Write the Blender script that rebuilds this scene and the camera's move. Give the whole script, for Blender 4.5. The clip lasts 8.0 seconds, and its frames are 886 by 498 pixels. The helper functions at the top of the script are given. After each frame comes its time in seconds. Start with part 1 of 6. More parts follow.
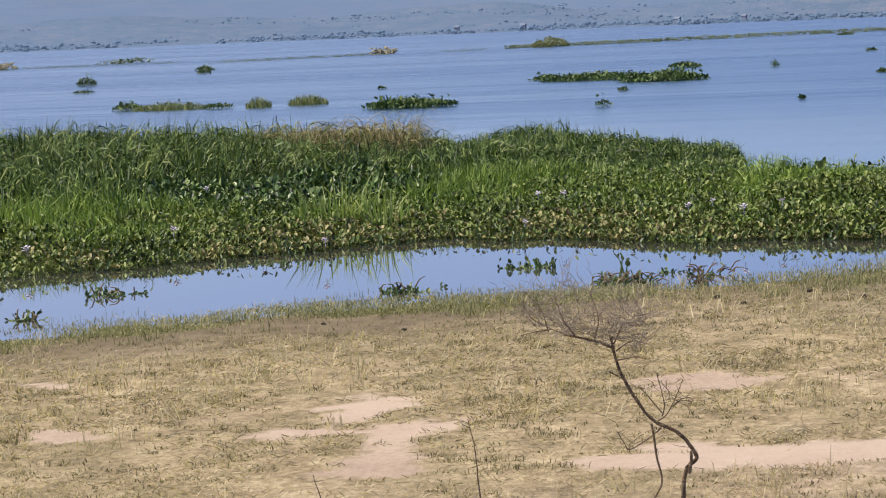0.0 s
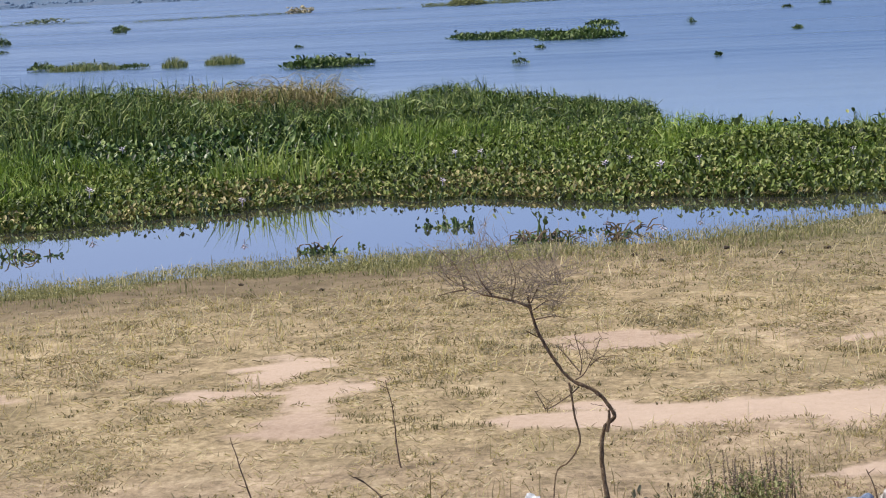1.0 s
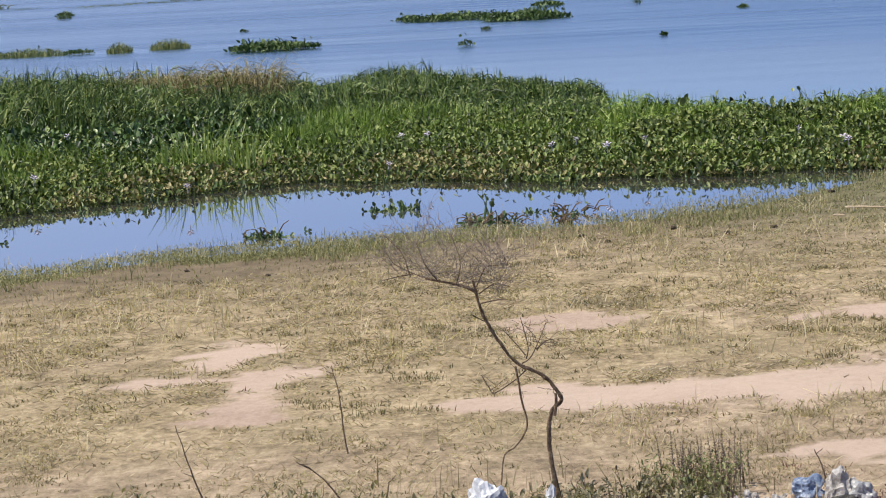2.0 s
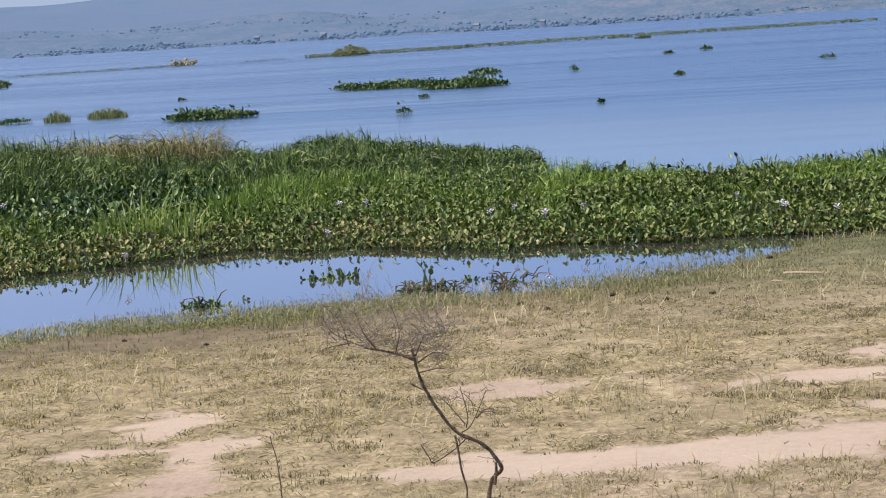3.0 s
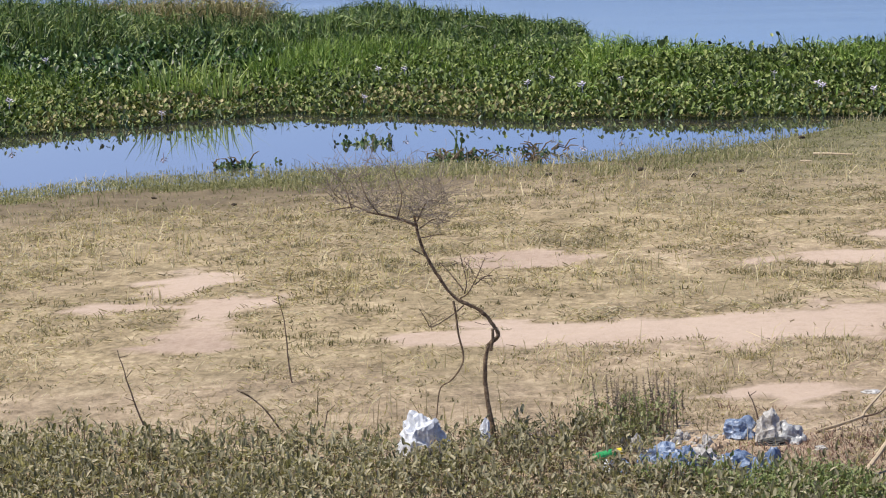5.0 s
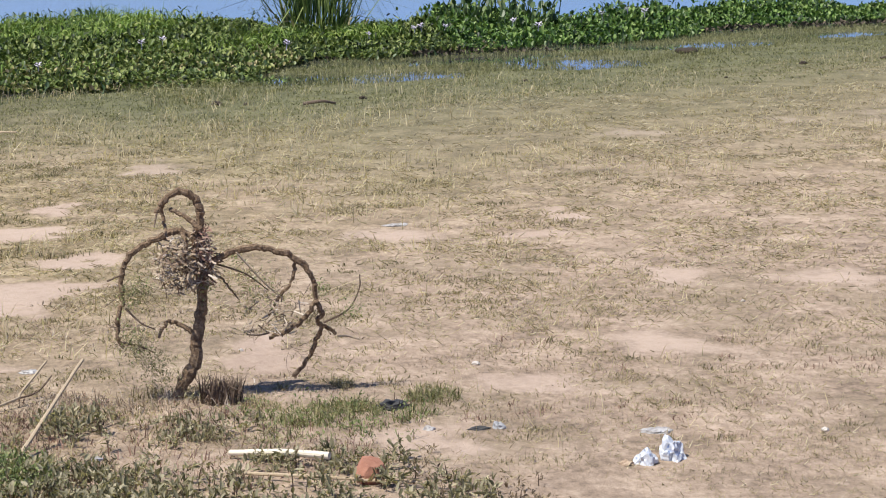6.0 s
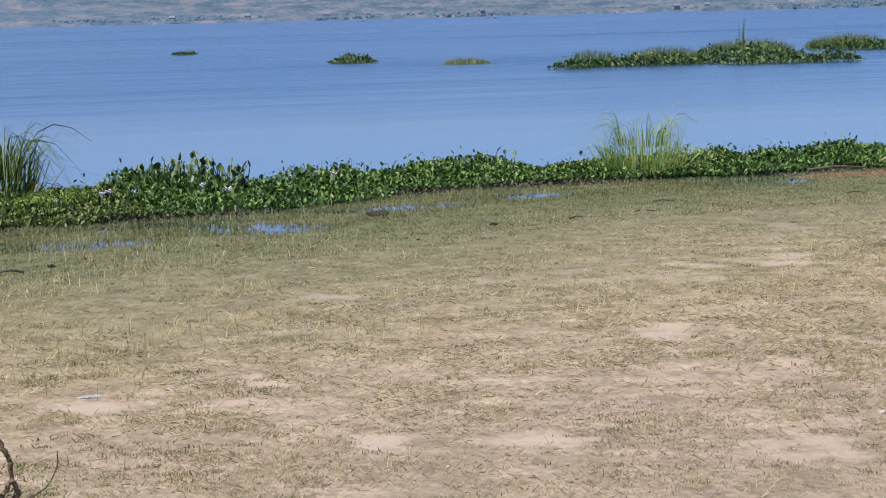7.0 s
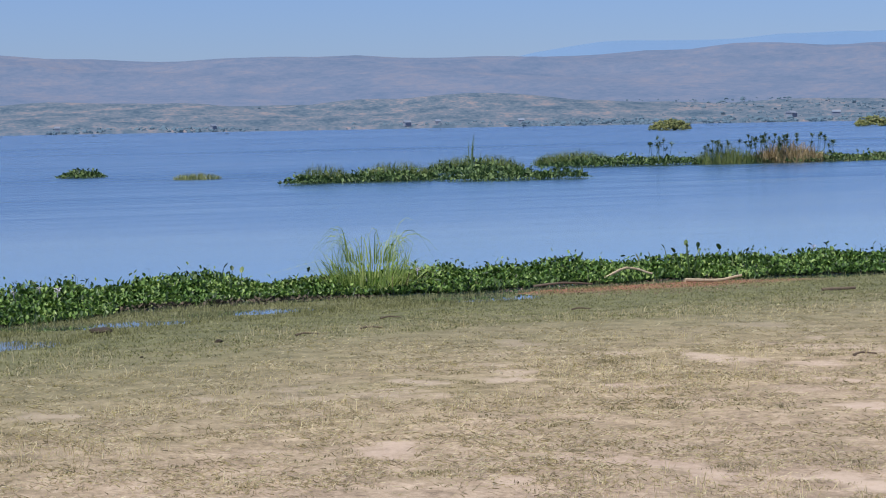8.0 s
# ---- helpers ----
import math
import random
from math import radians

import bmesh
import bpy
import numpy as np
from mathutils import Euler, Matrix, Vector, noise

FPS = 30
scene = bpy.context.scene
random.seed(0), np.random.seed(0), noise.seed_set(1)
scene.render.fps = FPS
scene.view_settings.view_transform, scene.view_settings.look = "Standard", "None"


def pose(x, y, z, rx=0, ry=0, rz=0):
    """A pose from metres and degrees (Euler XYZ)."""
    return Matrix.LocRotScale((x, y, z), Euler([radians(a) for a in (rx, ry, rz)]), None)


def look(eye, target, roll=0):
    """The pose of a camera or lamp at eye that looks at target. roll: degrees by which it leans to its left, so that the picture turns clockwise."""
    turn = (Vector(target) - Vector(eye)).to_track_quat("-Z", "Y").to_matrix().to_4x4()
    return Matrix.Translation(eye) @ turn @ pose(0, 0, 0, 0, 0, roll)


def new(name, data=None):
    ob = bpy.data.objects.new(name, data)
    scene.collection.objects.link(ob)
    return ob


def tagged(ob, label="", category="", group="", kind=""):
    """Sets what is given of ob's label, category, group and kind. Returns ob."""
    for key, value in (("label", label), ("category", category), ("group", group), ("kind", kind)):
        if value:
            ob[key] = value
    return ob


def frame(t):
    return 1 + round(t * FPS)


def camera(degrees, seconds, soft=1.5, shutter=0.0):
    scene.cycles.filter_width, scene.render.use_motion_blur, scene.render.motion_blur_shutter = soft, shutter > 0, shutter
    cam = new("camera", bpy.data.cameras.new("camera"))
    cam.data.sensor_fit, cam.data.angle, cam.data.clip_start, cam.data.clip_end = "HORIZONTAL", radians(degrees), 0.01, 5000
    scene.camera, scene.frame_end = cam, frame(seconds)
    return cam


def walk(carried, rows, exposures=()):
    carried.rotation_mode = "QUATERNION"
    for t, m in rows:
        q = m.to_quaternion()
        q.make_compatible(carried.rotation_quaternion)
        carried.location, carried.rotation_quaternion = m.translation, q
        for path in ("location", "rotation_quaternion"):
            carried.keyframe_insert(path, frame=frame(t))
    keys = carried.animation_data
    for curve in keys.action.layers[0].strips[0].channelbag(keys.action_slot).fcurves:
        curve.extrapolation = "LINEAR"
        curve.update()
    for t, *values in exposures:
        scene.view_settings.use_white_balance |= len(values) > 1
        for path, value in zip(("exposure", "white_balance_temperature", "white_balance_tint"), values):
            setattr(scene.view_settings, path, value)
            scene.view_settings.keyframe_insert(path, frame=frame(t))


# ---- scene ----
# ---- camera ----
cam = camera(20.0, 8.0, soft=1.12)
EYE = 2.5
# seconds, eye x, eye y, heading (degrees to the left of +y), pitch, lean
PATH = [
    (0, -0.008, -0.117, 9.518, -4.970, -2.34),
    (0.5, -0.023, -0.101, 7.935, -5.626, -2.24),
    (1, -0.005, -0.065, 7.699, -5.987, -2.61),
    (1.2, -0.003, -0.040, 7.540, -6.055, -2.56),
    (1.5, -0.001, -0.023, 7.279, -6.187, -2.67),
    (1.75, 0.003, -0.010, 6.925, -6.344, -2.90),
    (2, 0.005, 0.001, 6.545, -6.444, -3.16),
    (2.3, 0.011, 0.012, 6.200, -6.356, -3.39),
    (2.5, 0.011, 0.025, 5.870, -6.019, -3.57),
    (3, 0.002, 0.046, 5.062, -4.990, -3.31),
    (3.5, -0.009, 0.001, 5.539, -4.881, -1.39),
    (4, -0.024, -0.059, 8.773, -5.966, 0.37),
    (4.2, -0.006, -0.075, 10.478, -6.424, 0.07),
    (4.4, 0.027, -0.086, 11.382, -6.862, -0.30),
    (4.6, 0.081, -0.088, 10.859, -7.257, -0.76),
    (4.8, 0.146, -0.084, 9.170, -7.605, -1.19),
    (4.95, 0.195, -0.078, 7.295, -7.834, -1.43),
    (5.1, 0.239, -0.071, 5.020, -8.033, -1.55),
    (5.3, 0.281, -0.062, 1.554, -8.251, -1.44),
    (5.4, 0.296, -0.059, -1.291, -8.357, -0.68),
    (5.5, 0.306, -0.054, -2.863, -8.402, -0.69),
    (5.6, 0.326, -0.050, -3.899, -8.536, -1.01),
    (5.7, 0.343, -0.043, -6.472, -8.701, 0.17),
    (5.8, 0.352, -0.031, -7.953, -8.738, -0.31),
    (5.9, 0.364, -0.014, -10.313, -8.749, -0.55),
    (6, 0.371, 0.010, -12.245, -8.897, -1.16),
    (6.1, 0.382, 0.035, -13.833, -9.041, -1.00),
    (6.2, 0.391, 0.061, -15.534, -9.016, -1.23),
    (6.3, 0.391, 0.090, -17.328, -8.947, -0.94),
    (6.4, 0.388, 0.121, -18.312, -8.738, -0.66),
    (6.5, 0.384, 0.148, -18.927, -8.310, -1.24),
    (6.7, 0.368, 0.189, -19.286, -6.393, -1.78),
    (7, 0.367, 0.238, -19.489, -5.356, -1.40),
    (7.5, 0.442, 0.306, -22.128, -3.860, -1.00),
    (8, 0.500, 0.375, -25.657, -2.850, -1.01),
]


def aim(x, y, heading, pitch, lean):
    a, p = radians(heading), radians(pitch)
    eye = Vector((x, y, EYE))
    way = Vector((-math.sin(a) * math.cos(p), math.cos(a) * math.cos(p), math.sin(p)))
    return look(eye, eye + 10 * way, lean)


walk(cam, [(t, aim(*row)) for t, *row in PATH], [(0.0, 0.0, 7100, 11), (1.0, 0.0, 6950, 11), (2.5, 0.0, 6750, 10), (4.5, 0.0, 6700, 10), (5.5, 0.06, 6600, 10), (6.4, 0.05, 6500, 10), (7.2, -0.08, 6400, 7), (8.0, -0.1, 6400, 8)])

# ---- light ----
SUN_WAY = Vector((-0.90, -0.30, 0.0)).normalized()
SUN_UP = radians(60)
world = bpy.data.worlds.new("sky")
scene.world = world
world.use_nodes = True
wn, wl = world.node_tree.nodes, world.node_tree.links
wn.clear()
sky = wn.new("ShaderNodeTexSky")
sky.sky_type = "NISHITA"
sky.sun_disc = False
sky.sun_elevation = SUN_UP
sky.sun_rotation = math.atan2(SUN_WAY.x, SUN_WAY.y)
sky.air_density, sky.dust_density, sky.ozone_density = 1.0, 0.18, 3.0
tint = wn.new("ShaderNodeMix")
tint.data_type, tint.blend_type = "RGBA", "MULTIPLY"
tint.inputs[0].default_value = 1.0
tint.inputs[7].default_value = (0.56, 0.71, 1.24, 1)
back = wn.new("ShaderNodeBackground")
back.inputs[1].default_value = 0.092
wout = wn.new("ShaderNodeOutputWorld")
wl.new(sky.outputs[0], tint.inputs[6])
# humid haze that whitens the low sky towards the sun's side
wtc = wn.new("ShaderNodeTexCoord")
sunward = wn.new("ShaderNodeVectorMath")
sunward.operation = "DOT_PRODUCT"
sunward.inputs[1].default_value = SUN_WAY
side = wn.new("ShaderNodeMapRange")
side.interpolation_type = "SMOOTHSTEP"
side.inputs[1].default_value, side.inputs[2].default_value, side.inputs[4].default_value = -0.7, 0.3, 0.6
wsep = wn.new("ShaderNodeSeparateXYZ")
low = wn.new("ShaderNodeMapRange")
low.interpolation_type = "SMOOTHSTEP"
low.inputs[1].default_value, low.inputs[2].default_value, low.inputs[3].default_value, low.inputs[4].default_value = 0.0, 0.5, 1.0, 0.0
thick = wn.new("ShaderNodeMath")
thick.operation = "MULTIPLY"
haze = wn.new("ShaderNodeMix")
haze.data_type = "RGBA"
haze.inputs[7].default_value = (5.6, 6.8, 9.8, 1)
wl.new(wtc.outputs["Generated"], sunward.inputs[0])
wl.new(sunward.outputs["Value"], side.inputs[0])
wl.new(wtc.outputs["Generated"], wsep.inputs[0])
wl.new(wsep.outputs[2], low.inputs[0])
wl.new(side.outputs[0], thick.inputs[0])
wl.new(low.outputs[0], thick.inputs[1])
wl.new(thick.outputs[0], haze.inputs[0])
wl.new(tint.outputs[2], haze.inputs[6])
wl.new(haze.outputs[2], back.inputs[0])
# the blue cast belongs to the hazy air low down; overhead the sky is its own colour
overhead = wn.new("ShaderNodeMapRange")
overhead.interpolation_type = "SMOOTHSTEP"
overhead.inputs[1].default_value, overhead.inputs[2].default_value, overhead.inputs[3].default_value, overhead.inputs[4].default_value = 0.3, 0.75, 1.0, 0.25
wl.new(wsep.outputs[2], overhead.inputs[0])
wl.new(overhead.outputs[0], tint.inputs[0])
wl.new(back.outputs[0], wout.inputs[0])

sun = new("sun", bpy.data.lights.new("sun", "SUN"))
sun.data.energy, sun.data.angle, sun.data.color = 5.8, radians(0.6), (1.0, 0.955, 0.87)
sun.matrix_basis = look((0, 0, 40), Vector((0, 0, 40)) - (SUN_WAY * math.cos(SUN_UP) + Vector((0, 0, math.sin(SUN_UP)))))


# ---- materials ----
def material(name):
    m = bpy.data.materials.new(name)
    m.use_nodes = True
    return m, m.node_tree.nodes, m.node_tree.links, m.node_tree.nodes["Principled BSDF"]


def ramp(nodes, stops):
    r = nodes.new("ShaderNodeValToRGB")
    while len(r.color_ramp.elements) < len(stops):
        r.color_ramp.elements.new(0.5)
    for e, (at, c) in zip(r.color_ramp.elements, stops):
        e.position, e.color = at, (*c, 1)
    return r


def noise_node(nodes, links, scale, detail=4, rough=0.6, stretch=None, coords="Object"):
    tc = nodes.new("ShaderNodeTexCoord")
    n = nodes.new("ShaderNodeTexNoise")
    n.inputs["Scale"].default_value, n.inputs["Detail"].default_value, n.inputs["Roughness"].default_value = scale, detail, rough
    src = tc.outputs[coords]
    if stretch:
        mp = nodes.new("ShaderNodeMapping")
        mp.inputs["Scale"].default_value = stretch
        links.new(src, mp.inputs[0])
        src = mp.outputs[0]
    links.new(src, n.inputs["Vector"])
    return n


def mix(nodes, links, fac, a, b, mode="MIX"):
    n = nodes.new("ShaderNodeMix")
    n.data_type, n.blend_type = "RGBA", mode
    for socket, v in ((0, fac), (6, a), (7, b)):
        if isinstance(v, bpy.types.NodeSocket):
            links.new(v, n.inputs[socket])
        else:
            n.inputs[socket].default_value = v if socket == 0 else (*v, 1)
    return n.outputs[2]


def bump(nodes, links, bsdf, height, strength, distance):
    b = nodes.new("ShaderNodeBump")
    b.inputs["Strength"].default_value, b.inputs["Distance"].default_value = strength, distance
    links.new(height, b.inputs["Height"])
    links.new(b.outputs[0], bsdf.inputs["Normal"])


def leafy(name, stops, rough=0.55, through_light=0.25, patch=0.35, seed_scale=0.6):
    """Blades and leaves: each island takes its own tone, with broad drifts of tone over metres."""
    m, n, l, b = material(name)
    geo = n.new("ShaderNodeNewGeometry")
    r = ramp(n, stops)
    drift = noise_node(n, l, seed_scale, 3)
    add = n.new("ShaderNodeMath")
    add.operation = "MULTIPLY_ADD"
    l.new(drift.outputs[0], add.inputs[0])
    add.inputs[1].default_value = patch * 2
    sub = n.new("ShaderNodeMath")
    sub.operation = "SUBTRACT"
    l.new(geo.outputs["Random Per Island"], sub.inputs[0])
    sub.inputs[1].default_value = patch
    l.new(sub.outputs[0], add.inputs[2])
    l.new(add.outputs[0], r.inputs[0])
    l.new(r.outputs[0], b.inputs["Base Color"])
    b.inputs["Roughness"].default_value = rough
    b.inputs["Specular IOR Level"].default_value = 0.35
    if through_light:
        tr = n.new("ShaderNodeBsdfTranslucent")
        l.new(mix(n, l, 1.0, r.outputs[0], (1.1, 1.15, 0.6), "MULTIPLY"), tr.inputs[0])
        ms = n.new("ShaderNodeMixShader")
        ms.inputs[0].default_value = through_light
        out = n["Material Output"]
        l.new(b.outputs[0], ms.inputs[1])
        l.new(tr.outputs[0], ms.inputs[2])
        l.new(ms.outputs[0], out.inputs[0])
    return m


def rough_matter(name, stops, scale, rough=0.8, bumpiness=0.4, depth=0.01, fine=6.0, stretch=None, metallic=0.0, spec=0.3):
    """Solid stuff with tone at two scales and a fine relief."""
    m, n, l, b = material(name)
    a = noise_node(n, l, scale, 5, 0.65, stretch)
    c = noise_node(n, l, scale * fine, 3, 0.6, stretch)
    r = ramp(n, stops)
    l.new(mix(n, l, 0.4, a.outputs[0], c.outputs[0]), r.inputs[0])
    l.new(r.outputs[0], b.inputs["Base Color"])
    b.inputs["Roughness"].default_value, b.inputs["Metallic"].default_value = rough, metallic
    b.inputs["Specular IOR Level"].default_value = spec
    if bumpiness:
        bump(n, l, b, c.outputs[0], bumpiness, depth)
    return m


HYACINTH = leafy("hyacinth_leaf", [(0.0, (0.012, 0.02, 0.006)), (0.28, (0.05, 0.085, 0.018)), (0.65, (0.15, 0.21, 0.048)), (1.0, (0.29, 0.32, 0.105))], 0.5, 0.12, 0.33, 0.9)
HYACINTH_FRESH = leafy("fresh_hyacinth_leaf", [(0.0, (0.008, 0.02, 0.005)), (0.3, (0.035, 0.085, 0.017)), (0.68, (0.13, 0.235, 0.048)), (1.0, (0.26, 0.35, 0.10))], 0.46, 0.14, 0.33, 0.9)
HYACINTH_DARK = leafy("dark_hyacinth_leaf", [(0.0, (0.008, 0.018, 0.006)), (0.35, (0.03, 0.07, 0.018)), (0.75, (0.09, 0.16, 0.04)), (1.0, (0.26, 0.33, 0.13))], 0.4, 0.1, 0.33, 0.9)
WITHERED = leafy("withered_hyacinth_leaf", [(0.0, (0.05, 0.04, 0.018)), (0.4, (0.17, 0.15, 0.06)), (0.75, (0.30, 0.275, 0.115)), (1.0, (0.48, 0.42, 0.22))], 0.6, 0.12, 0.3, 1.3)
# roots coloured near black, so the gaps between leaves look shaded
ROOT_MAT = rough_matter("root_mat", [(0.3, (0.012, 0.014, 0.008)), (0.7, (0.045, 0.045, 0.022))], 5, 0.95, 0.8, 0.03)
HYACINTH_FAR = leafy("hyacinth_far", [(0.0, (0.02, 0.045, 0.015)), (0.6, (0.065, 0.12, 0.032)), (1.0, (0.17, 0.235, 0.08))], 0.5, 0.12)
REED = leafy("reed_blade", [(0.0, (0.010, 0.022, 0.006)), (0.33, (0.045, 0.088, 0.018)), (0.68, (0.135, 0.21, 0.048)), (1.0, (0.29, 0.33, 0.11))], 0.5, 0.12, 0.4, 1.2)
REED_DRY = leafy("dry_reed", [(0.0, (0.06, 0.065, 0.025)), (0.35, (0.19, 0.165, 0.075)), (0.7, (0.36, 0.30, 0.16)), (1.0, (0.56, 0.48, 0.29))], 0.7, 0.2)
STRAW = leafy("dry_grass", [(0.0, (0.20, 0.16, 0.105)), (0.35, (0.36, 0.295, 0.20)), (0.7, (0.51, 0.435, 0.31)), (1.0, (0.70, 0.62, 0.47))], 0.7, 0.42, 0.35, 1.6)
WET_GRASS = leafy("wet_grass", [(0.0, (0.08, 0.088, 0.036)), (0.5, (0.21, 0.21, 0.095)), (1.0, (0.41, 0.39, 0.21))], 0.6, 0.3)
WET_GREEN = leafy("green_growth", [(0.0, (0.14, 0.145, 0.06)), (0.5, (0.27, 0.265, 0.125)), (1.0, (0.44, 0.42, 0.23))], 0.6, 0.3)
HERB = leafy("herb_leaf", [(0.0, (0.10, 0.10, 0.055)), (0.35, (0.235, 0.213, 0.135)), (0.75, (0.37, 0.338, 0.225)), (1.0, (0.54, 0.48, 0.34))], 0.65, 0.35, 0.3, 2.0)
HERB_GREEN = leafy("green_herb_leaf", [(0.0, (0.10, 0.14, 0.05)), (0.5, (0.20, 0.25, 0.09)), (1.0, (0.33, 0.36, 0.17))], 0.55, 0.25)
STRAW_PALE = leafy("pale_straw", [(0.0, (0.42, 0.34, 0.21)), (1.0, (0.76, 0.66, 0.47))], 0.7, 0.4)
TUFT = leafy("olive_tuft", [(0.0, (0.16, 0.137, 0.085)), (0.5, (0.325, 0.275, 0.175)), (1.0, (0.56, 0.48, 0.33))], 0.7, 0.45, 0.35, 1.1)
TUFT_DARK = leafy("dark_tuft", [(0.0, (0.10, 0.088, 0.052)), (0.5, (0.215, 0.19, 0.115)), (1.0, (0.37, 0.325, 0.205))], 0.7, 0.48, 0.3, 0.8)
RIM_GRASS = leafy("rim_grass", [(0.0, (0.15, 0.165, 0.065)), (0.5, (0.29, 0.285, 0.13)), (1.0, (0.48, 0.44, 0.25))], 0.65, 0.25)
# shadow colour for the foot of the mats, carried by leaves
SHADE_LEAF = leafy("shade_leaf", [(0.0, (0.025, 0.022, 0.014)), (1.0, (0.11, 0.085, 0.055))], 0.7, 0.0)
REED_MID = leafy("mid_reed", [(0.0, (0.03, 0.065, 0.01)), (0.5, (0.175, 0.285, 0.046)), (1.0, (0.39, 0.47, 0.13))], 0.5, 0.2, 0.38, 0.8)
REED_LIGHT = leafy("light_reed", [(0.0, (0.16, 0.245, 0.05)), (0.5, (0.30, 0.40, 0.11)), (1.0, (0.50, 0.54, 0.23))], 0.5, 0.35)
REED_FAR = leafy("far_reed", [(0.0, (0.12, 0.15, 0.055)), (0.5, (0.23, 0.26, 0.10)), (1.0, (0.38, 0.38, 0.19))], 0.6, 0.2)
REED_DOME = leafy("olive_reed", [(0.0, (0.06, 0.10, 0.03)), (0.5, (0.13, 0.18, 0.055)), (1.0, (0.26, 0.28, 0.10))], 0.6, 0.2)
PAPYRUS = leafy("papyrus", [(0.0, (0.03, 0.06, 0.03)), (1.0, (0.10, 0.15, 0.06))], 0.6, 0.0)
PAPYRUS_DRY = leafy("dry_papyrus", [(0.0, (0.16, 0.115, 0.06)), (0.5, (0.36, 0.26, 0.14)), (1.0, (0.55, 0.44, 0.27))], 0.7, 0.2)
HERB_DARK = leafy("dark_herb_leaf", [(0.0, (0.10, 0.12, 0.05)), (0.5, (0.21, 0.235, 0.105)), (1.0, (0.36, 0.36, 0.19))], 0.6, 0.3)
MARSH_BUSH = leafy("marsh_bush", [(0.0, (0.06, 0.08, 0.03)), (0.5, (0.13, 0.15, 0.05)), (1.0, (0.24, 0.235, 0.09))], 0.7, 0.0, 0.3, 0.3)
MARSH_DARK = leafy("far_dark_clump", [(0.0, (0.05, 0.07, 0.09)), (1.0, (0.10, 0.12, 0.12))], 0.8, 0.0)
DEBRIS = leafy("straw_debris", [(0.0, (0.15, 0.10, 0.07)), (0.4, (0.34, 0.255, 0.185)), (0.8, (0.48, 0.39, 0.30)), (1.0, (0.60, 0.53, 0.46))], 0.8, 0.1, 0.15, 8)
DEBRIS_RED = leafy("reddish_straw", [(0.0, (0.14, 0.075, 0.055)), (0.5, (0.27, 0.16, 0.12)), (1.0, (0.40, 0.28, 0.22))], 0.8, 0.05, 0.15, 8)
BARK = rough_matter("bark", [(0.32, (0.06, 0.04, 0.026)), (0.5, (0.20, 0.135, 0.085)), (0.68, (0.38, 0.285, 0.19))], 44, 0.9, 1.0, 0.008, 3)
TWIG = rough_matter("twig", [(0.3, (0.09, 0.062, 0.045)), (0.7, (0.20, 0.145, 0.105))], 20, 0.85, 0.4, 0.003)
PALE_WOOD = rough_matter("pale_wood", [(0.3, (0.33, 0.25, 0.16)), (0.7, (0.55, 0.45, 0.32))], 12, 0.75, 0.5, 0.003, 5, (1, 1, 0.3))

WHITE_WOOD = rough_matter("white_peeled_wood", [(0.3, (0.60, 0.53, 0.40)), (0.7, (0.80, 0.74, 0.61))], 9, 0.65, 0.4, 0.003, 5, (0.4, 1, 1))
DEAD_WOOD = rough_matter("dead_wood", [(0.3, (0.08, 0.06, 0.045)), (0.7, (0.2, 0.15, 0.11))], 14, 0.85, 0.5, 0.004)
TWIG_GREY = rough_matter("grey_twig", [(0.3, (0.17, 0.14, 0.115)), (0.7, (0.32, 0.27, 0.225))], 20, 0.85, 0.3, 0.002)
SPIKE = rough_matter("seed_spike", [(0.3, (0.20, 0.15, 0.10)), (0.7, (0.36, 0.28, 0.20))], 40, 0.9, 0.3, 0.002)
DUNG = rough_matter("dung", [(0.3, (0.03, 0.024, 0.018)), (0.7, (0.085, 0.065, 0.045))], 25, 0.9, 0.8, 0.01)
BRICK_MAT = rough_matter("worn_brick", [(0.3, (0.30, 0.13, 0.085)), (0.7, (0.43, 0.22, 0.15))], 18, 0.85, 0.6, 0.006)
PEBBLE = rough_matter("pebble", [(0.3, (0.45, 0.40, 0.35)), (0.7, (0.65, 0.6, 0.55))], 30, 0.8, 0.3, 0.003)
CARD = rough_matter("brown_card", [(0.3, (0.35, 0.25, 0.17)), (0.7, (0.52, 0.40, 0.29))], 20, 0.85, 0.3, 0.003)


def plastic(name, stops, rough=0.35):
    return rough_matter(name, stops, 16, rough, 0.5, 0.006, 4, None, 0.0, 0.5)


PLASTIC_WHITE = plastic("white_plastic", [(0.3, (0.16, 0.14, 0.12)), (0.5, (0.40, 0.38, 0.36)), (0.7, (0.64, 0.63, 0.62))], 0.5)
PLASTIC_PALE = plastic("printed_wrapper", [(0.36, (0.20, 0.27, 0.45)), (0.43, (0.5, 0.53, 0.58)), (0.7, (0.66, 0.68, 0.72))], 0.4)
PLASTIC_BLUE = plastic("pale_blue_plastic", [(0.35, (0.07, 0.10, 0.17)), (0.5, (0.17, 0.23, 0.35)), (0.65, (0.42, 0.46, 0.54))], 0.45)
PLASTIC_DEEP = plastic("blue_plastic", [(0.35, (0.05, 0.075, 0.14)), (0.5, (0.13, 0.185, 0.30)), (0.65, (0.24, 0.31, 0.44))], 0.4)
PLASTIC_GREY = plastic("grey_plastic", [(0.3, (0.22, 0.23, 0.24)), (0.7, (0.5, 0.5, 0.5))])
PLASTIC_BLACK = plastic("black_plastic", [(0.3, (0.02, 0.02, 0.02)), (0.7, (0.07, 0.068, 0.065))], 0.7)
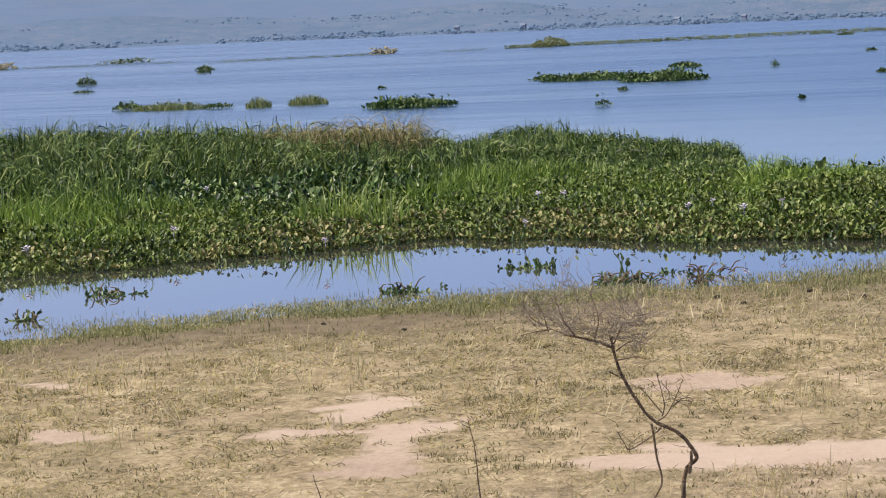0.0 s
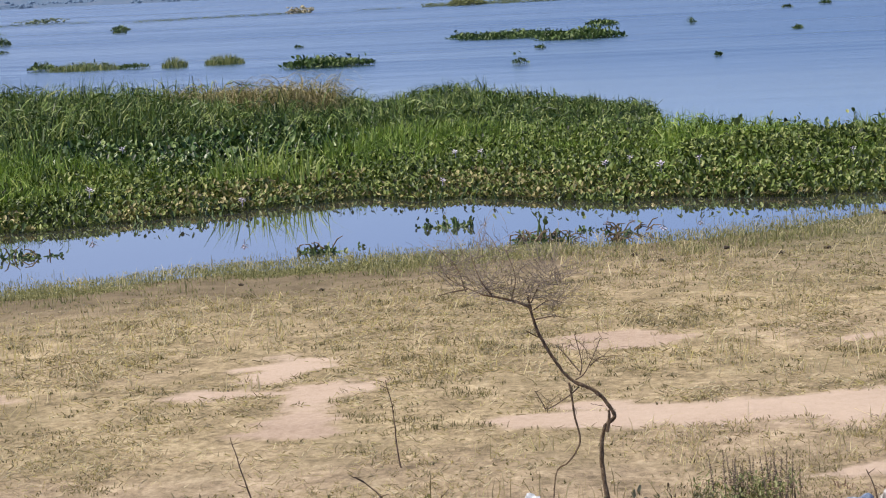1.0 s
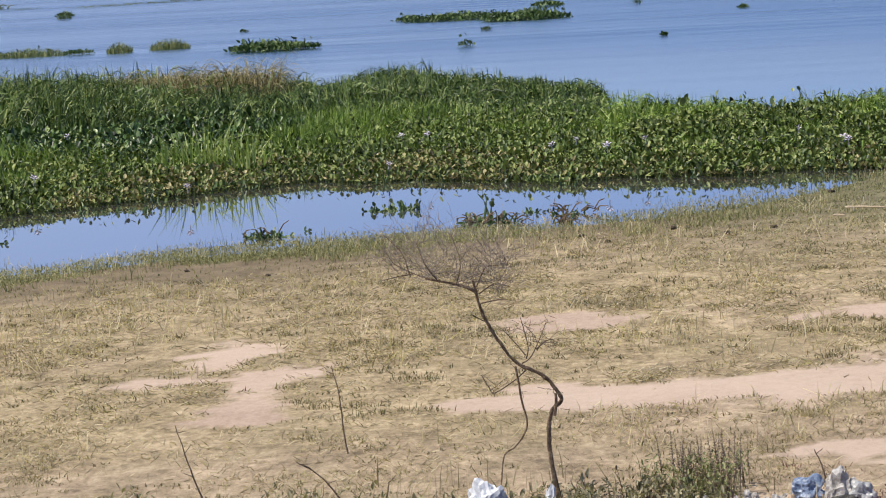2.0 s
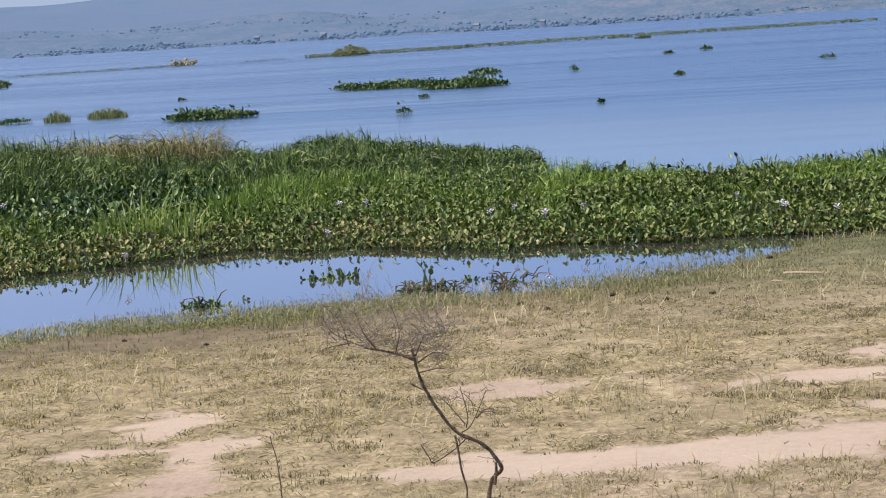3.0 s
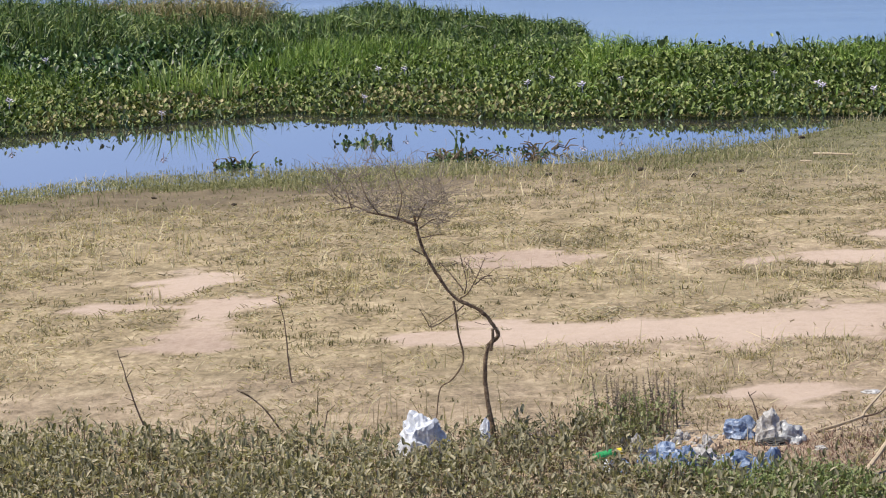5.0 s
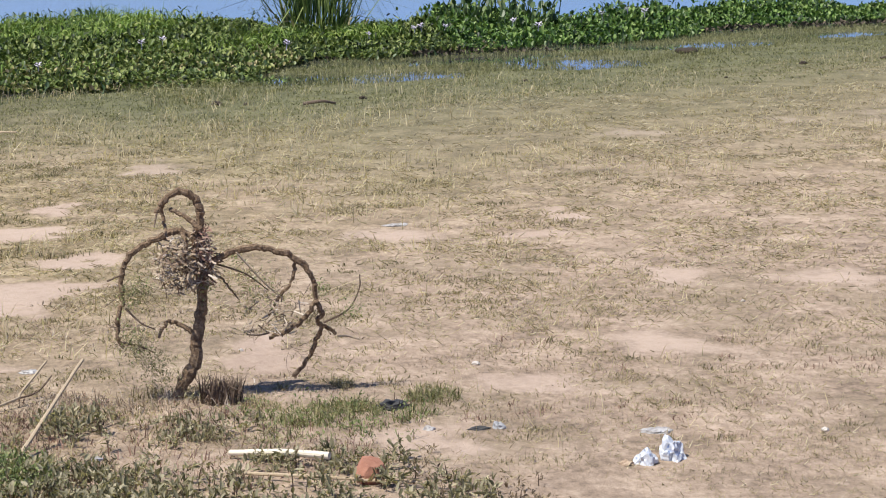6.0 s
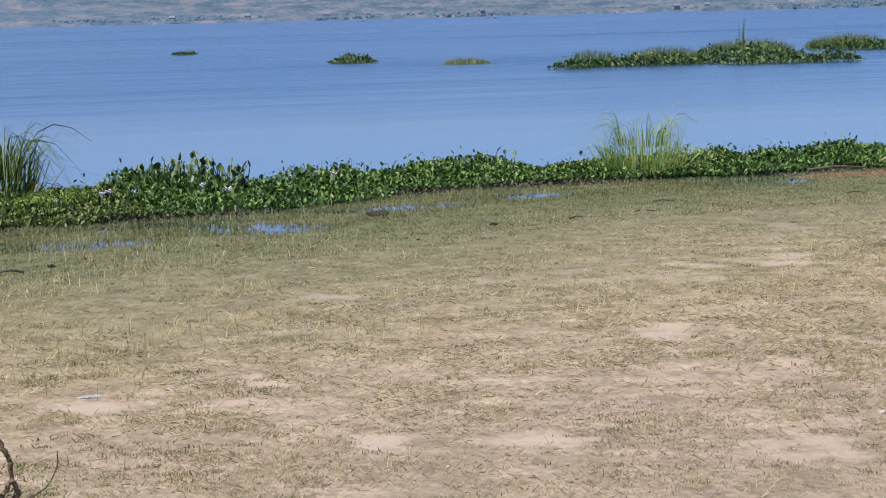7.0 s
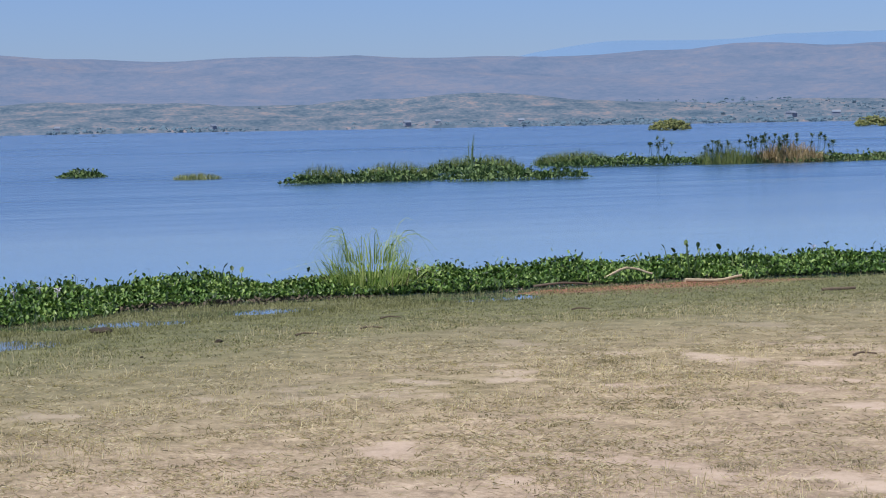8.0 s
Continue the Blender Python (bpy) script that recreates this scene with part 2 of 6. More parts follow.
PLASTIC_CLEAR = plastic("clear_plastic", [(0.3, (0.40, 0.41, 0.45)), (0.5, (0.60, 0.62, 0.66)), (0.7, (0.82, 0.84, 0.88))], 0.25)
PLASTIC_GREEN = plastic("green_plastic", [(0.3, (0.02, 0.22, 0.07)), (0.7, (0.05, 0.36, 0.12))], 0.25)
PLASTIC_YELLOW = plastic("yellow_plastic", [(0.3, (0.75, 0.55, 0.02)), (0.7, (0.85, 0.66, 0.04))], 0.35)

# ground: straw-littered soil, bare pink earth, wet mud by the water
GROUND, gn, gl, gb = material("ground_soil")
gat = gn.new("ShaderNodeAttribute")
gat.attribute_name = "soil"
gsep = gn.new("ShaderNodeSeparateColor")
gl.new(gat.outputs["Color"], gsep.inputs[0])
fine = noise_node(gn, gl, 20.0, 8, 0.85, (1, 0.6, 1))
mid = noise_node(gn, gl, 3.4, 6, 0.7, (1, 0.75, 1))
wide = noise_node(gn, gl, 0.35, 4, 0.6)
litter = ramp(gn, [(0.39, (0.20, 0.15, 0.108)), (0.5, (0.40, 0.303, 0.224)), (0.61, (0.58, 0.455, 0.35))])
gl.new(mix(gn, gl, 0.4, fine.outputs[0], mid.outputs[0]), litter.inputs[0])
sward = ramp(gn, [(0.39, (0.13, 0.10, 0.057)), (0.5, (0.335, 0.262, 0.158)), (0.61, (0.57, 0.46, 0.30))])
gl.new(mix(gn, gl, 0.4, fine.outputs[0], mid.outputs[0]), sward.inputs[0])
gat2 = gn.new("ShaderNodeAttribute")
gat2.attribute_name = "sward"
patchy = noise_node(gn, gl, 1.5, 5, 0.75, (1, 0.7, 1))
patch_ramp = ramp(gn, [(0.50, (0, 0, 0)), (0.58, (0.25, 0.25, 0.25))])
gl.new(patchy.outputs[0], patch_ramp.inputs[0])
cover = mix(gn, gl, patch_ramp.outputs[0], mix(gn, gl, gat2.outputs["Fac"], litter.outputs[0], sward.outputs[0]), (0.175, 0.15, 0.08))
earth = ramp(gn, [(0.36, (0.36, 0.265, 0.20)), (0.5, (0.50, 0.385, 0.302)), (0.64, (0.58, 0.46, 0.37))])
gl.new(mix(gn, gl, 0.5, fine.outputs[0], wide.outputs[0]), earth.inputs[0])
mud = ramp(gn, [(0.3, (0.12, 0.088, 0.055)), (0.7, (0.25, 0.19, 0.125))])
gl.new(mid.outputs[0], mud.inputs[0])
marshy = ramp(gn, [(0.3, (0.085, 0.09, 0.045)), (0.7, (0.205, 0.20, 0.105))])
gl.new(mid.outputs[0], marshy.inputs[0])
wet = mix(gn, gl, gat.outputs["Alpha"], mud.outputs[0], marshy.outputs[0])
edge = gn.new("ShaderNodeMath")
edge.operation = "MULTIPLY_ADD"
edge.inputs[1].default_value = 1.0
gl.new(mid.outputs[0], edge.inputs[0])
shift = gn.new("ShaderNodeMath")
shift.operation = "SUBTRACT"
shift.inputs[1].default_value = 0.55
gl.new(gsep.outputs[0], shift.inputs[0])
gl.new(shift.outputs[0], edge.inputs[2])
bare_mask = ramp(gn, [(0.2, (0, 0, 0)), (0.7, (1, 1, 1))])
gl.new(edge.outputs[0], bare_mask.inputs[0])
g1 = mix(gn, gl, bare_mask.outputs[0], cover, earth.outputs[0])
g2 = mix(gn, gl, gsep.outputs[1], g1, wet)
red = ramp(gn, [(0.3, (0.20, 0.085, 0.05)), (0.7, (0.34, 0.16, 0.10))])
gl.new(fine.outputs[0], red.inputs[0])
gl.new(mix(gn, gl, gsep.outputs[2], g2, red.outputs[0]), gb.inputs["Base Color"])
gb.inputs["Roughness"].default_value = 0.9
gb.inputs["Specular IOR Level"].default_value = 0.2
bump(gn, gl, gb, mix(gn, gl, 0.5, fine.outputs[0], mid.outputs[0]), 0.8, 0.03)

# water: still by the bank, ruffled in bands farther out
WATER, an, al, ab = material("lake_water")
ab.inputs["IOR"].default_value = 1.333
ab.inputs["Coat Weight"].default_value = 1.0
ab.inputs["Coat IOR"].default_value = 1.9
ab.inputs["Specular IOR Level"].default_value = 0.5
atc = an.new("ShaderNodeTexCoord")
asep = an.new("ShaderNodeSeparateXYZ")
al.new(atc.outputs["Object"], asep.inputs[0])
out_there = an.new("ShaderNodeMapRange")
out_there.inputs[1].default_value, out_there.inputs[2].default_value = 36.0, 85.0
al.new(asep.outputs[1], out_there.inputs[0])
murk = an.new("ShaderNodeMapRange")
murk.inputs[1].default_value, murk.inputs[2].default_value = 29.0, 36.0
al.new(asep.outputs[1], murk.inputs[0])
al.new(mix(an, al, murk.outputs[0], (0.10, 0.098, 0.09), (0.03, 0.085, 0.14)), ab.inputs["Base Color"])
bands = noise_node(an, al, 0.02, 5, 0.65, (0.3, 1.2, 1))
rough_ramp = ramp(an, [(0.40, (0.14, 0.14, 0.14)), (0.60, (0.30, 0.30, 0.30))])
streaks = noise_node(an, al, 1.0, 4, 0.7, (0.03, 0.5, 1))
al.new(mix(an, al, 0.45, bands.outputs[0], streaks.outputs[0]), rough_ramp.inputs[0])
ruffle = mix(an, al, out_there.outputs[0], (0.02, 0.02, 0.02), rough_ramp.outputs[0])
al.new(ruffle, ab.inputs["Roughness"])
al.new(ruffle, ab.inputs["Coat Roughness"])
ripple = noise_node(an, al, 1.7, 4, 0.7, (0.45, 1.0, 1))
scaled = an.new("ShaderNodeMath")
scaled.operation = "MULTIPLY"
al.new(ripple.outputs[0], scaled.inputs[0])
al.new(out_there.outputs[0], scaled.inputs[1])
bump(an, al, ab, scaled.outputs[0], 0.7, 0.3)

# the far side of the lake: kilometres of haze painted into colour and emission
def haze_painted_material(name, stops, scale, stretch, glow, on_slope=False):
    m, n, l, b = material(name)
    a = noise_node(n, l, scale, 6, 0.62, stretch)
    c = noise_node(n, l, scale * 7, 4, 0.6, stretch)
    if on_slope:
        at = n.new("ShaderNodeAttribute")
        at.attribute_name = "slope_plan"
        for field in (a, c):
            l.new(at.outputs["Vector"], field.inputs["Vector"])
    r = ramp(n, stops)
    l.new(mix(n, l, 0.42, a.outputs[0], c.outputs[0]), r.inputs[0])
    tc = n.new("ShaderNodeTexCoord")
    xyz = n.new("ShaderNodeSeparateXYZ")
    # blue haze mixed over the colours, thickening to the west
    west_haze = n.new("ShaderNodeMapRange")
    west_haze.inputs[1].default_value, west_haze.inputs[2].default_value, west_haze.inputs[4].default_value = 500.0, -150.0, 0.7
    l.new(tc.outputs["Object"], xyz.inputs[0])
    l.new(xyz.outputs[0], west_haze.inputs[0])
    tone = mix(n, l, west_haze.outputs[0], r.outputs[0], (0.108, 0.163, 0.258))
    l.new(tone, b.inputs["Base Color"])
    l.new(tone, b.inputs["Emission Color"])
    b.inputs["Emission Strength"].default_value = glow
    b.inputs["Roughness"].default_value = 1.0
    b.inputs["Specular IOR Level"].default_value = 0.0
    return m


HILL_NEAR = haze_painted_material("far_slopes", [(0.40, (0.062, 0.098, 0.145)), (0.48, (0.098, 0.134, 0.182)), (0.55, (0.145, 0.163, 0.205)), (0.62, (0.225, 0.195, 0.21))], 0.9, None, 0.10, True)
HILL_FAR = haze_painted_material("far_ridge", [(0.36, (0.098, 0.140, 0.222)), (0.5, (0.127, 0.160, 0.240)), (0.64, (0.165, 0.178, 0.240))], 0.5, None, 0.14, True)
HILL_FAINT = haze_painted_material("faint_range", [(0.3, (0.125, 0.205, 0.34)), (0.7, (0.135, 0.212, 0.345))], 0.4, None, 0.16, True)
# strong emission pales the trees' shaded sides, as haze would
WOODS = haze_painted_material("far_woods", [(0.3, (0.07, 0.11, 0.158)), (0.7, (0.098, 0.142, 0.185))], 0.02, (1, 1, 1), 0.42)
FAR_ROOF = haze_painted_material("far_house_roof", [(0.3, (0.22, 0.23, 0.28)), (0.7, (0.34, 0.34, 0.38))], 0.2, (1, 1, 1), 0.05)
FAR_WALL = haze_painted_material("far_house_wall", [(0.3, (0.28, 0.29, 0.33)), (0.7, (0.38, 0.38, 0.42))], 0.2, (1, 1, 1), 0.05)


# ---- building tools ----
def link_mesh(name, verts, faces, mat, parent=None, smooth=False):
    me = bpy.data.meshes.new(name)
    me.from_pydata([tuple(v) for v in verts], [], faces)
    me.materials.append(mat)
    if smooth:
        me.polygons.foreach_set("use_smooth", [True] * len(me.polygons))
    ob = new(name, me)
    ob.parent = parent
    return ob


def array_mesh(name, verts, tris, mat, smooth=False):
    """A mesh from numpy arrays: verts n x 3, faces m x k."""
    me = bpy.data.meshes.new(name)
    k = tris.shape[1]
    me.vertices.add(len(verts))
    me.vertices.foreach_set("co", np.ascontiguousarray(verts, np.float32).ravel())
    me.loops.add(tris.size)
    me.loops.foreach_set("vertex_index", np.ascontiguousarray(tris, np.int32).ravel())
    me.polygons.add(len(tris))
    me.polygons.foreach_set("loop_start", np.arange(len(tris), dtype=np.int32) * k)
    me.polygons.foreach_set("use_smooth", np.full(len(tris), smooth))
    me.update(calc_edges=True)
    me.materials.append(mat)
    return me


def part(name, bm, mat, parent, label=""):
    """Link a bmesh as one mesh object under a thing or a part."""
    me = bpy.data.meshes.new(name)
    bm.to_mesh(me)
    bm.free()
    me.materials.append(mat)
    ob = new(name, me)
    ob.parent = parent
    if label:
        ob["label"] = label
    return ob


RNG = np.random.default_rng(7)


def blades(name, base, height, width, lean=0.35, mat=None, heading=None, droop=0.6):
    """Grass blades: base n x 3, height and width n; each bends over in its own heading."""
    n = len(base)
    a = RNG.uniform(0, 2 * np.pi, n) if heading is None else heading
    over = np.abs(RNG.normal(0, lean, n)) * height
    way = np.stack([np.cos(a), np.sin(a), np.zeros(n)], 1)
    side = RNG.uniform(0, 2 * np.pi, n)
    across = np.stack([np.cos(side), np.sin(side), np.zeros(n)], 1) * width[:, None] / 2
    up = np.array([0, 0, 1.0])
    midp = base + way * (over * 0.3)[:, None] + up * (height * 0.58)[:, None]
    tip = base + way * over[:, None] + up * (height * (1 - droop * (over / np.maximum(height, 1e-6)) ** 2 * 0.5).clip(0.25, 1))[:, None]
    v = np.stack([base - across, base + across, midp - across * 0.75, midp + across * 0.75, tip], 1).reshape(-1, 3)
    o = (np.arange(n) * 5)[:, None]
    t = np.concatenate([o + [[0, 1, 3]], o + [[0, 3, 2]], o + [[2, 3, 4]]])
    return array_mesh(name, v, t, mat)


def arching_blades(name, base, length, width, heading, mat):
    """Long blades that rise and fall over in an arch, five steps each."""
    n, u = len(base), np.linspace(0, 1, 6)
    way = np.stack([np.cos(heading), np.sin(heading), np.zeros(n)], 1)
    twist = RNG.uniform(-1.3, 1.3, n)
    across = np.stack([-np.sin(heading) * np.cos(twist), np.cos(heading) * np.cos(twist), np.sin(twist)], 1)
    reach, lift = RNG.uniform(0.35, 0.85, n), RNG.uniform(1.5, 2.3, n)
    out = (reach * length)[:, None] * u ** 1.4
    up = (length * lift)[:, None] * (u - RNG.uniform(0.75, 1.15, n)[:, None] * u ** 2)
    mid_line = base[:, None] + way[:, None] * out[..., None] + np.array([0, 0, 1.0]) * up[..., None]
    half = across[:, None] * (width[:, None] / 2 * (1 - 0.85 * u))[..., None]
    v = np.stack([mid_line - half, mid_line + half], 2).reshape(-1, 3)
    o = (np.arange(n) * 12)[:, None]
    t = np.concatenate([o + [[2 * k, 2 * k + 1, 2 * k + 3, 2 * k + 2]] for k in range(5)])
    return array_mesh(name, v, t, mat)


# a rounded floating-plant leaf: cupped, with a fold along its rib
BED_V = np.array([(0, 0, 0), (0.38, 0.26, 0.09), (0.42, 0.64, 0.07), (0.17, 0.97, -0.02), (-0.17, 0.97, -0.02), (-0.42, 0.64, 0.07), (-0.38, 0.26, 0.09)])
BED_F = np.array([(0, 1, 2), (0, 2, 3), (0, 3, 4), (0, 4, 5), (0, 5, 6)])
LEAF_V = np.array([(0, 0, 0), (0.34, 0.18, 0.07), (0.46, 0.52, 0.10), (0.28, 0.86, 0.06), (0, 1.0, 0.0), (-0.28, 0.86, 0.06), (-0.46, 0.52, 0.10), (-0.34, 0.18, 0.07), (0, 0.5, -0.03)])
LEAF_F = np.array([(0, 1, 8), (1, 2, 8), (2, 3, 8), (3, 4, 8), (4, 5, 8), (5, 6, 8), (6, 7, 8), (7, 0, 8)])


def turns(yaw, pitch, roll):
    """Rotation matrices: roll about the leaf's rib, then pitch it up, then yaw."""
    cy, sy, cp, sp, cr, sr = np.cos(yaw), np.sin(yaw), np.cos(pitch), np.sin(pitch), np.cos(roll), np.sin(roll)
    z, o = np.zeros_like(yaw), np.ones_like(yaw)
    ry = np.stack([np.stack([cr, z, sr], -1), np.stack([z, o, z], -1), np.stack([-sr, z, cr], -1)], -2)
    rx = np.stack([np.stack([o, z, z], -1), np.stack([z, cp, -sp], -1), np.stack([z, sp, cp], -1)], -2)
    rz = np.stack([np.stack([cy, -sy, z], -1), np.stack([sy, cy, z], -1), np.stack([z, z, o], -1)], -2)
    return rz @ rx @ ry


def leaves(name, at, size, mat, pitch=(0.2, 1.3), stalks=True, ground=None, plump=(0.4, 0.8), stalked=0.3):
    """Leaves n x 3 with their lower end at `at`; with stalks, some stand on a stem from the ground."""
    n = len(at)
    m = turns(RNG.uniform(0, 2 * np.pi, n), RNG.uniform(*pitch, n), RNG.normal(0, 0.35, n))
    shape = np.stack([RNG.uniform(*plump, n), np.ones(n), np.ones(n)], 1) * size[:, None]
    v = (m[:, None] @ (BED_V[None] * shape[:, None])[..., None])[..., 0] + at[:, None]
    tri = BED_F[None] + (np.arange(n) * len(BED_V))[:, None, None]
    v, tri = v.reshape(-1, 3), tri.reshape(-1, 3)
    if stalks:
        some = RNG.random(n) < stalked
        at, size, n = at[some], size[some], int(some.sum())
        a = RNG.uniform(0, 2 * np.pi, n)
        foot = at + np.stack([0.25 * size * np.cos(a), 0.25 * size * np.sin(a), (0 if ground is None else ground) - at[:, 2]], 1)
        w = np.stack([np.cos(a + 1.57), np.sin(a + 1.57), np.zeros(n)], 1) * (size * 0.06)[:, None]
        s = np.stack([foot - w, foot + w, at + w * 0.6, at - w * 0.6], 1).reshape(-1, 3)
        o = (np.arange(n) * 4)[:, None] + len(v)
        tri = np.concatenate([tri, o + [[0, 1, 2]], o + [[0, 2, 3]]])
        v = np.concatenate([v, s])
    return array_mesh(name, v, tri, mat)


def tube(bm, points, radii, sides=6):
    """A tapered round stem along points, closed at both ends."""
    pts = [Vector(p) for p in points]
    rings = []
    for i, p in enumerate(pts):
        way = (pts[min(i + 1, len(pts) - 1)] - pts[max(i - 1, 0)]).normalized()
        u = way.orthogonal().normalized()
        if rings:
            u = (last - way * last.dot(way)).normalized()
        last = u
        w = way.cross(u)
        rings.append([bm.verts.new(p + radii[i] * (math.cos(2 * math.pi * k / sides) * u + math.sin(2 * math.pi * k / sides) * w)) for k in range(sides)])
    for a, b in zip(rings, rings[1:]):
        for k in range(sides):
            bm.faces.new((a[k], a[(k + 1) % sides], b[(k + 1) % sides], b[k]))
    bm.faces.new(rings[0][::-1])
    bm.faces.new(rings[-1])


def smooth_line(points, steps=5, wobble=0.0, seed=0):
    """A flowing line through a few points."""
    rnd = random.Random(seed)
    p = [Vector(q) for q in points]
    p = [2 * p[0] - p[1]] + p + [2 * p[-1] - p[-2]]
    out = []
    for i in range(1, len(p) - 2):
        for s in range(steps):
            t = s / steps
            q = 0.5 * ((2 * p[i]) + (p[i + 1] - p[i - 1]) * t + (2 * p[i - 1] - 5 * p[i] + 4 * p[i + 1] - p[i + 2]) * t * t + (3 * p[i] - p[i - 1] - 3 * p[i + 1] + p[i + 2]) * t ** 3)
            out.append(q + wobble * Vector((rnd.uniform(-1, 1), rnd.uniform(-1, 1), rnd.uniform(-1, 1))))
    return out + [p[-2]]


# ---- the plan: bank, lagoon, floating mats ----
SHORE = [(-60, 12), (-12, 18.6), (-7.5, 20.0), (-6, 21.1), (-5.1, 21.9), (-3.3, 22.4), (-1.9, 23.2), (-0.6, 23.8), (0.2, 24.5), (1.1, 26.0), (1.7, 27.3), (3.0, 27.9), (4.0, 28.7), (5.6, 30.2), (7.3, 30.5), (9.5, 31.3), (11.7, 32.8), (14.6, 33.5), (17, 32.8), (18, 33.4), (21, 33.7), (23, 33.0), (28, 32.6), (60, 34)]
FRONT = [(-60, 22), (-12, 24.1), (-9.8, 24.7), (-8.5, 26.1), (-7.2, 27.1), (-6.4, 27.9), (-4.8, 29.2), (-2.6, 28.4), (-0.7, 28.1), (0.6, 28.4), (2.5, 28.1), (4.3, 29.2), (5.6, 31.0), (7.3, 31.2), (9.5, 32.0), (11.7, 33.5), (14.6, 34.2), (17, 33.3), (18, 33.9), (21, 34.1), (23, 33.5), (28, 33), (60, 35)]
BACK = [(-60, 60), (-18, 48), (-12, 46.8), (-9.6, 47.8), (-6, 46.3), (-4.2, 45.2), (-3.0, 44.2), (-2.2, 43.4), (-1.9, 42.4), (-1.8, 36.2), (-1.4, 34.3), (0, 35.4), (0.8, 34.2), (1.6, 35.4), (3, 35.2), (4.7, 33.6), (6.2, 33.0), (7.6, 34.4), (8.7, 35.6), (9.4, 34.0), (11.6, 35.4), (13.8, 36.2), (14.4, 35.4), (17.8, 35.8), (20.5, 36.2), (24.5, 35.4), (60, 37)]


def curve_y(line, x):
    return np.interp(x, [p[0] for p in line], [p[1] for p in line])


def lattice(x, y, scale, seed=0):
    """Smooth random field in 0..1 over the plan."""
    g = np.random.default_rng(seed).random((64, 64))
    u, v = np.asarray(x) / scale, np.asarray(y) / scale
    i, j = np.floor(u).astype(int), np.floor(v).astype(int)
    fu, fv = u - i, v - j
    fu, fv = fu * fu * (3 - 2 * fu), fv * fv * (3 - 2 * fv)
    at = lambda a, b: g[a % 64, b % 64]
    return (at(i, j) * (1 - fu) + at(i + 1, j) * fu) * (1 - fv) + (at(i, j + 1) * (1 - fu) + at(i + 1, j + 1) * fu) * fv


# shallow pools in the wet grass: centre x, y, half-width, half-depth
PUDDLES = [(5.6, 28.2, 1.7, 0.9), (8.2, 28.9, 1.2, 0.9), (4.4, 28.6, 1.0, 0.6), (16.4, 32.4, 1.1, 0.8), (6.8, 30.0, 1.5, 0.5), (9.3, 31.2, 1.2, 0.5), (10.6, 31.0, 1.2, 0.6), (8.0, 30.4, 1.1, 0.4), (12.8, 32.0, 1.5, 0.5)]


def ground_z(x, y):
    d = curve_y(SHORE, x) - y
    land = np.interp(x, [0.0, 2.5, 6.0], [0.0155, 0.0118, 0.0105]) * np.clip(d, 0, 40) + 0.02 * (lattice(x, y, 1.7, 3) - 0.5) * np.clip(d / 3, 0, 1) + 0.008 * (lattice(x, y, 0.35, 4) - 0.5) * np.clip(d / 2, 0, 1)
    bed = -0.012 * np.clip(-d, 0, 3) - 0.05 * np.clip(-d - 3, 0, 20)
    hollow = sum(0.075 * np.clip(1 - ((x - px) / w) ** 2 - ((y - py) / h) ** 2, 0, 1) for px, py, w, h in PUDDLES) * (0.45 + 1.0 * lattice(x, y, 0.3, 19))
    return np.where(d > 0, land, bed) - hollow


# bare earth: centre x, y, half-width, half-depth; the trodden track and patches to the west, then the worn spots to the east
TRACK = [(-1.05, 13.2, 0.33, 0.36), (-0.6, 13.15, 0.36, 0.37), (-0.1, 13.2, 0.45, 0.45), (0.35, 13.3, 0.35, 0.5), (0.9, 13.82, 0.45, 0.42), (0.85, 13.2, 0.2, 0.36), (-3.17, 15.57, 0.21, 0.57),
         (-2.73, 14.34, 0.25, 0.73), (-3.29, 14.47, 0.36, 0.26), (-2.75, 13.22, 0.25, 0.42), (-1.1, 16.45, 0.4, 0.32), (1.05, 16.27, 0.3, 0.4), (0.57, 16.22, 0.16, 0.21), (1.37, 17.6, 0.2, 0.36),
         (0.5, 11.42, 0.3, 0.24), (2.33, 20.0, 0.2, 0.43), (1.43, 14.86, 0.22, 0.29), (1.92, 11.48, 0.18, 0.51), (2.4, 9.55, 0.15, 0.32), (-4.9, 14.5, 0.3, 0.26), (-5.7, 17.0, 0.27, 0.18)]
WORN = [(3.42, 15.3, 0.3, 0.5), (4.23, 15.16, 0.23, 0.25), (4.42, 13.18, 0.2, 0.42), (4.57, 15.9, 0.2, 0.3), (6.55, 20.8, 0.29, 0.47), (3.92, 11.26, 0.22, 0.49), (3.0, 10.36, 0.26, 0.24),
        (5.3, 12.79, 0.28, 0.37), (7.95, 16.85, 0.31, 0.48), (13.12, 24.8, 0.22, 0.6), (10.38, 21.3, 0.2, 0.42), (11.05, 21.15, 0.25, 0.4), (6.61, 11.8, 0.21, 0.58), (8.84, 15.5, 0.12, 0.31),
        (8.2, 21.36, 0.15, 0.36), (6.25, 12.04, 0.22, 0.32), (11.78, 19.96, 0.16, 0.36), (16.49, 25.24, 0.24, 0.6), (13.75, 21.87, 0.28, 0.69), (9.13, 14.91, 0.21, 0.57), (9.65, 13.52, 0.17, 0.49),
        (7.95, 14.83, 0.14, 0.21), (13.32, 19.15, 0.14, 0.33), (12.31, 17.16, 0.14, 0.41), (15.96, 23.16, 0.13, 0.33)]


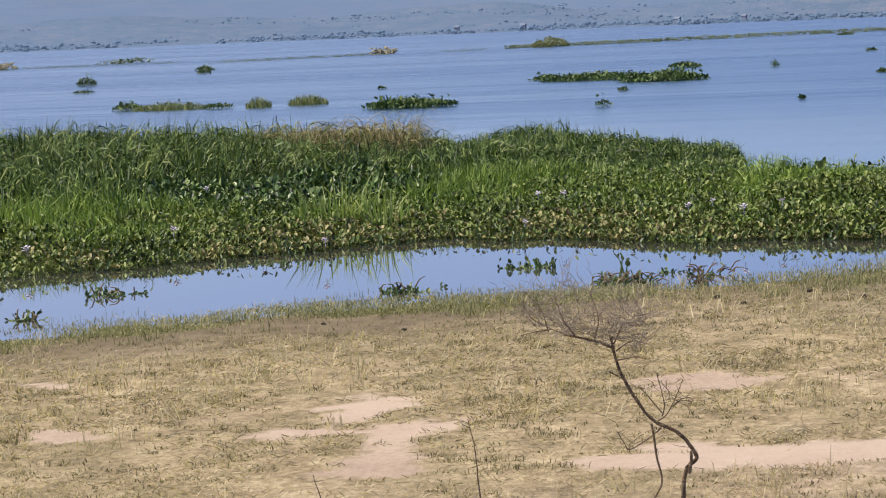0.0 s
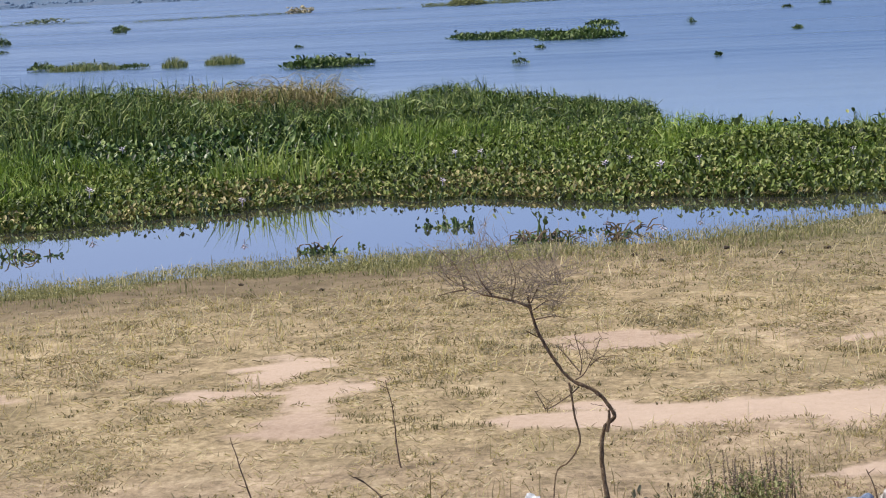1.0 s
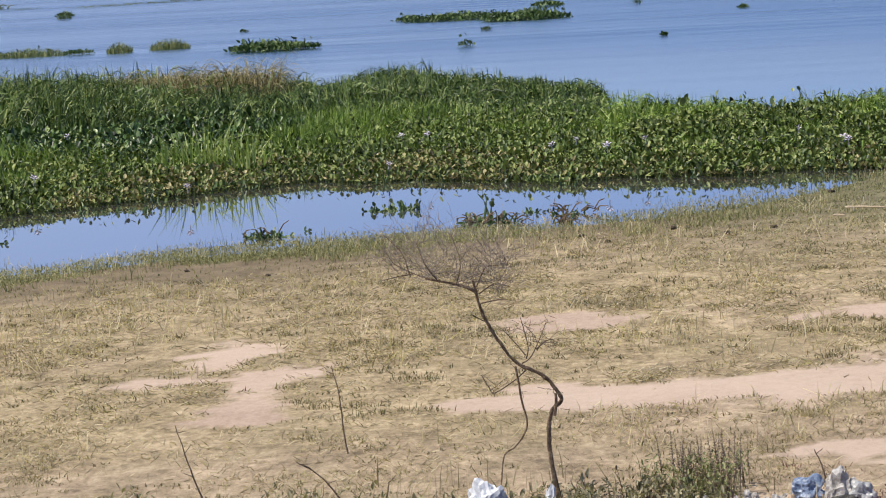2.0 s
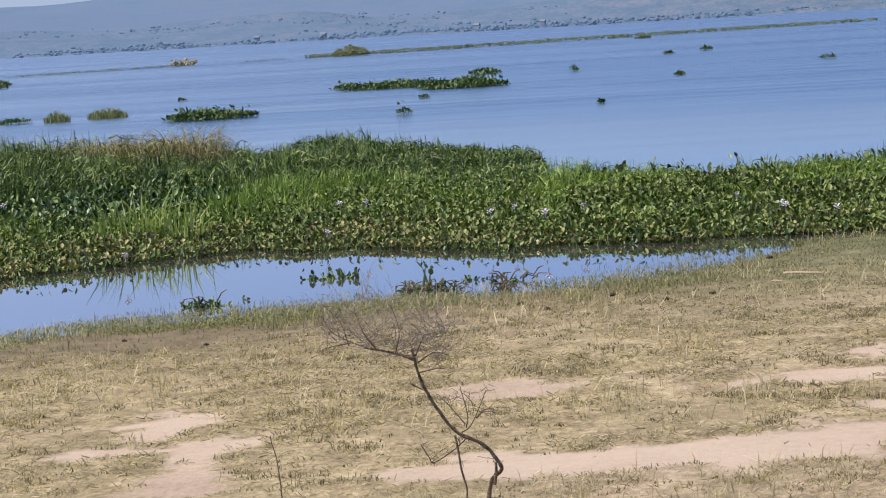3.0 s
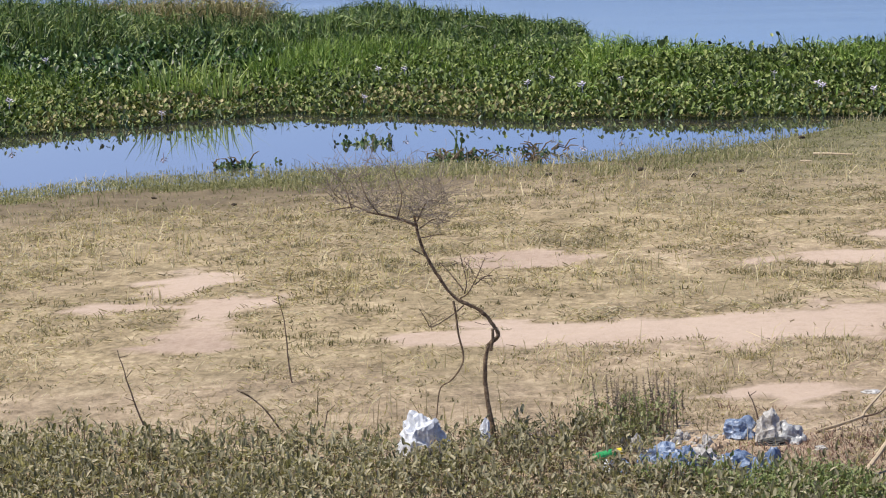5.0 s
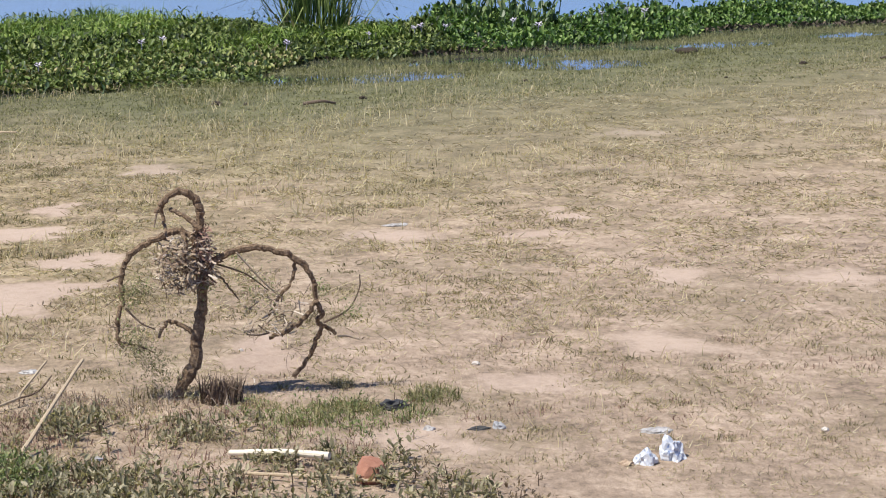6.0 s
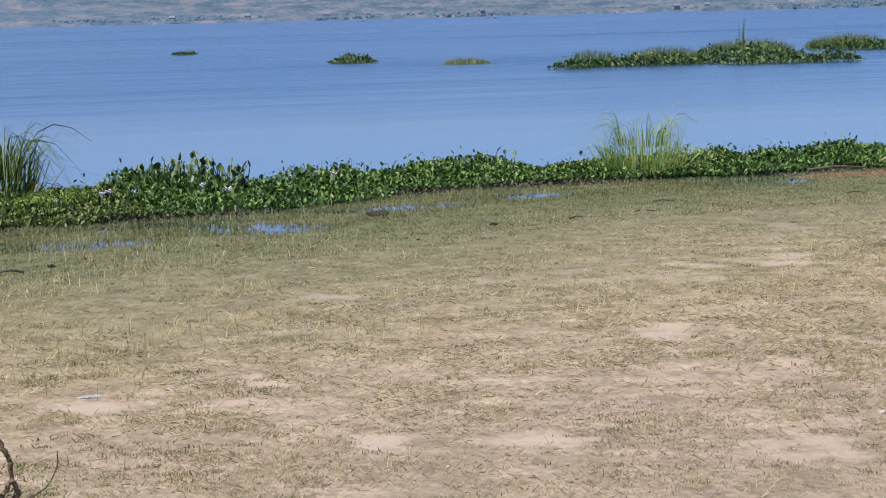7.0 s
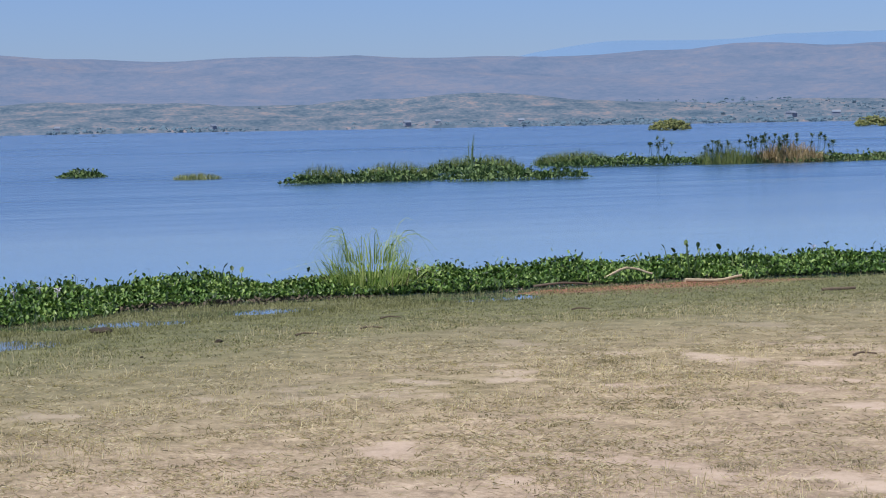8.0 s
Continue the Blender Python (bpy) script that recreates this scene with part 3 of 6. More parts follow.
def bareness(x, y):
    b = np.zeros(np.shape(x))
    x = x + 0.35 * (lattice(x, y, 0.4, 13) - 0.5) + 0.25 * (lattice(x, y, 0.16, 14) - 0.5)
    y = y + 0.55 * (lattice(x, y, 0.35, 15) - 0.5) + 0.35 * (lattice(x, y, 0.16, 16) - 0.5)
    for strength, fade, spots in ((1.3, 0.7, TRACK), (0.92, 0.45, WORN)):
        for cx, cy, w, h in spots:
            q = ((x - cx) / w) ** 2 + ((y - cy) / h) ** 2
            b = np.maximum(b, np.clip(strength - fade * q, 0, 1))
    wild = np.clip((lattice(x, y * 1.3, 0.9, 11) * 0.6 + lattice(x, y, 0.33, 12) * 0.4 - 0.54) * 4, 0, 1)
    east = np.clip((x - 3) / 6, 0.25, 1) * np.clip((24 + 0.25 * x - y) / 5, 0, 1)
    return np.maximum(b, wild * 0.62 * east)


def wetness(x, y):
    d = curve_y(SHORE, x) - y + 1.2 * (lattice(x, y, 1.5, 21) - 0.5)
    return np.clip(np.interp(x, [-4, 0, 2, 5], [1.5, 1.2, 1.2, 1.38]) - d / np.interp(x, [-1.0, 1.0, 4, 18, 25], [3.0, 6.0, 9.8, 9.0, 7.8]), 0, 1)


def spread(lo, hi, step, far, grow=1.35):
    """Even steps within lo..hi, growing ones out to far."""
    mid = list(np.arange(lo, hi, step))
    d, up = step, []
    while (up[-1] if up else hi) < far:
        d *= grow
        up.append((up[-1] if up else hi) + d)
    d, down = step, []
    while (down[-1] if down else lo) > -far:
        d *= grow
        down.append((down[-1] if down else lo) - d)
    return np.array(down[::-1] + mid + up)


gx, gy = spread(-10, 24, 0.13, 5000), spread(5, 36, 0.13, 5000)
X, Y = np.meshgrid(gx, gy)
Z = ground_z(X, Y)
Z = np.where(np.hypot(X, Y) > 2600, 1.0, Z)
nx, ny = len(gx), len(gy)
idx = np.arange(nx * ny).reshape(ny, nx)
quads = np.stack([idx[:-1, :-1], idx[:-1, 1:], idx[1:, 1:], idx[1:, :-1]], -1).reshape(-1, 4)
gmesh = array_mesh("ground", np.stack([X, Y, Z], -1).reshape(-1, 3), quads, GROUND, True)
soil = gmesh.color_attributes.new("soil", "FLOAT_COLOR", "POINT")
redness = np.clip(1.4 - ((X - 19.6) / 3.0) ** 2 - ((Y - 33.2) / 0.75) ** 2, 0, 1)
soil.data.foreach_set("color", np.stack([bareness(X, Y), wetness(X, Y), redness, np.clip((X + 1.5) / 4, 0.15, 1)], -1).astype(np.float32).ravel())
grassy = gmesh.attributes.new("sward", "FLOAT", "POINT")
turf = np.clip((Y - np.interp(X, [-3, 1, 3, 6, 12], [7, 9, 13, 14, 14])) / 6, 0, 1) * np.interp(X, [0, 5], [1.3, 0.8]) * (0.55 + 0.6 * lattice(X, Y, 1.4, 17)) * (0.7 + 0.5 * lattice(X, Y, 0.4, 18))
grassy.data.foreach_set("value", np.clip(turf, 0, 1).astype(np.float32).ravel())
ground = tagged(new("ground", gmesh), "dry straw-coloured grass bank with bare pinkish earth, muddy at the water", "ground", kind="structure")

wv = [(-4500, 10, 0), (4500, 10, 0), (4500, 4500, 0), (-4500, 4500, 0)]
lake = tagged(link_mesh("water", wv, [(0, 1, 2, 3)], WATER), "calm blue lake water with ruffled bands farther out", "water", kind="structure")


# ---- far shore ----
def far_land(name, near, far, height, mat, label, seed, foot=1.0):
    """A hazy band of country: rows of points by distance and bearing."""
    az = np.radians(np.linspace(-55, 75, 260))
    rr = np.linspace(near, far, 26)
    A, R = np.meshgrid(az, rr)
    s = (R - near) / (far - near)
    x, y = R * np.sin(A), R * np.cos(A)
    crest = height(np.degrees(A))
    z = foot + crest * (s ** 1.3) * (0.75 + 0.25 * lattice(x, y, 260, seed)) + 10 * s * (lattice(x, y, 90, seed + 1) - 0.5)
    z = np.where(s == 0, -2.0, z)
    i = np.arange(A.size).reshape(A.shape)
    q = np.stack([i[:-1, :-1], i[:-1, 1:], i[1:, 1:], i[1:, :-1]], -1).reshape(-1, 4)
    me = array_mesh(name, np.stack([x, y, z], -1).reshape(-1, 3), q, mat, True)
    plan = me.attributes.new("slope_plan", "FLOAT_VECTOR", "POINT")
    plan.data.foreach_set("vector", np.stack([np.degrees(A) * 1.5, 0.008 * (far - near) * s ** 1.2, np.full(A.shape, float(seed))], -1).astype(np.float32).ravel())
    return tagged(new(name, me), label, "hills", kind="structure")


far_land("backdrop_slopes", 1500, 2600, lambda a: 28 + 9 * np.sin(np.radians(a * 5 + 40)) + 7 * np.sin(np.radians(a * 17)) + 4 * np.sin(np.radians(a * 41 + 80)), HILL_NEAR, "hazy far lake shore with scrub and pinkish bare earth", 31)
ridge = far_land("backdrop_ridge", 2700, 4300, lambda a: np.interp(a, [-60, -14, -8, 0, 8, 18, 24, 30, 36, 80], [70, 75, 95, 150, 150, 116, 116, 116, 124, 130]), HILL_FAR, "long low ridge painted haze blue", 41, 18)
far_land("backdrop_far_range", 4350, 4700, lambda a: np.interp(a, [-60, 24, 28, 31, 34, 40, 80], [60, 85, 140, 158, 166, 172, 160]), HILL_FAINT, "faint blue range painted almost as pale as haze", 47, 18)


def clump_mesh(name, centre, size, mat, lumps=5, flat=0.7):
    """Many small rounded clumps joined: far trees and bushes."""
    n = len(centre)
    k = n * lumps
    c = np.repeat(centre, lumps, 0) + RNG.normal(0, 0.42, (k, 3)) * np.repeat(size, lumps)[:, None] * [1, 1, 0.5]
    r = np.repeat(size, lumps) * RNG.uniform(0.3, 0.6, k)
    ico = np.array([(0, 0, 1), (0.9, 0, 0.3), (0.28, 0.85, 0.3), (-0.72, 0.53, 0.3), (-0.72, -0.53, 0.3), (0.28, -0.85, 0.3), (0.72, 0.53, -0.5), (-0.28, 0.85, -0.5), (-0.9, 0, -0.5), (-0.28, -0.85, -0.5), (0.72, -0.53, -0.5)])
    f = np.array([(0, 1, 2), (0, 2, 3), (0, 3, 4), (0, 4, 5), (0, 5, 1), (1, 6, 2), (2, 7, 3), (3, 8, 4), (4, 9, 5), (5, 10, 1), (2, 6, 7), (3, 7, 8), (4, 8, 9), (5, 9, 10), (1, 10, 6)])
    v = c[:, None] + ico[None] * r[:, None, None] * RNG.uniform(0.7, 1.25, (k, 11, 1)) * [1, 1, flat]
    t = f[None] + (np.arange(k) * 11)[:, None, None]
    return array_mesh(name, v.reshape(-1, 3), t.reshape(-1, 3), mat)


def far_points(n, near, far, lift):
    a, r = np.radians(RNG.uniform(-20, 45, n)), RNG.uniform(near, far, n)
    return np.stack([r * np.sin(a), r * np.cos(a), lift + 24 * np.clip((r - 1500) / 1100, 0, 1) ** 1.3], 1)


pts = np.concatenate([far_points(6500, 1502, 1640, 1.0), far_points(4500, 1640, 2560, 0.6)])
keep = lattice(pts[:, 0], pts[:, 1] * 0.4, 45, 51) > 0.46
tagged(new("far_woods", clump_mesh("far_woods", pts[keep], 0.8 + 3.4 * RNG.random(keep.sum()) ** 3, WOODS, 2)), "trees scattered along the far shore, painted a hazy blue-green", "trees", kind="stuff")


# ---- floating mats by the bank ----
def ragged_front(x):
    """The mats' outer rim, with small bays and tongues."""
    return curve_y(FRONT, x) + 1.1 * (lattice(x, x * 0, 0.9, 65) - 0.5) + 0.5 * (lattice(x, x * 0 + 3, 0.3, 66) - 0.5)


def mat_points(x0, x1, n, front=0.0, depth=None, power=1.0):
    x = RNG.uniform(x0, x1, n)
    f, b = ragged_front(x), curve_y(BACK, x)
    u = RNG.random(n) ** power
    y = f + front + u * ((b - f - front) if depth is None else depth)
    ok = y < b
    return x[ok], y[ok]


def hyacinth_bed(name, x0, x1, n, size, tall, depth, label, mat=None):
    x, y = mat_points(x0, x1, n, 0.0, depth, 1.0)
    inner = y - ragged_front(x) + 0.5 * (lattice(x, y, 0.5, 61) - 0.5)
    rise = np.clip(inner / 3.0, 0.0, 1)
    mound = 0.5 + 0.6 * lattice(x, y, 0.9, 62) + 0.4 * lattice(x, y, 0.35, 63)
    top = 0.035 + tall * rise * mound
    z = top * RNG.uniform(0.3, 1.0, len(x)) ** 0.7
    kept = (x > -1.2) | (inner < 2.6) | (RNG.random(len(x)) < 0.45)
    x, y, z, top = x[kept], y[kept], z[kept], top[kept]
    high = RNG.random(len(x)) < 0.012
    z = np.where(high, top + RNG.uniform(0.02, 0.16, len(x)), z)
    ob = new(name, leaves(name, np.stack([x, y, z], 1), RNG.uniform(*size, len(x)), mat or HYACINTH, (0.0, 1.35)))
    return tagged(ob, label, "water plants", kind="stuff")


bed_west = hyacinth_bed("water_hyacinth_bed", -13.5, -1.2, 74000, (0.04, 0.085), 0.26, 9.0, "dense bed of glossy green floating water hyacinth leaves")
bed_mid = hyacinth_bed("water_hyacinth_bed", -1.2, 7.5, 64000, (0.04, 0.085), 0.31, None, "dense bed of glossy green floating water hyacinth leaves")
bed_east = hyacinth_bed("water_hyacinth_bed", 7.5, 27.0, 66000, (0.042, 0.092), 0.34, None, "dense bed of fresh deep green floating water hyacinth leaves", HYACINTH_FRESH)


def withered(x0, x1, n):
    """Yellowing and brown leaves along the outer rim of the mats."""
    x = RNG.uniform(x0, x1, n)
    y = ragged_front(x) + 2.2 * RNG.random(n) ** 1.3
    some = lattice(x, y, 0.8, 69) > 0.42
    x, y = x[some], y[some]
    z = 0.03 + 0.075 * (y - ragged_front(x)) * RNG.uniform(0.6, 1.25, len(x))
    return tagged(new("withered_leaves", leaves("withered_leaves", np.stack([x, y, z], 1), RNG.uniform(0.04, 0.08, len(x)), WITHERED, (0.0, 1.2), False)), "yellowing and brown hyacinth leaves along the rim of the mat", "water plants", kind="stuff")


withered(-12.0, 8.0, 13000)


def mat_floor(name, x0, x1, lift, label):
    """The raft of roots and dead stalks that carries the plants, darkened for shade in the gaps."""
    cols, rows = 160, 14
    x = np.linspace(x0, x1, cols)
    f, b = ragged_front(x) + 0.22, curve_y(BACK, x) - 0.25
    u = np.linspace(0, 1, rows)[:, None]
    y = f + u * np.maximum(b - f, 0.05)
    xx = np.repeat(x[None], rows, 0)
    z = lift + 0.03 * lattice(xx, y, 0.4, 67) - np.where((u == 0) | (u == 1), 0.05, 0.0)
    i = np.arange(cols * rows).reshape(rows, cols)
    q = np.stack([i[:-1, :-1], i[:-1, 1:], i[1:, 1:], i[1:, :-1]], -1).reshape(-1, 4)
    return tagged(new(name, array_mesh(name, np.stack([xx, y, z], -1).reshape(-1, 3), q, ROOT_MAT, True)), label, "plant raft", kind="stuff")


mat_floor("root_raft", -16.0, -1.95, 0.012, "floating raft of roots and rotting stalks, near black for shade between leaves")
mat_floor("root_raft", -1.94, 27.0, 0.012, "floating raft of roots and rotting stalks, near black for shade between leaves")


def reed_height(x, y):
    """How the tops of the reeds rise and fall over the bed, and round off at its end."""
    swell = np.interp(x, [-10.5, -9, -6.6], [1.4, 1.18, 0.86]) + 0.30 * np.exp(-((x + 5.6) / 1.1) ** 2) - 0.16 * np.exp(-((x + 7.3) / 0.6) ** 2)
    fall = np.interp(x, [-16, -6, -3.4, -2.1, -1.75, -1.5], [1.0, 1.0, 0.84, 0.72, 0.5, 0.95])
    return swell * fall * (0.62 + 0.38 * lattice(x, y, 1.7, 71) + 0.38 * lattice(x, y, 0.45, 72))


def reed_bed(name, x0, x1, n, start, tall, width, mat, label, cut=None, lean=0.3, arched=False):
    x, y = mat_points(x0, x1, n, start, None, 0.8)
    ok = y < curve_y(BACK, x) - 0.9 * np.clip((x + 3.2) / 1.4, 0, 1) * np.clip(y - 37, 0, 1)
    if cut is not None:
        ok &= cut(x, y)
    x, y = x[ok], y[ok]
    inner = y - curve_y(FRONT, x) - start
    h = (tall[0] + (tall[1] - tall[0]) * np.clip(inner / 4, 0, 1)) * RNG.uniform(0.6, 1.1, len(x)) * reed_height(x, y)
    sway = 12 * lattice(x, y, 0.6, 73) + RNG.normal(0, 0.9, len(x))
    if arched:
        foot = np.stack([x, y, 0.35 * h], 1)
        ob = new(name, arching_blades(name, foot, 0.85 * h, RNG.uniform(*width, len(x)), sway, mat))
    else:
        ob = new(name, blades(name, np.stack([x, y, np.full(len(x), -0.02)], 1), h, RNG.uniform(*width, len(x)), lean, mat, sway))
    return tagged(ob, label, "reeds", kind="stuff")


def brown_zone(x, y):
    brown = np.clip(1.4 - ((x + 9.3 + 0.2 * (y - 45)) / 1.5) ** 2 - ((y - 44.5) / 3.4) ** 2, 0, 0.85)
    return np.maximum(brown, 0.3 * ((x < -8.5) & (y > 42))) > RNG.random(len(x))


def broad_leaf_zone(x, y):
    """The darker broad-leaved stretch in the middle of the western bed."""
    return np.clip(1.35 - ((x + 8.6) / 2.6) ** 2 - ((y - 36.2 - 0.12 * x) / 3.0) ** 2, 0, 1)


reeds = reed_bed("reed_bed", -16, -1.75, 40000, 8.0, (0.42, 0.72), (0.018, 0.034), REED, "tall dense green reed grass growing on the floating mat", lambda x, y: ~brown_zone(x, y) & (broad_leaf_zone(x, y) < RNG.random(len(x))), 0.7)
reed_bed("bent_reed_bed", -16, -1.75, 30000, 8.0, (0.40, 0.66), (0.022, 0.042), REED, "drooping green reed blades over the reed bed", lambda x, y: ~brown_zone(x, y) & (broad_leaf_zone(x, y) < RNG.random(len(x))), 0.7, True)
reed_bed("low_reed_grass", -14, -1.3, 90000, 1.9, (0.20, 0.50), (0.016, 0.03), REED_MID, "low bright green grass among the hyacinth", lambda x, y: (y < curve_y(FRONT, x) + 9.5) & (broad_leaf_zone(x, y) < 0.3) & (lattice(x, y, 1.6, 75) > np.interp(x, [-9, -6.5], [0.45, 0.12])), 0.7)
reed_bed("dry_reed_patch", -14, -5.5, 12000, 8.0, (0.36, 0.54), (0.014, 0.03), REED_DRY, "patch of pale dried reed grass leaning over", brown_zone, 1.5, True)
reed_bed("reed_grass", -1.5, 7.0, 30000, 1.7, (0.40, 0.70), (0.012, 0.026), REED_MID, "bright green grass blades growing up through the hyacinth", lambda x, y: lattice(x, y, 1.3, 74) > np.where((x > 2.2) & (x < 5.2), 0.3, 0.45), 0.6)
reed_bed("drooping_reed_grass", -1.5, 7.0, 16000, 1.2, (0.34, 0.66), (0.016, 0.03), REED_MID, "drooping green grass blades among the hyacinth", lambda x, y: lattice(x, y, 1.1, 79) > 0.45, 0.6, True)

bx, by = mat_points(-13.0, -5.0, 30000, 4.0, 10.0, 1.0)
leafy_here = broad_leaf_zone(bx, by) > RNG.random(len(bx))
bx, by = bx[leafy_here], by[leafy_here]
bz = (0.2 + 0.3 * lattice(bx, by, 0.8, 76)) * RNG.uniform(0.5, 1.0, len(bx))
tagged(new("broad_leaf_patch", leaves("broad_leaf_patch", np.stack([bx, by, bz], 1), RNG.uniform(0.06, 0.12, len(bx)), HYACINTH_DARK, (0.1, 1.3))), "dark patch of larger broad hyacinth leaves in the bed", "water plants", kind="stuff")

# ---- grass on the bank ----
def bank_points(n, y0, y1, reach=0.6):
    """Even over the part of the bank that lies before the walk, and out into the shallows to the east."""
    y = y0 + (y1 - y0) * RNG.random(n) ** 0.8
    x = RNG.uniform(-0.36 * y - 0.6, 0.86 * y + 1.5)
    ok = y < np.where(x > 3.5, curve_y(FRONT, x) - 0.1, curve_y(SHORE, x) + reach)
    return x[ok], y[ok]


def bank_grass(name, n, y0, y1, h, w, mat, label, choose, lean=0.5, tuft=6, wide=0.03, reach=0.6):
    x, y = bank_points(n // tuft, y0, y1, reach)
    ok = choose(x, y)
    x, y = np.repeat(x[ok], tuft), np.repeat(y[ok], tuft)
    x, y = x + RNG.normal(0, wide * 1.5, len(x)), y + RNG.normal(0, wide, len(y))
    worn = np.interp(y, [8.5, 15], [0.55, 1.0]) * np.interp(x - 0.25 * y, [-1.5, 1.5], [1.0, 0.8])
    hh = RNG.uniform(*h, len(x)) * worn
    ob = new(name, blades(name, np.stack([x, y, ground_z(x, y) - 0.004], 1), hh, RNG.uniform(*w, len(x)) * worn, lean, mat))
    return tagged(ob, label, "grass", kind="stuff")


def weed_cover(x, y):
    """How thickly the low herbs grow, over the plan."""
    line = np.interp(x, [-9, -2.5, -1.2, -0.3, 0.4, 1.0, 1.9, 2.6, 3.2], [10.7, 10.55, 10.4, 10.75, 10.45, 10.8, 10.2, 9.5, 8.5])
    c = np.clip((line - y) / 0.5, 0, 1)
    pit = np.exp(-(((x - 0.30) / 0.45) ** 2 + ((y - 10.0) / 0.46) ** 2) ** 2) + 0.7 * np.exp(-(((x + 0.2) / 0.16) ** 2 + ((y - 9.78) / 0.18) ** 2)) + np.exp(-(((x + 1.03) / 0.14) ** 2 + ((y - 10.05) / 0.22) ** 2))
    soil_gap = np.clip((x - 0.45) / 0.4, 0, 1.0) * np.maximum(np.clip((y - 8.7) / 0.6, 0.35, 1), np.clip((x - 0.95) / 0.4, 0, 0.95))
    return np.clip(c * (0.5 + 0.8 * lattice(x, y, 0.5, 91)) - 1.3 * pit - soil_gap * (0.45 + 0.6 * lattice(x, y, 0.3, 92)), 0, 1)


def dry_land(x, y):
    return (bareness(x, y) * 1.15 < RNG.random(len(x))) & (weed_cover(x, y) < 0.25) & (wetness(x, y) < RNG.uniform(0.1, 1.0, len(x)))


def thatch(x, y):
    """Where the dead grass lies thick: drifts of a metre and clots of a hand's width."""
    return np.clip((0.45 * lattice(x, y * 0.8, 0.9, 82) + 0.55 * lattice(x, y, 0.28, 85) - 0.28) * 2.2, 0.05, 1)


def strands(name, x, y, length, width, rise, mat):
    """Dead blades lying about in every direction, each turned on its edge a little."""
    n = len(x)
    a, roll = RNG.uniform(0, 2 * np.pi, n), RNG.uniform(0.3, 1.5, n)
    base = np.stack([x, y, ground_z(x, y) + 0.002], 1)
    L = RNG.uniform(*length, n) * np.interp(y, [8.5, 15], [0.42, 1.0])
    tip = base + np.stack([np.cos(a) * L, np.sin(a) * L, RNG.uniform(*rise, n)], 1)
    w = RNG.uniform(*width, n) / 2 * np.interp(y, [8.5, 15], [0.5, 1.0])
    across = np.stack([-np.sin(a) * np.cos(roll) * w, np.cos(a) * np.cos(roll) * w, np.sin(roll) * w], 1)
    v = np.stack([base - across * 0.6, base + across, tip + across * 0.5, tip - across * 0.3], 1).reshape(-1, 3)
    return array_mesh(name, v, (np.arange(n) * 4)[:, None] + [[0, 1, 2, 3]], mat)


lx, ly = bank_points(460000, 7.5, 31, 0.1)
lying = dry_land(lx, ly) & (thatch(lx, ly) > RNG.random(len(lx)))
lx, ly = lx[lying], ly[lying]
# near the walk the strands have drifted together into low wisps
drift_x, drift_y = np.round(lx / 0.11) * 0.11, np.round(ly / 0.11) * 0.11
jog = 0.11 * np.stack([lattice(drift_x * 7.3, drift_y * 5.1, 0.9, 98) - 0.5, lattice(drift_x * 6.1, drift_y * 8.7, 0.9, 99) - 0.5])
pull = np.interp(ly, [10, 15], [0.75, 0.0]) * RNG.random(len(lx)) ** 0.5
lx, ly = lx + pull * (drift_x + jog[0] - lx), ly + pull * (drift_y + jog[1] - ly)
grass = tagged(new("dry_grass", strands("dry_grass", lx, ly, (0.02, 0.065), (0.005, 0.010), (0.0, 0.026), STRAW)), "trampled straw-coloured grass lying over the bank", "grass", kind="stuff")
grass_tufts = bank_grass("grass_tufts", 170000, 7.5, 30, (0.014, 0.05), (0.005, 0.010), TUFT, "low grey-olive grass tufts over the bank", lambda x, y: dry_land(x, y) & (thatch(x, y) > RNG.uniform(0.25, 1, len(x))), 1.9, 22, 0.04)
grass_mats = bank_grass("grass_mats", 90000, 7.5, 30, (0.015, 0.055), (0.004, 0.008), TUFT_DARK, "dark olive tussocks of low grass on the bank", lambda x, y: dry_land(x, y) & (bareness(x, y) < 0.35) & (lattice(x, y, 0.7, 87) > np.interp(x, [1, 5], [0.55, 0.7])), 1.2, 60, 0.05)
grass_clots = bank_grass("grass_clots", 80000, 7.5, 30, (0.012, 0.04), (0.006, 0.011), TUFT_DARK, "small dark clots of dead grass on the bank", lambda x, y: dry_land(x, y) & (lattice(x, y, 0.5, 90) > np.interp(x, [0.5, 3], [0.4, 0.66])), 1.5, 9, 0.022)
bank_grass("dry_grass_stems", 36000, 9, 29, (0.04, 0.17), (0.004, 0.009), STRAW_PALE, "thin bent pale dry grass stems", lambda x, y: (bareness(x, y) < 0.3) & (lattice(x, y, 1.2, 81) > np.where((x < 4) & (y > 14.5), 0.4, np.where(y > 17.5, 0.52, 0.72))), 1.1, 4)



def near_patch(x, y, size, seed, level):
    """Patches of half a metre, broken up by a finer pattern, on the trodden ground beside the walk."""
    p = 0.6 * lattice(x, y * 0.75, size, seed) + 0.4 * lattice(x, y, 0.16, seed + 1)
    return (p > level + RNG.uniform(-0.05, 0.05, len(x))) & (bareness(x, y) < 0.6) & (weed_cover(x, y) < 0.25) & (x > -0.6)


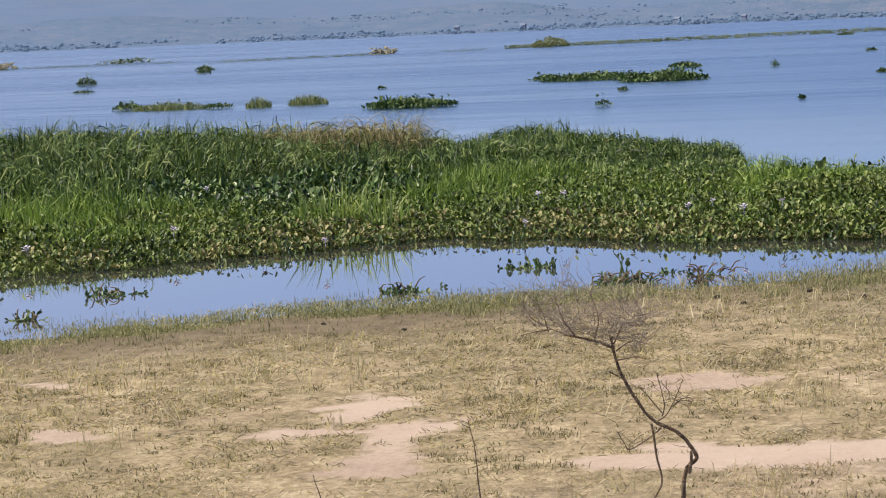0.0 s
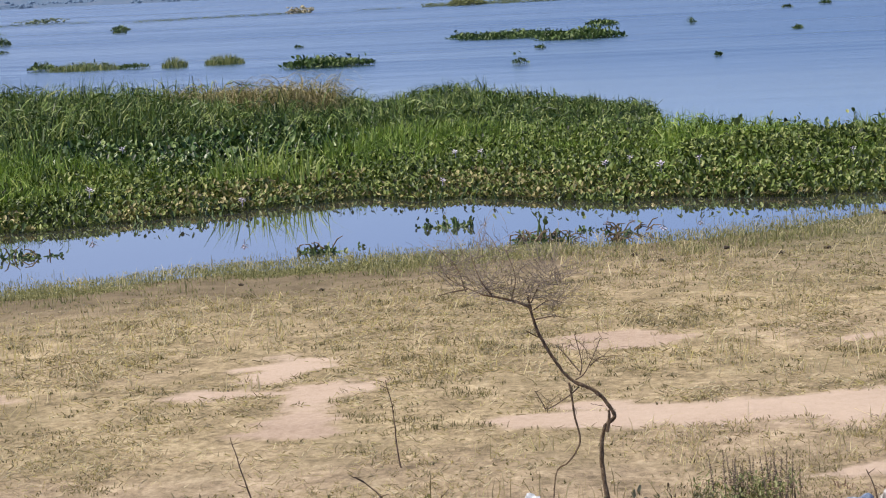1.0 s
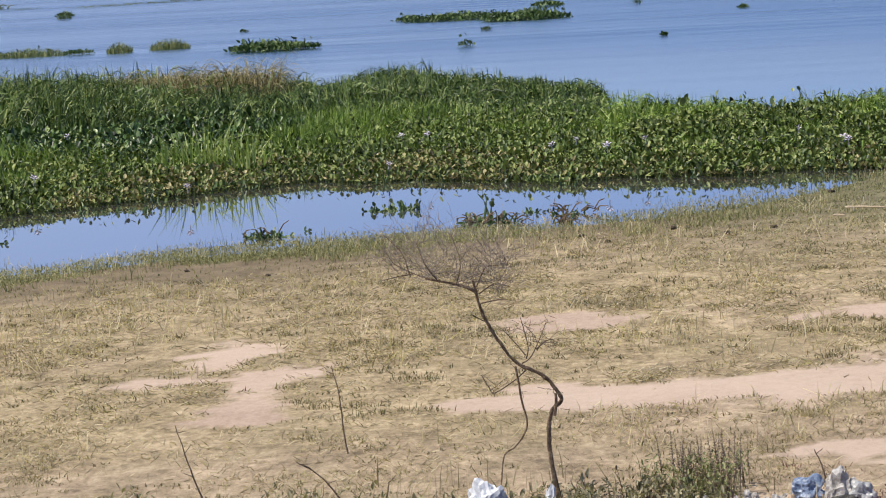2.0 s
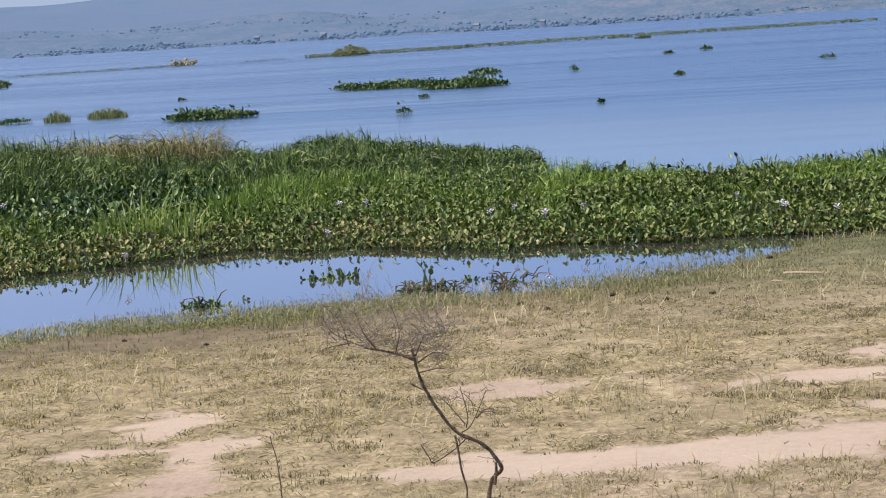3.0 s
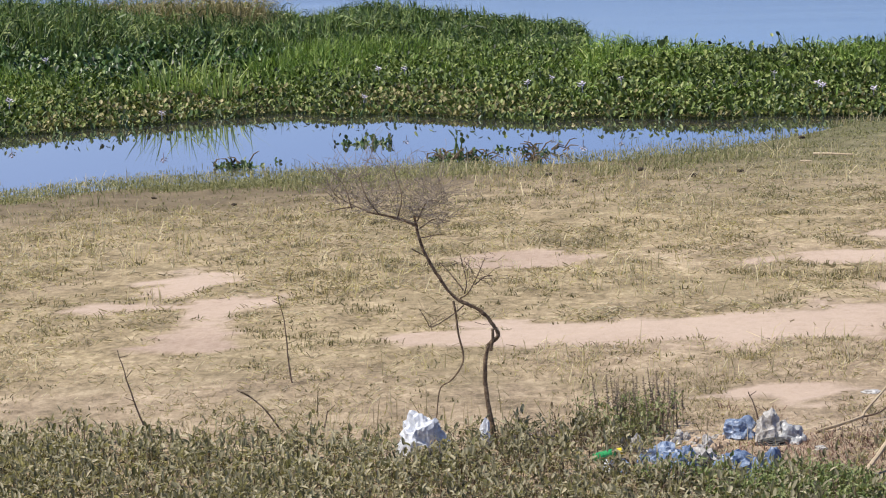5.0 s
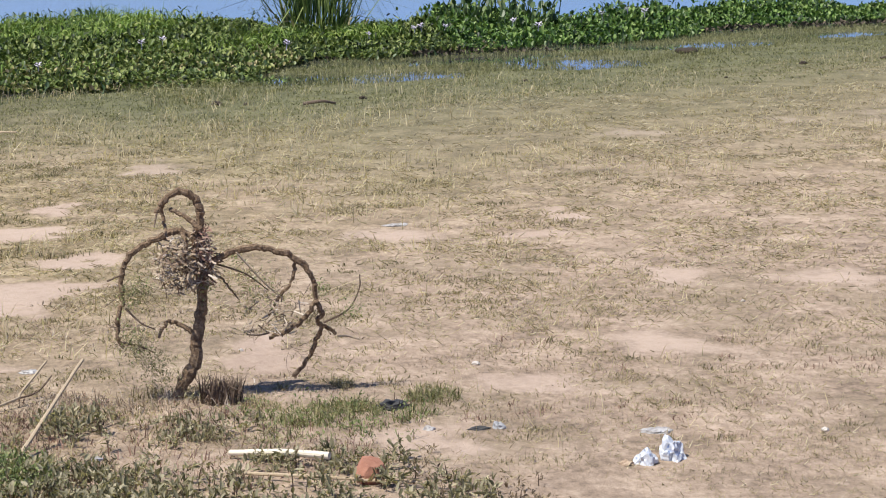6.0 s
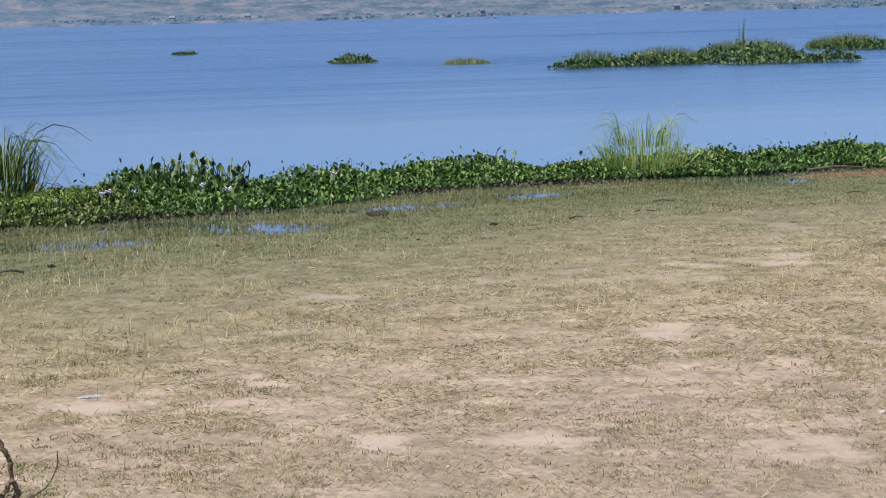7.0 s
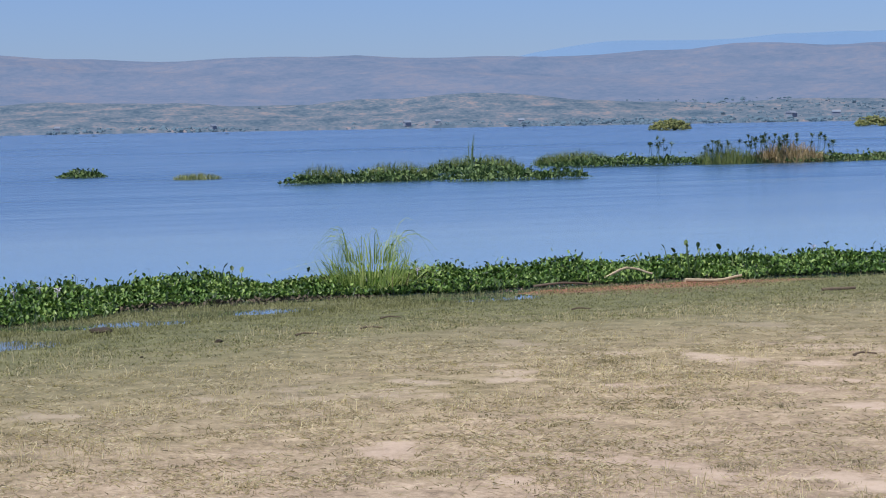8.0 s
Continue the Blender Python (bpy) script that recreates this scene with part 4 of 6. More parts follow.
bank_grass("trodden_tufts", 90000, 7.8, 13.5, (0.012, 0.045), (0.004, 0.009), TUFT, "short dull olive tufts on the trodden pink soil", lambda x, y: near_patch(x, y, 0.55, 102, 0.53), 2.0, 22, 0.035)
bank_grass("brown_tufts", 50000, 7.8, 14.0, (0.012, 0.045), (0.004, 0.009), DEBRIS, "withered greyish-brown tufts on the trodden soil", lambda x, y: near_patch(x, y, 0.45, 104, 0.55), 1.9, 14, 0.03)
bank_grass("wiry_tufts", 7000, 7.8, 11.6, (0.03, 0.09), (0.004, 0.008), TUFT_DARK, "wiry dark tufts on the trodden soil beside the walk", lambda x, y: near_patch(x, y, 0.5, 108, 0.53), 1.6, 20, 0.022)
bank_grass("russet_tufts", 7000, 7.8, 11.6, (0.03, 0.08), (0.004, 0.008), DEBRIS_RED, "russet dead tufts on the trodden soil beside the walk", lambda x, y: near_patch(x, y, 0.5, 110, 0.53), 1.6, 16, 0.025)
bank_grass("bent_straws", 2600, 7.8, 14.0, (0.06, 0.2), (0.004, 0.007), STRAW_PALE, "long pale bent straws on the trodden soil", lambda x, y: near_patch(x, y, 0.6, 106, 0.53), 1.9, 3, 0.02)


def shore_grass(name, n, x0, x1, d0, d1, h, w, mat, label, keep, lean=0.8, tuft=8, wide=0.05):
    """Grass along the water's edge: d runs inland (negative) to the mats."""
    x = RNG.uniform(x0, x1, n // tuft)
    y = curve_y(SHORE, x) + RNG.uniform(d0, d1, len(x))
    ok = keep(x, y) & (y < curve_y(FRONT, x) - 0.15)
    x, y = np.repeat(x[ok], tuft), np.repeat(y[ok], tuft)
    x, y = x + RNG.normal(0, wide * 1.6, len(x)), y + RNG.normal(0, wide, len(y))
    ob = new(name, blades(name, np.stack([x, y, ground_z(x, y) - 0.004], 1), RNG.uniform(*h, len(x)), RNG.uniform(*w, len(x)), lean, mat))
    return tagged(ob, label, "grass", kind="stuff")


def pooled(x, y):
    return ground_z(x, y) > -0.02


shore_grass("wet_grass", 130000, -10, 27, -6.0, 0.5, (0.012, 0.04), (0.006, 0.011), WET_GRASS, "greenish grass growing in the wet mud by the water", lambda x, y: (wetness(x, y) * np.interp(x, [-4, 0], [0.25, 1.0]) > RNG.uniform(0.05, 1.0, len(x))) & pooled(x, y), 2.1, 12, 0.07)
shore_grass("shore_grass_tufts", 6000, -10, 1.2, -1.5, 0.2, (0.03, 0.13), (0.004, 0.009), RIM_GRASS, "golden-green grass tufts along the water's edge", lambda x, y: lattice(x, y, 0.5, 86) > np.interp(x, [-6, -3], [0.72, 0.55]), 0.9, 16, 0.05)
shore_grass("grass_in_water", 11000, -10, 27, -0.9, 1.9, (0.02, 0.09), (0.004, 0.007), RIM_GRASS, "thin grass stems standing in the shallow water", lambda x, y: lattice(x, y, 0.7, 84) > 0.4, 0.4, 3, 0.06)
shore_grass("flooded_grass", 34000, 3.0, 17.0, -2.4, 0.7, (0.03, 0.09), (0.004, 0.009), WET_GRASS, "olive grass standing in the shallow pools by the mat", lambda x, y: lattice(x, y, 0.9, 96) * 0.5 + lattice(x, y, 0.3, 97) * 0.5 > 0.45, 1.2, 9, 0.07)
shore_grass("drowned_grass", 26000, -10, 0.5, -0.3, 1.5, (0.008, 0.045), (0.005, 0.010), RIM_GRASS, "short pale grass stubble standing in the shallows", lambda x, y: lattice(x, y, 0.8, 94) * 0.6 + lattice(x, y, 0.3, 95) * 0.4 > 0.5, 1.2, 7, 0.06)
shore_grass("green_shore_grass", 40000, -10, -2.0, -0.5, 1.0, (0.012, 0.04), (0.006, 0.012), WET_GREEN, "low bright green growth at the water's edge", lambda x, y: lattice(x, y, 0.9, 88) * 0.6 + lattice(x, y, 0.35, 89) * 0.4 > 0.46, 2.2, 16, 0.09)


def pool_stubble(name, n, label):
    """Short stubble and mud-coloured stems standing thickly in the pools."""
    k = RNG.integers(0, len(PUDDLES), n // 8)
    cx, cy, w, h = np.array(PUDDLES)[k].T
    a, q = RNG.uniform(0, 2 * np.pi, len(k)), np.sqrt(RNG.random(len(k)))
    x, y = cx + w * q * np.cos(a), cy + h * q * np.sin(a)
    ok = lattice(x, y, 0.35, 101) > 0.42
    x, y = np.repeat(x[ok], 8), np.repeat(y[ok], 8)
    x, y = x + RNG.normal(0, 0.09, len(x)), y + RNG.normal(0, 0.04, len(x))
    ob = new(name, blades(name, np.stack([x, y, ground_z(x, y) - 0.004], 1), RNG.uniform(0.05, 0.11, len(x)), RNG.uniform(0.004, 0.009, len(x)), 1.0, WET_GRASS))
    return tagged(ob, label, "grass", kind="stuff")


pool_stubble("pool_grass", 9000, "olive stubble standing in the shallow pools")


# ---- plants on the floating mats ----
def leaf_bmesh(size, stem):
    """One upright floating-plant leaf on its swollen stalk, from the water up."""
    bm = bmesh.new()
    tube(bm, [(0, 0, 0), (0.02 * stem, 0.01, stem * 0.35), (0.03, 0.02, stem)], [0.012, 0.014, 0.006], 5)
    m = Matrix.Translation((0.03, 0.02, stem)) @ Euler((radians(62), 0, 0)).to_matrix().to_4x4() @ Matrix.Diagonal((0.72, 1, 1, 1))
    vs = [bm.verts.new(m @ Vector(tuple(size * c for c in v))) for v in LEAF_V]
    for f in LEAF_F:
        bm.faces.new([vs[i] for i in f])
    return bm


def shared_leaf(size, stem, name="leaf"):
    bm = leaf_bmesh(size, stem)
    me = bpy.data.meshes.new(name)
    bm.to_mesh(me)
    bm.free()
    me.materials.append(HYACINTH_SOLID)
    return me


HYACINTH_SOLID, hn, hl, hb = material("hyacinth_single_leaf")
hinfo = hn.new("ShaderNodeObjectInfo")
hr = ramp(hn, [(0.0, (0.03, 0.065, 0.02)), (0.5, (0.075, 0.13, 0.035)), (0.85, (0.145, 0.205, 0.06)), (1.0, (0.25, 0.27, 0.10))])
hl.new(hinfo.outputs["Random"], hr.inputs[0])
hl.new(mix(hn, hl, 0.25, hr.outputs[0], noise_node(hn, hl, 25, 3).outputs[1], "MULTIPLY"), hb.inputs["Base Color"])
hb.inputs["Roughness"].default_value = 0.5
LEAF_KINDS = [shared_leaf(s, h) for s, h in ((0.06, 0.04), (0.07, 0.07), (0.055, 0.09), (0.075, 0.05), (0.05, 0.02))]
PETAL = rough_matter("hyacinth_petal", [(0.3, (0.46, 0.41, 0.54)), (0.7, (0.66, 0.62, 0.70))], 60, 0.6, 0)
DEAD_LEAF = leafy("dead_leaf", [(0.0, (0.07, 0.05, 0.03)), (0.5, (0.18, 0.13, 0.08)), (1.0, (0.34, 0.27, 0.17))], 0.7, 0.1)


def put_leaf(parent, kind, x, y, z, turn, tilt=0.0, name="leaf"):
    ob = new(name, LEAF_KINDS[kind])
    ob.parent = parent
    ob.matrix_basis = pose(x, y, z, tilt, random.uniform(-12, 12), turn)
    return ob


rnd = random.Random(5)
for bed, x0, x1, count in ((bed_west, -9.5, -1.3, 110), (bed_mid, -1.2, 7.3, 110), (bed_east, 7.6, 22, 130)):
    for k in range(count):
        x = rnd.uniform(x0, x1)
        put_leaf(bed, rnd.randrange(5), x, float(ragged_front(x)) + rnd.uniform(-0.2, 0.3), rnd.uniform(-0.03, 0.02), rnd.uniform(0, 360), rnd.uniform(-25, 25))

# pale purple flower spikes among the leaves
fb = bmesh.new()
tube(fb, [(0, 0, -0.03), (0, 0, 0.0), (0, 0, 0.10)], [0.006, 0.006, 0.004], 5)
for k in range(11):
    a, h = k * 2.4, 0.005 * k + 0.035
    base_v = Vector((math.cos(a) * 0.012, math.sin(a) * 0.012, h))
    out_v, side_v = Vector((math.cos(a), math.sin(a), 0.45)), Vector((-math.sin(a), math.cos(a), 0))
    q = [base_v, base_v + out_v * 0.03 + side_v * 0.02, base_v + out_v * 0.055, base_v + out_v * 0.03 - side_v * 0.02]
    fb.faces.new([fb.verts.new(p) for p in q])
FLOWER = bpy.data.meshes.new("flower")
fb.to_mesh(FLOWER)
fb.free()
FLOWER.materials.append(PETAL)
FLOWERS = [(-5.85, 26.9, 0.2), (-3.85, 28.6, 0.22), (-2.0, 29.2, 0.3), (-1.74, 29.6, 0.33), (-1.33, 28.6, 0.3), (-0.91, 29.2, 0.33), (0.87, 29.7, 0.33), (1.35, 28.9, 0.27), (1.95, 28.5, 0.22),
           (-3.94, 30.6, 0.4), (-3.62, 30.6, 0.4), (-8.94, 33.6, 0.4), (-7.96, 28.3, 0.25), (-9.21, 26.7, 0.2), (3.25, 29.9, 0.33), (3.51, 30.0, 0.36), (1.39, 28.7, 0.25), (4.94, 29.6, 0.28), (7.0, 31.6, 0.3),
           (9.64, 32.4, 0.33), (10.08, 32.7, 0.36), (10.29, 32.6, 0.32), (7.31, 31.6, 0.3), (6.91, 31.6, 0.28), (6.26, 31.3, 0.25), (8.31, 32.0, 0.3), (8.6, 31.8, 0.24), (16.04, 33.6, 0.33), (23.5, 34.4, 0.36)]
for x, y, z in FLOWERS:
    bed = bed_west if x < -1.2 else bed_mid if x < 7.5 else bed_east
    fl = new("flower", FLOWER)
    fl.parent = bed
    fl["label"] = "pale purple flower spike"
    fl.matrix_basis = pose(x, y, z + 0.0, rnd.uniform(-8, 8), rnd.uniform(-8, 8), rnd.uniform(0, 360)) @ Matrix.Scale(rnd.uniform(0.65, 0.95), 4)


def tussock(name, x, y, n, h, w, spread_r, lean, mat, label, category="grass tussock", z=0.0, dead=0, arch=0):
    """A fountain of long blades from one foot."""
    root = tagged(new(name), label, category)
    root.location = (x, y, z)
    a, r = RNG.uniform(0, 2 * np.pi, n), spread_r * np.sqrt(RNG.random(n))
    base = np.stack([r * np.cos(a), r * np.sin(a), np.zeros(n)], 1)
    green = new("blade_tuft", blades("blade_tuft", base, RNG.uniform(*h, n), RNG.uniform(*w, n), lean, mat, a + RNG.normal(0, 0.4, n), 0.8))
    green.parent = root
    green["kind"] = "stuff"
    if arch:
        c = RNG.uniform(0, 2 * np.pi, arch)
        base = np.stack([0.6 * spread_r * np.cos(c), 0.6 * spread_r * np.sin(c), np.full(arch, 0.45)], 1)
        ob = new("arching_tuft", arching_blades("arching_tuft", base, RNG.uniform(h[0], h[1] * 1.1, arch), RNG.uniform(*w, arch), c + RNG.normal(0, 0.3, arch), mat))
        ob.parent = root
        ob["kind"] = "stuff"
    if dead:
        d = RNG.uniform(0, 2 * np.pi, dead)
        ob = new("dead_tuft", blades("dead_tuft", np.stack([spread_r * np.cos(d), spread_r * np.sin(d), np.zeros(dead)], 1), RNG.uniform(h[0] * 0.4, h[1] * 0.6, dead), RNG.uniform(w[0], w[1] * 1.6, dead), 0.7, REED_DRY, d))
        ob.parent = root
        ob["label"], ob["kind"] = "pale dead blades at the foot", "stuff"
    return root


tussock("reed_tussock", 5.9, 33.2, 260, (0.6, 1.35), (0.014, 0.028), 0.42, 0.72, REED, "big dark green sedge tussock with arching blades", dead=60, arch=120)
tussock("reed_tussock", 15.8, 34.75, 460, (0.2, 0.85), (0.010, 0.020), 0.6, 0.85, REED_LIGHT, "light yellow-green grass tussock among the hyacinth", dead=20, arch=110)
tussock("reed_tussock", -6.6, 31.2, 120, (0.4, 0.8), (0.014, 0.03), 0.5, 0.5, REED_LIGHT, "bright green sedge clump rising from the hyacinth")
tussock("reed_tussock", -5.9, 30.6, 60, (0.35, 0.7), (0.014, 0.026), 0.35, 0.5, REED_LIGHT, "bright green sedge clump rising from the hyacinth")



def arching_tussock(x, y, n, length, spread_r, mat, label):
    root = tagged(new("dry_reed_tussock"), label, "grass tussock", "dry reed tussocks")
    root.location = (x, y, 0.15)
    a, r = RNG.uniform(0, 2 * np.pi, n), spread_r * np.sqrt(RNG.random(n))
    base = np.stack([r * np.cos(a), r * np.sin(a), RNG.uniform(0, 0.25, n)], 1)
    ob = new("blade_tuft", arching_blades("blade_tuft", base, RNG.uniform(*length, n), RNG.uniform(0.010, 0.020, n), a + RNG.normal(0, 0.9, n), mat))
    ob.parent = root
    ob["kind"] = "stuff"
    return root


for x, y, n, k in ((-8.9, 44.0, 300, 0.85), (-9.6, 43.6, 300, 0.8), (-8.4, 44.4, 240, 0.9), (-10.2, 44.2, 200, 0.75)):
    arching_tussock(x, y, 2 * n, (0.7 * k, 1.25 * k), 0.6, REED_DRY, "arching clump of straw-coloured dry reed grass")

# taller broad-leaved plants that stand out of the mat
def tall_hyacinth(x, y, count, reach, label, grow=1.0):
    root = tagged(new("tall_hyacinth_plant"), label, "water plant", "tall plants on the mat")
    root.location = (x, y, 0)
    for k in range(count):
        a, r = rnd.uniform(0, 6.28), reach * math.sqrt(rnd.random())
        bm = leaf_bmesh(rnd.uniform(0.08, 0.14), grow * rnd.uniform(0.33, 0.62) * (1.05 - 0.4 * r / reach))
        ob = part("leaf", bm, HYACINTH_SOLID, root)
        ob.matrix_basis = pose(r * math.cos(a), r * math.sin(a), 0, rnd.uniform(-14, 14), rnd.uniform(-14, 14), rnd.uniform(0, 360))
    return root


tall_hyacinth(8.6, 33.8, 120, 0.85, "clump of tall broad green hyacinth leaves above the mat", 1.12)
tall_hyacinth(0.0, 34.6, 16, 0.8, "tall broad hyacinth leaves standing above the mat")
tall_hyacinth(-0.8, 33.9, 4, 0.3, "few tall hyacinth leaves standing above the mat")
tall_hyacinth(1.0, 34.4, 8, 0.5, "tall broad hyacinth leaves standing above the mat")
tall_hyacinth(2.6, 34.2, 14, 0.8, "tall broad hyacinth leaves standing above the mat")
tall_hyacinth(13.6, 35.2, 9, 0.6, "tall broad hyacinth leaves standing above the mat")
tall_hyacinth(21.4, 34.8, 12, 1.0, "tall broad hyacinth leaves standing above the mat")
tall_hyacinth(-9.6, 33.5, 8, 0.5, "broad pale hyacinth leaves standing in the bed")


# ---- small plants floating in the lagoon ----
def floating_plant(x, y, count, reach, stem, label, dead=0, upright=0):
    root = tagged(new("floating_plant"), label, "water plant", "plants in the lagoon")
    root.location = (x, y, 0)
    for k in range(count * 2):
        a, r = rnd.uniform(0, 6.28), reach * math.sqrt(rnd.random())
        ob = part("leaf", leaf_bmesh(rnd.uniform(0.03, 0.06), rnd.uniform(*stem) * 0.7), HYACINTH_SOLID, root)
        ob.matrix_basis = pose(1.25 * r * math.cos(a), 0.7 * r * math.sin(a), -0.01, rnd.uniform(-60, 50), rnd.uniform(-55, 55), rnd.uniform(0, 360))
    for k in range(upright):
        ob = part("tall_leaf", leaf_bmesh(rnd.uniform(0.08, 0.11), rnd.uniform(0.18, 0.26)), HYACINTH_SOLID, root)
        ob.matrix_basis = pose(rnd.uniform(-0.05, 0.12), 0, -0.02, rnd.uniform(-15, 15), rnd.uniform(-25, 25), rnd.uniform(0, 360))
    for k in range(dead):
        bm = bmesh.new()
        a, r = rnd.uniform(0, 6.28), rnd.uniform(0.3, 1.3) * reach
        p = Vector((1.2 * r * math.cos(a), 0.6 * r * math.sin(a), rnd.uniform(0.0, 0.03)))
        q = p + Vector((rnd.uniform(-0.16, 0.16), rnd.uniform(-0.08, 0.08), rnd.uniform(0.0, 0.12)))
        tube(bm, [p, (p + q) / 2 + Vector((0, 0, 0.03)), q], [0.008, 0.007, 0.004], 5)
        part("dead_stalk", bm, DEAD_LEAF, root, "brown dead stalk")
    return root


floating_plant(-4.39, 23.6, 26, 0.16, (0.03, 0.1), "small dark green floating plant with dead stalks", 6)
floating_plant(-3.45, 25.75, 34, 0.24, (0.02, 0.08), "floating row of small green hyacinth plants")
floating_plant(-2.3, 24.0, 24, 0.22, (0.03, 0.12), "half-dead floating plant heap with two raised leaves", 34, 3)
floating_plant(-1.92, 24.9, 8, 0.1, (0.0, 0.03), "few flat leaves floating on the lagoon")
floating_plant(-1.5, 24.6, 6, 0.2, (0.03, 0.1), "reddish dying floating plant", 12)
floating_plant(-4.04, 24.05, 2, 0.09, (0.0, 0.03), "few flat leaves floating on the lagoon")
floating_plant(-7.4, 24.0, 18, 0.26, (0.02, 0.1), "low trailing floating plant on the lagoon", 5)
floating_plant(-7.6, 21.9, 7, 0.1, (0.05, 0.12), "small yellowing plant at the water's edge", 4)
floating_plant(-6.6, 26.9, 16, 0.4, (0.0, 0.06), "loose leaves floating before the mat")
floating_plant(-1.55, 23.6, 4, 0.08, (0.03, 0.1), "dark withered plant at the water's edge", 10)


# ---- floating islands on the lake ----
def island(name, spots, label, reeds_n=0, reed_h=(0.3, 0.5), leaf=0.2, per=70, mat=None, height=0.22, reed=None):
    """A floating island of plants: spots of x, y, half-width, half-depth."""
    root = tagged(new(name), label, "floating island", "floating islands")
    cx, cy = spots[0][:2]
    root.location = (cx, cy, 0)
    at, foot = [], []
    for x, y, w, d in spots:
        n = int(1.9 * per * max(w * d * 4, 0.5))
        a, r = RNG.uniform(0, 2 * np.pi, n), np.sqrt(RNG.random(n)) * RNG.uniform(0.75, 1.1, n)
        z = height * np.clip(1.15 - r * r, 0.1, 1) * RNG.uniform(0.2, 1.0, n)
        z = np.where(RNG.random(n) < 0.02, height * RNG.uniform(0.9, 1.5, n), z * (0.55 + 0.8 * lattice(x + w * r * np.cos(a), y + d * r * np.sin(a), 0.7, 98)))
        at.append(np.stack([x - cx + w * r * np.cos(a), y - cy + d * r * np.sin(a), z], 1))
        if reeds_n:
            m = int(2 * reeds_n * max(w * d, 0.3))
            b, q = RNG.uniform(0, 2 * np.pi, m), np.sqrt(RNG.random(m)) * 0.95
            foot.append(np.stack([x - cx + w * q * np.cos(b), y - cy + d * q * np.sin(b), q], 1))
    if per:
        at = np.concatenate(at)
        ob = new("leaves", leaves("leaves", at, RNG.uniform(leaf * 0.35, leaf * 0.8, len(at)), mat or HYACINTH_FAR, (0.1, 1.3), True, 0.0))
        ob.parent = root
    if foot:
        foot = np.concatenate(foot)
        tall = RNG.uniform(*reed_h, len(foot)) * np.sqrt(1.05 - foot[:, 2] ** 2)
        foot[:, 2] = 0
        ob = new("reeds", blades("reeds", foot, tall, RNG.uniform(0.014, 0.032, len(foot)), 0.5, reed or REED_FAR))
        ob.parent = root
    return root


HY = "floating island of dark green water hyacinth on the lake"
GR = "small floating island of pale yellow-green grass"
BIT = "small drifting clump of hyacinth on the open lake"
island("floating_island", [(-14.7, 82, 1.55, 1.3)], HY, 0, leaf=0.26, height=0.23, per=90)
island("floating_island", [(-19.9, 90, 0.8, 0.7)], GR, 420, (0.25, 0.5), per=10)
island("floating_island", [(-21.4, 88.5, 0.5, 0.6)], GR, 520, (0.25, 0.5), per=10)
island("floating_island", [(-25.0, 89.5, 1.5, 0.9)], GR, 260, (0.2, 0.42), per=10)
island("floating_island", [(-27.0, 91, 0.6, 0.7)], HY, 0, height=0.26, per=90)
island("floating_island", [(-23.1, 89, 0.6, 0.6)], BIT, 0, height=0.19, per=60)
island("floating_island", [(-8.2, 107, 1.9, 2.0)], HY, 0, leaf=0.28, height=0.30, per=70)
island("floating_island", [(-11.6, 113, 2.6, 2.2), (-14.3, 116, 0.7, 0.8)], HY, 0, leaf=0.25, height=0.22, per=60)
island("floating_island", [(-9.1, 135, 0.9, 1.2)], BIT, 0, leaf=0.25, height=0.19)
for x, y, w, h in ((-7.7, 76.3, 0.25, 0.24), (-8.66, 93.4, 0.2, 0.12), (-48, 182, 0.55, 0.3), (-21, 110.5, 0.2, 0.1), (0.87, 168.6, 0.4, 0.15), (3.6, 177.8, 0.45, 0.22), (1.0, 107, 0.28, 0.1), (8.44, 125, 0.5, 0.16),
                   (-4.14, 128, 0.3, 0.25), (-1.38, 307, 1.0, 0.2), (-46.3, 147.5, 0.7, 0.5), (-39.6, 125.5, 0.6, 0.15), (-1.7, 76.8, 0.08, 0.05), (-52.4, 199, 0.8, 0.3), (1.03, 108.3, 0.2, 0.1), (43.1, 174.9, 0.9, 0.2)):
    island("drifting_clump", [(x, y, w, max(w * 0.8, 0.1))], BIT, 0, leaf=0.16 if y < 130 else 0.26, height=h, per=90)
island("floating_island", [(40.6, 127.5, 1.3, 1.4)], HY, 0, leaf=0.26, height=0.32, per=70)
island("floating_island", [(42.9, 116.3, 1.3, 1.0)], GR, 200, (0.25, 0.45), per=0)
island("floating_island", [(46.2, 102.5, 3.6, 2.2), (50.8, 99.2, 2.8, 1.8), (53.4, 98.5, 1.5, 1.2), (42.2, 100.9, 1.1, 0.9)], "large floating island of dark green hyacinth and reeds", 0, leaf=0.3, height=0.33, per=34)
island("floating_island", [(44.2, 103.5, 1.3, 1.5), (48.2, 104.5, 2.0, 2.0)], "dome of green reeds on the floating island", 150, (0.6, 1.05), per=0, reed=REED_DOME)
island("floating_island", [(70.8, 128.8, 2.7, 2.0), (60.0, 120.0, 3.0, 1.5)], "mound of olive green reeds on the long floating island", 150, (0.65, 1.1), per=6, leaf=0.3, height=0.45, reed=REED_DOME)
island("floating_island", [(70.5, 121.5, 6.0, 2.2), (56, 112, 3.0, 2.5)], "long floating island of dark green hyacinth", 0, leaf=0.34, height=0.41, per=22)
island("floating_island", [(81, 120.5, 5.5, 2.2)], "thick green plants at the foot of the papyrus", 50, (0.3, 0.7), per=24, leaf=0.34, height=0.37)
island("floating_island", [(92, 121, 8.0, 3.0)], "long low floating island with brown dry plants", 30, (0.4, 0.8), per=14, leaf=0.34, height=0.45)


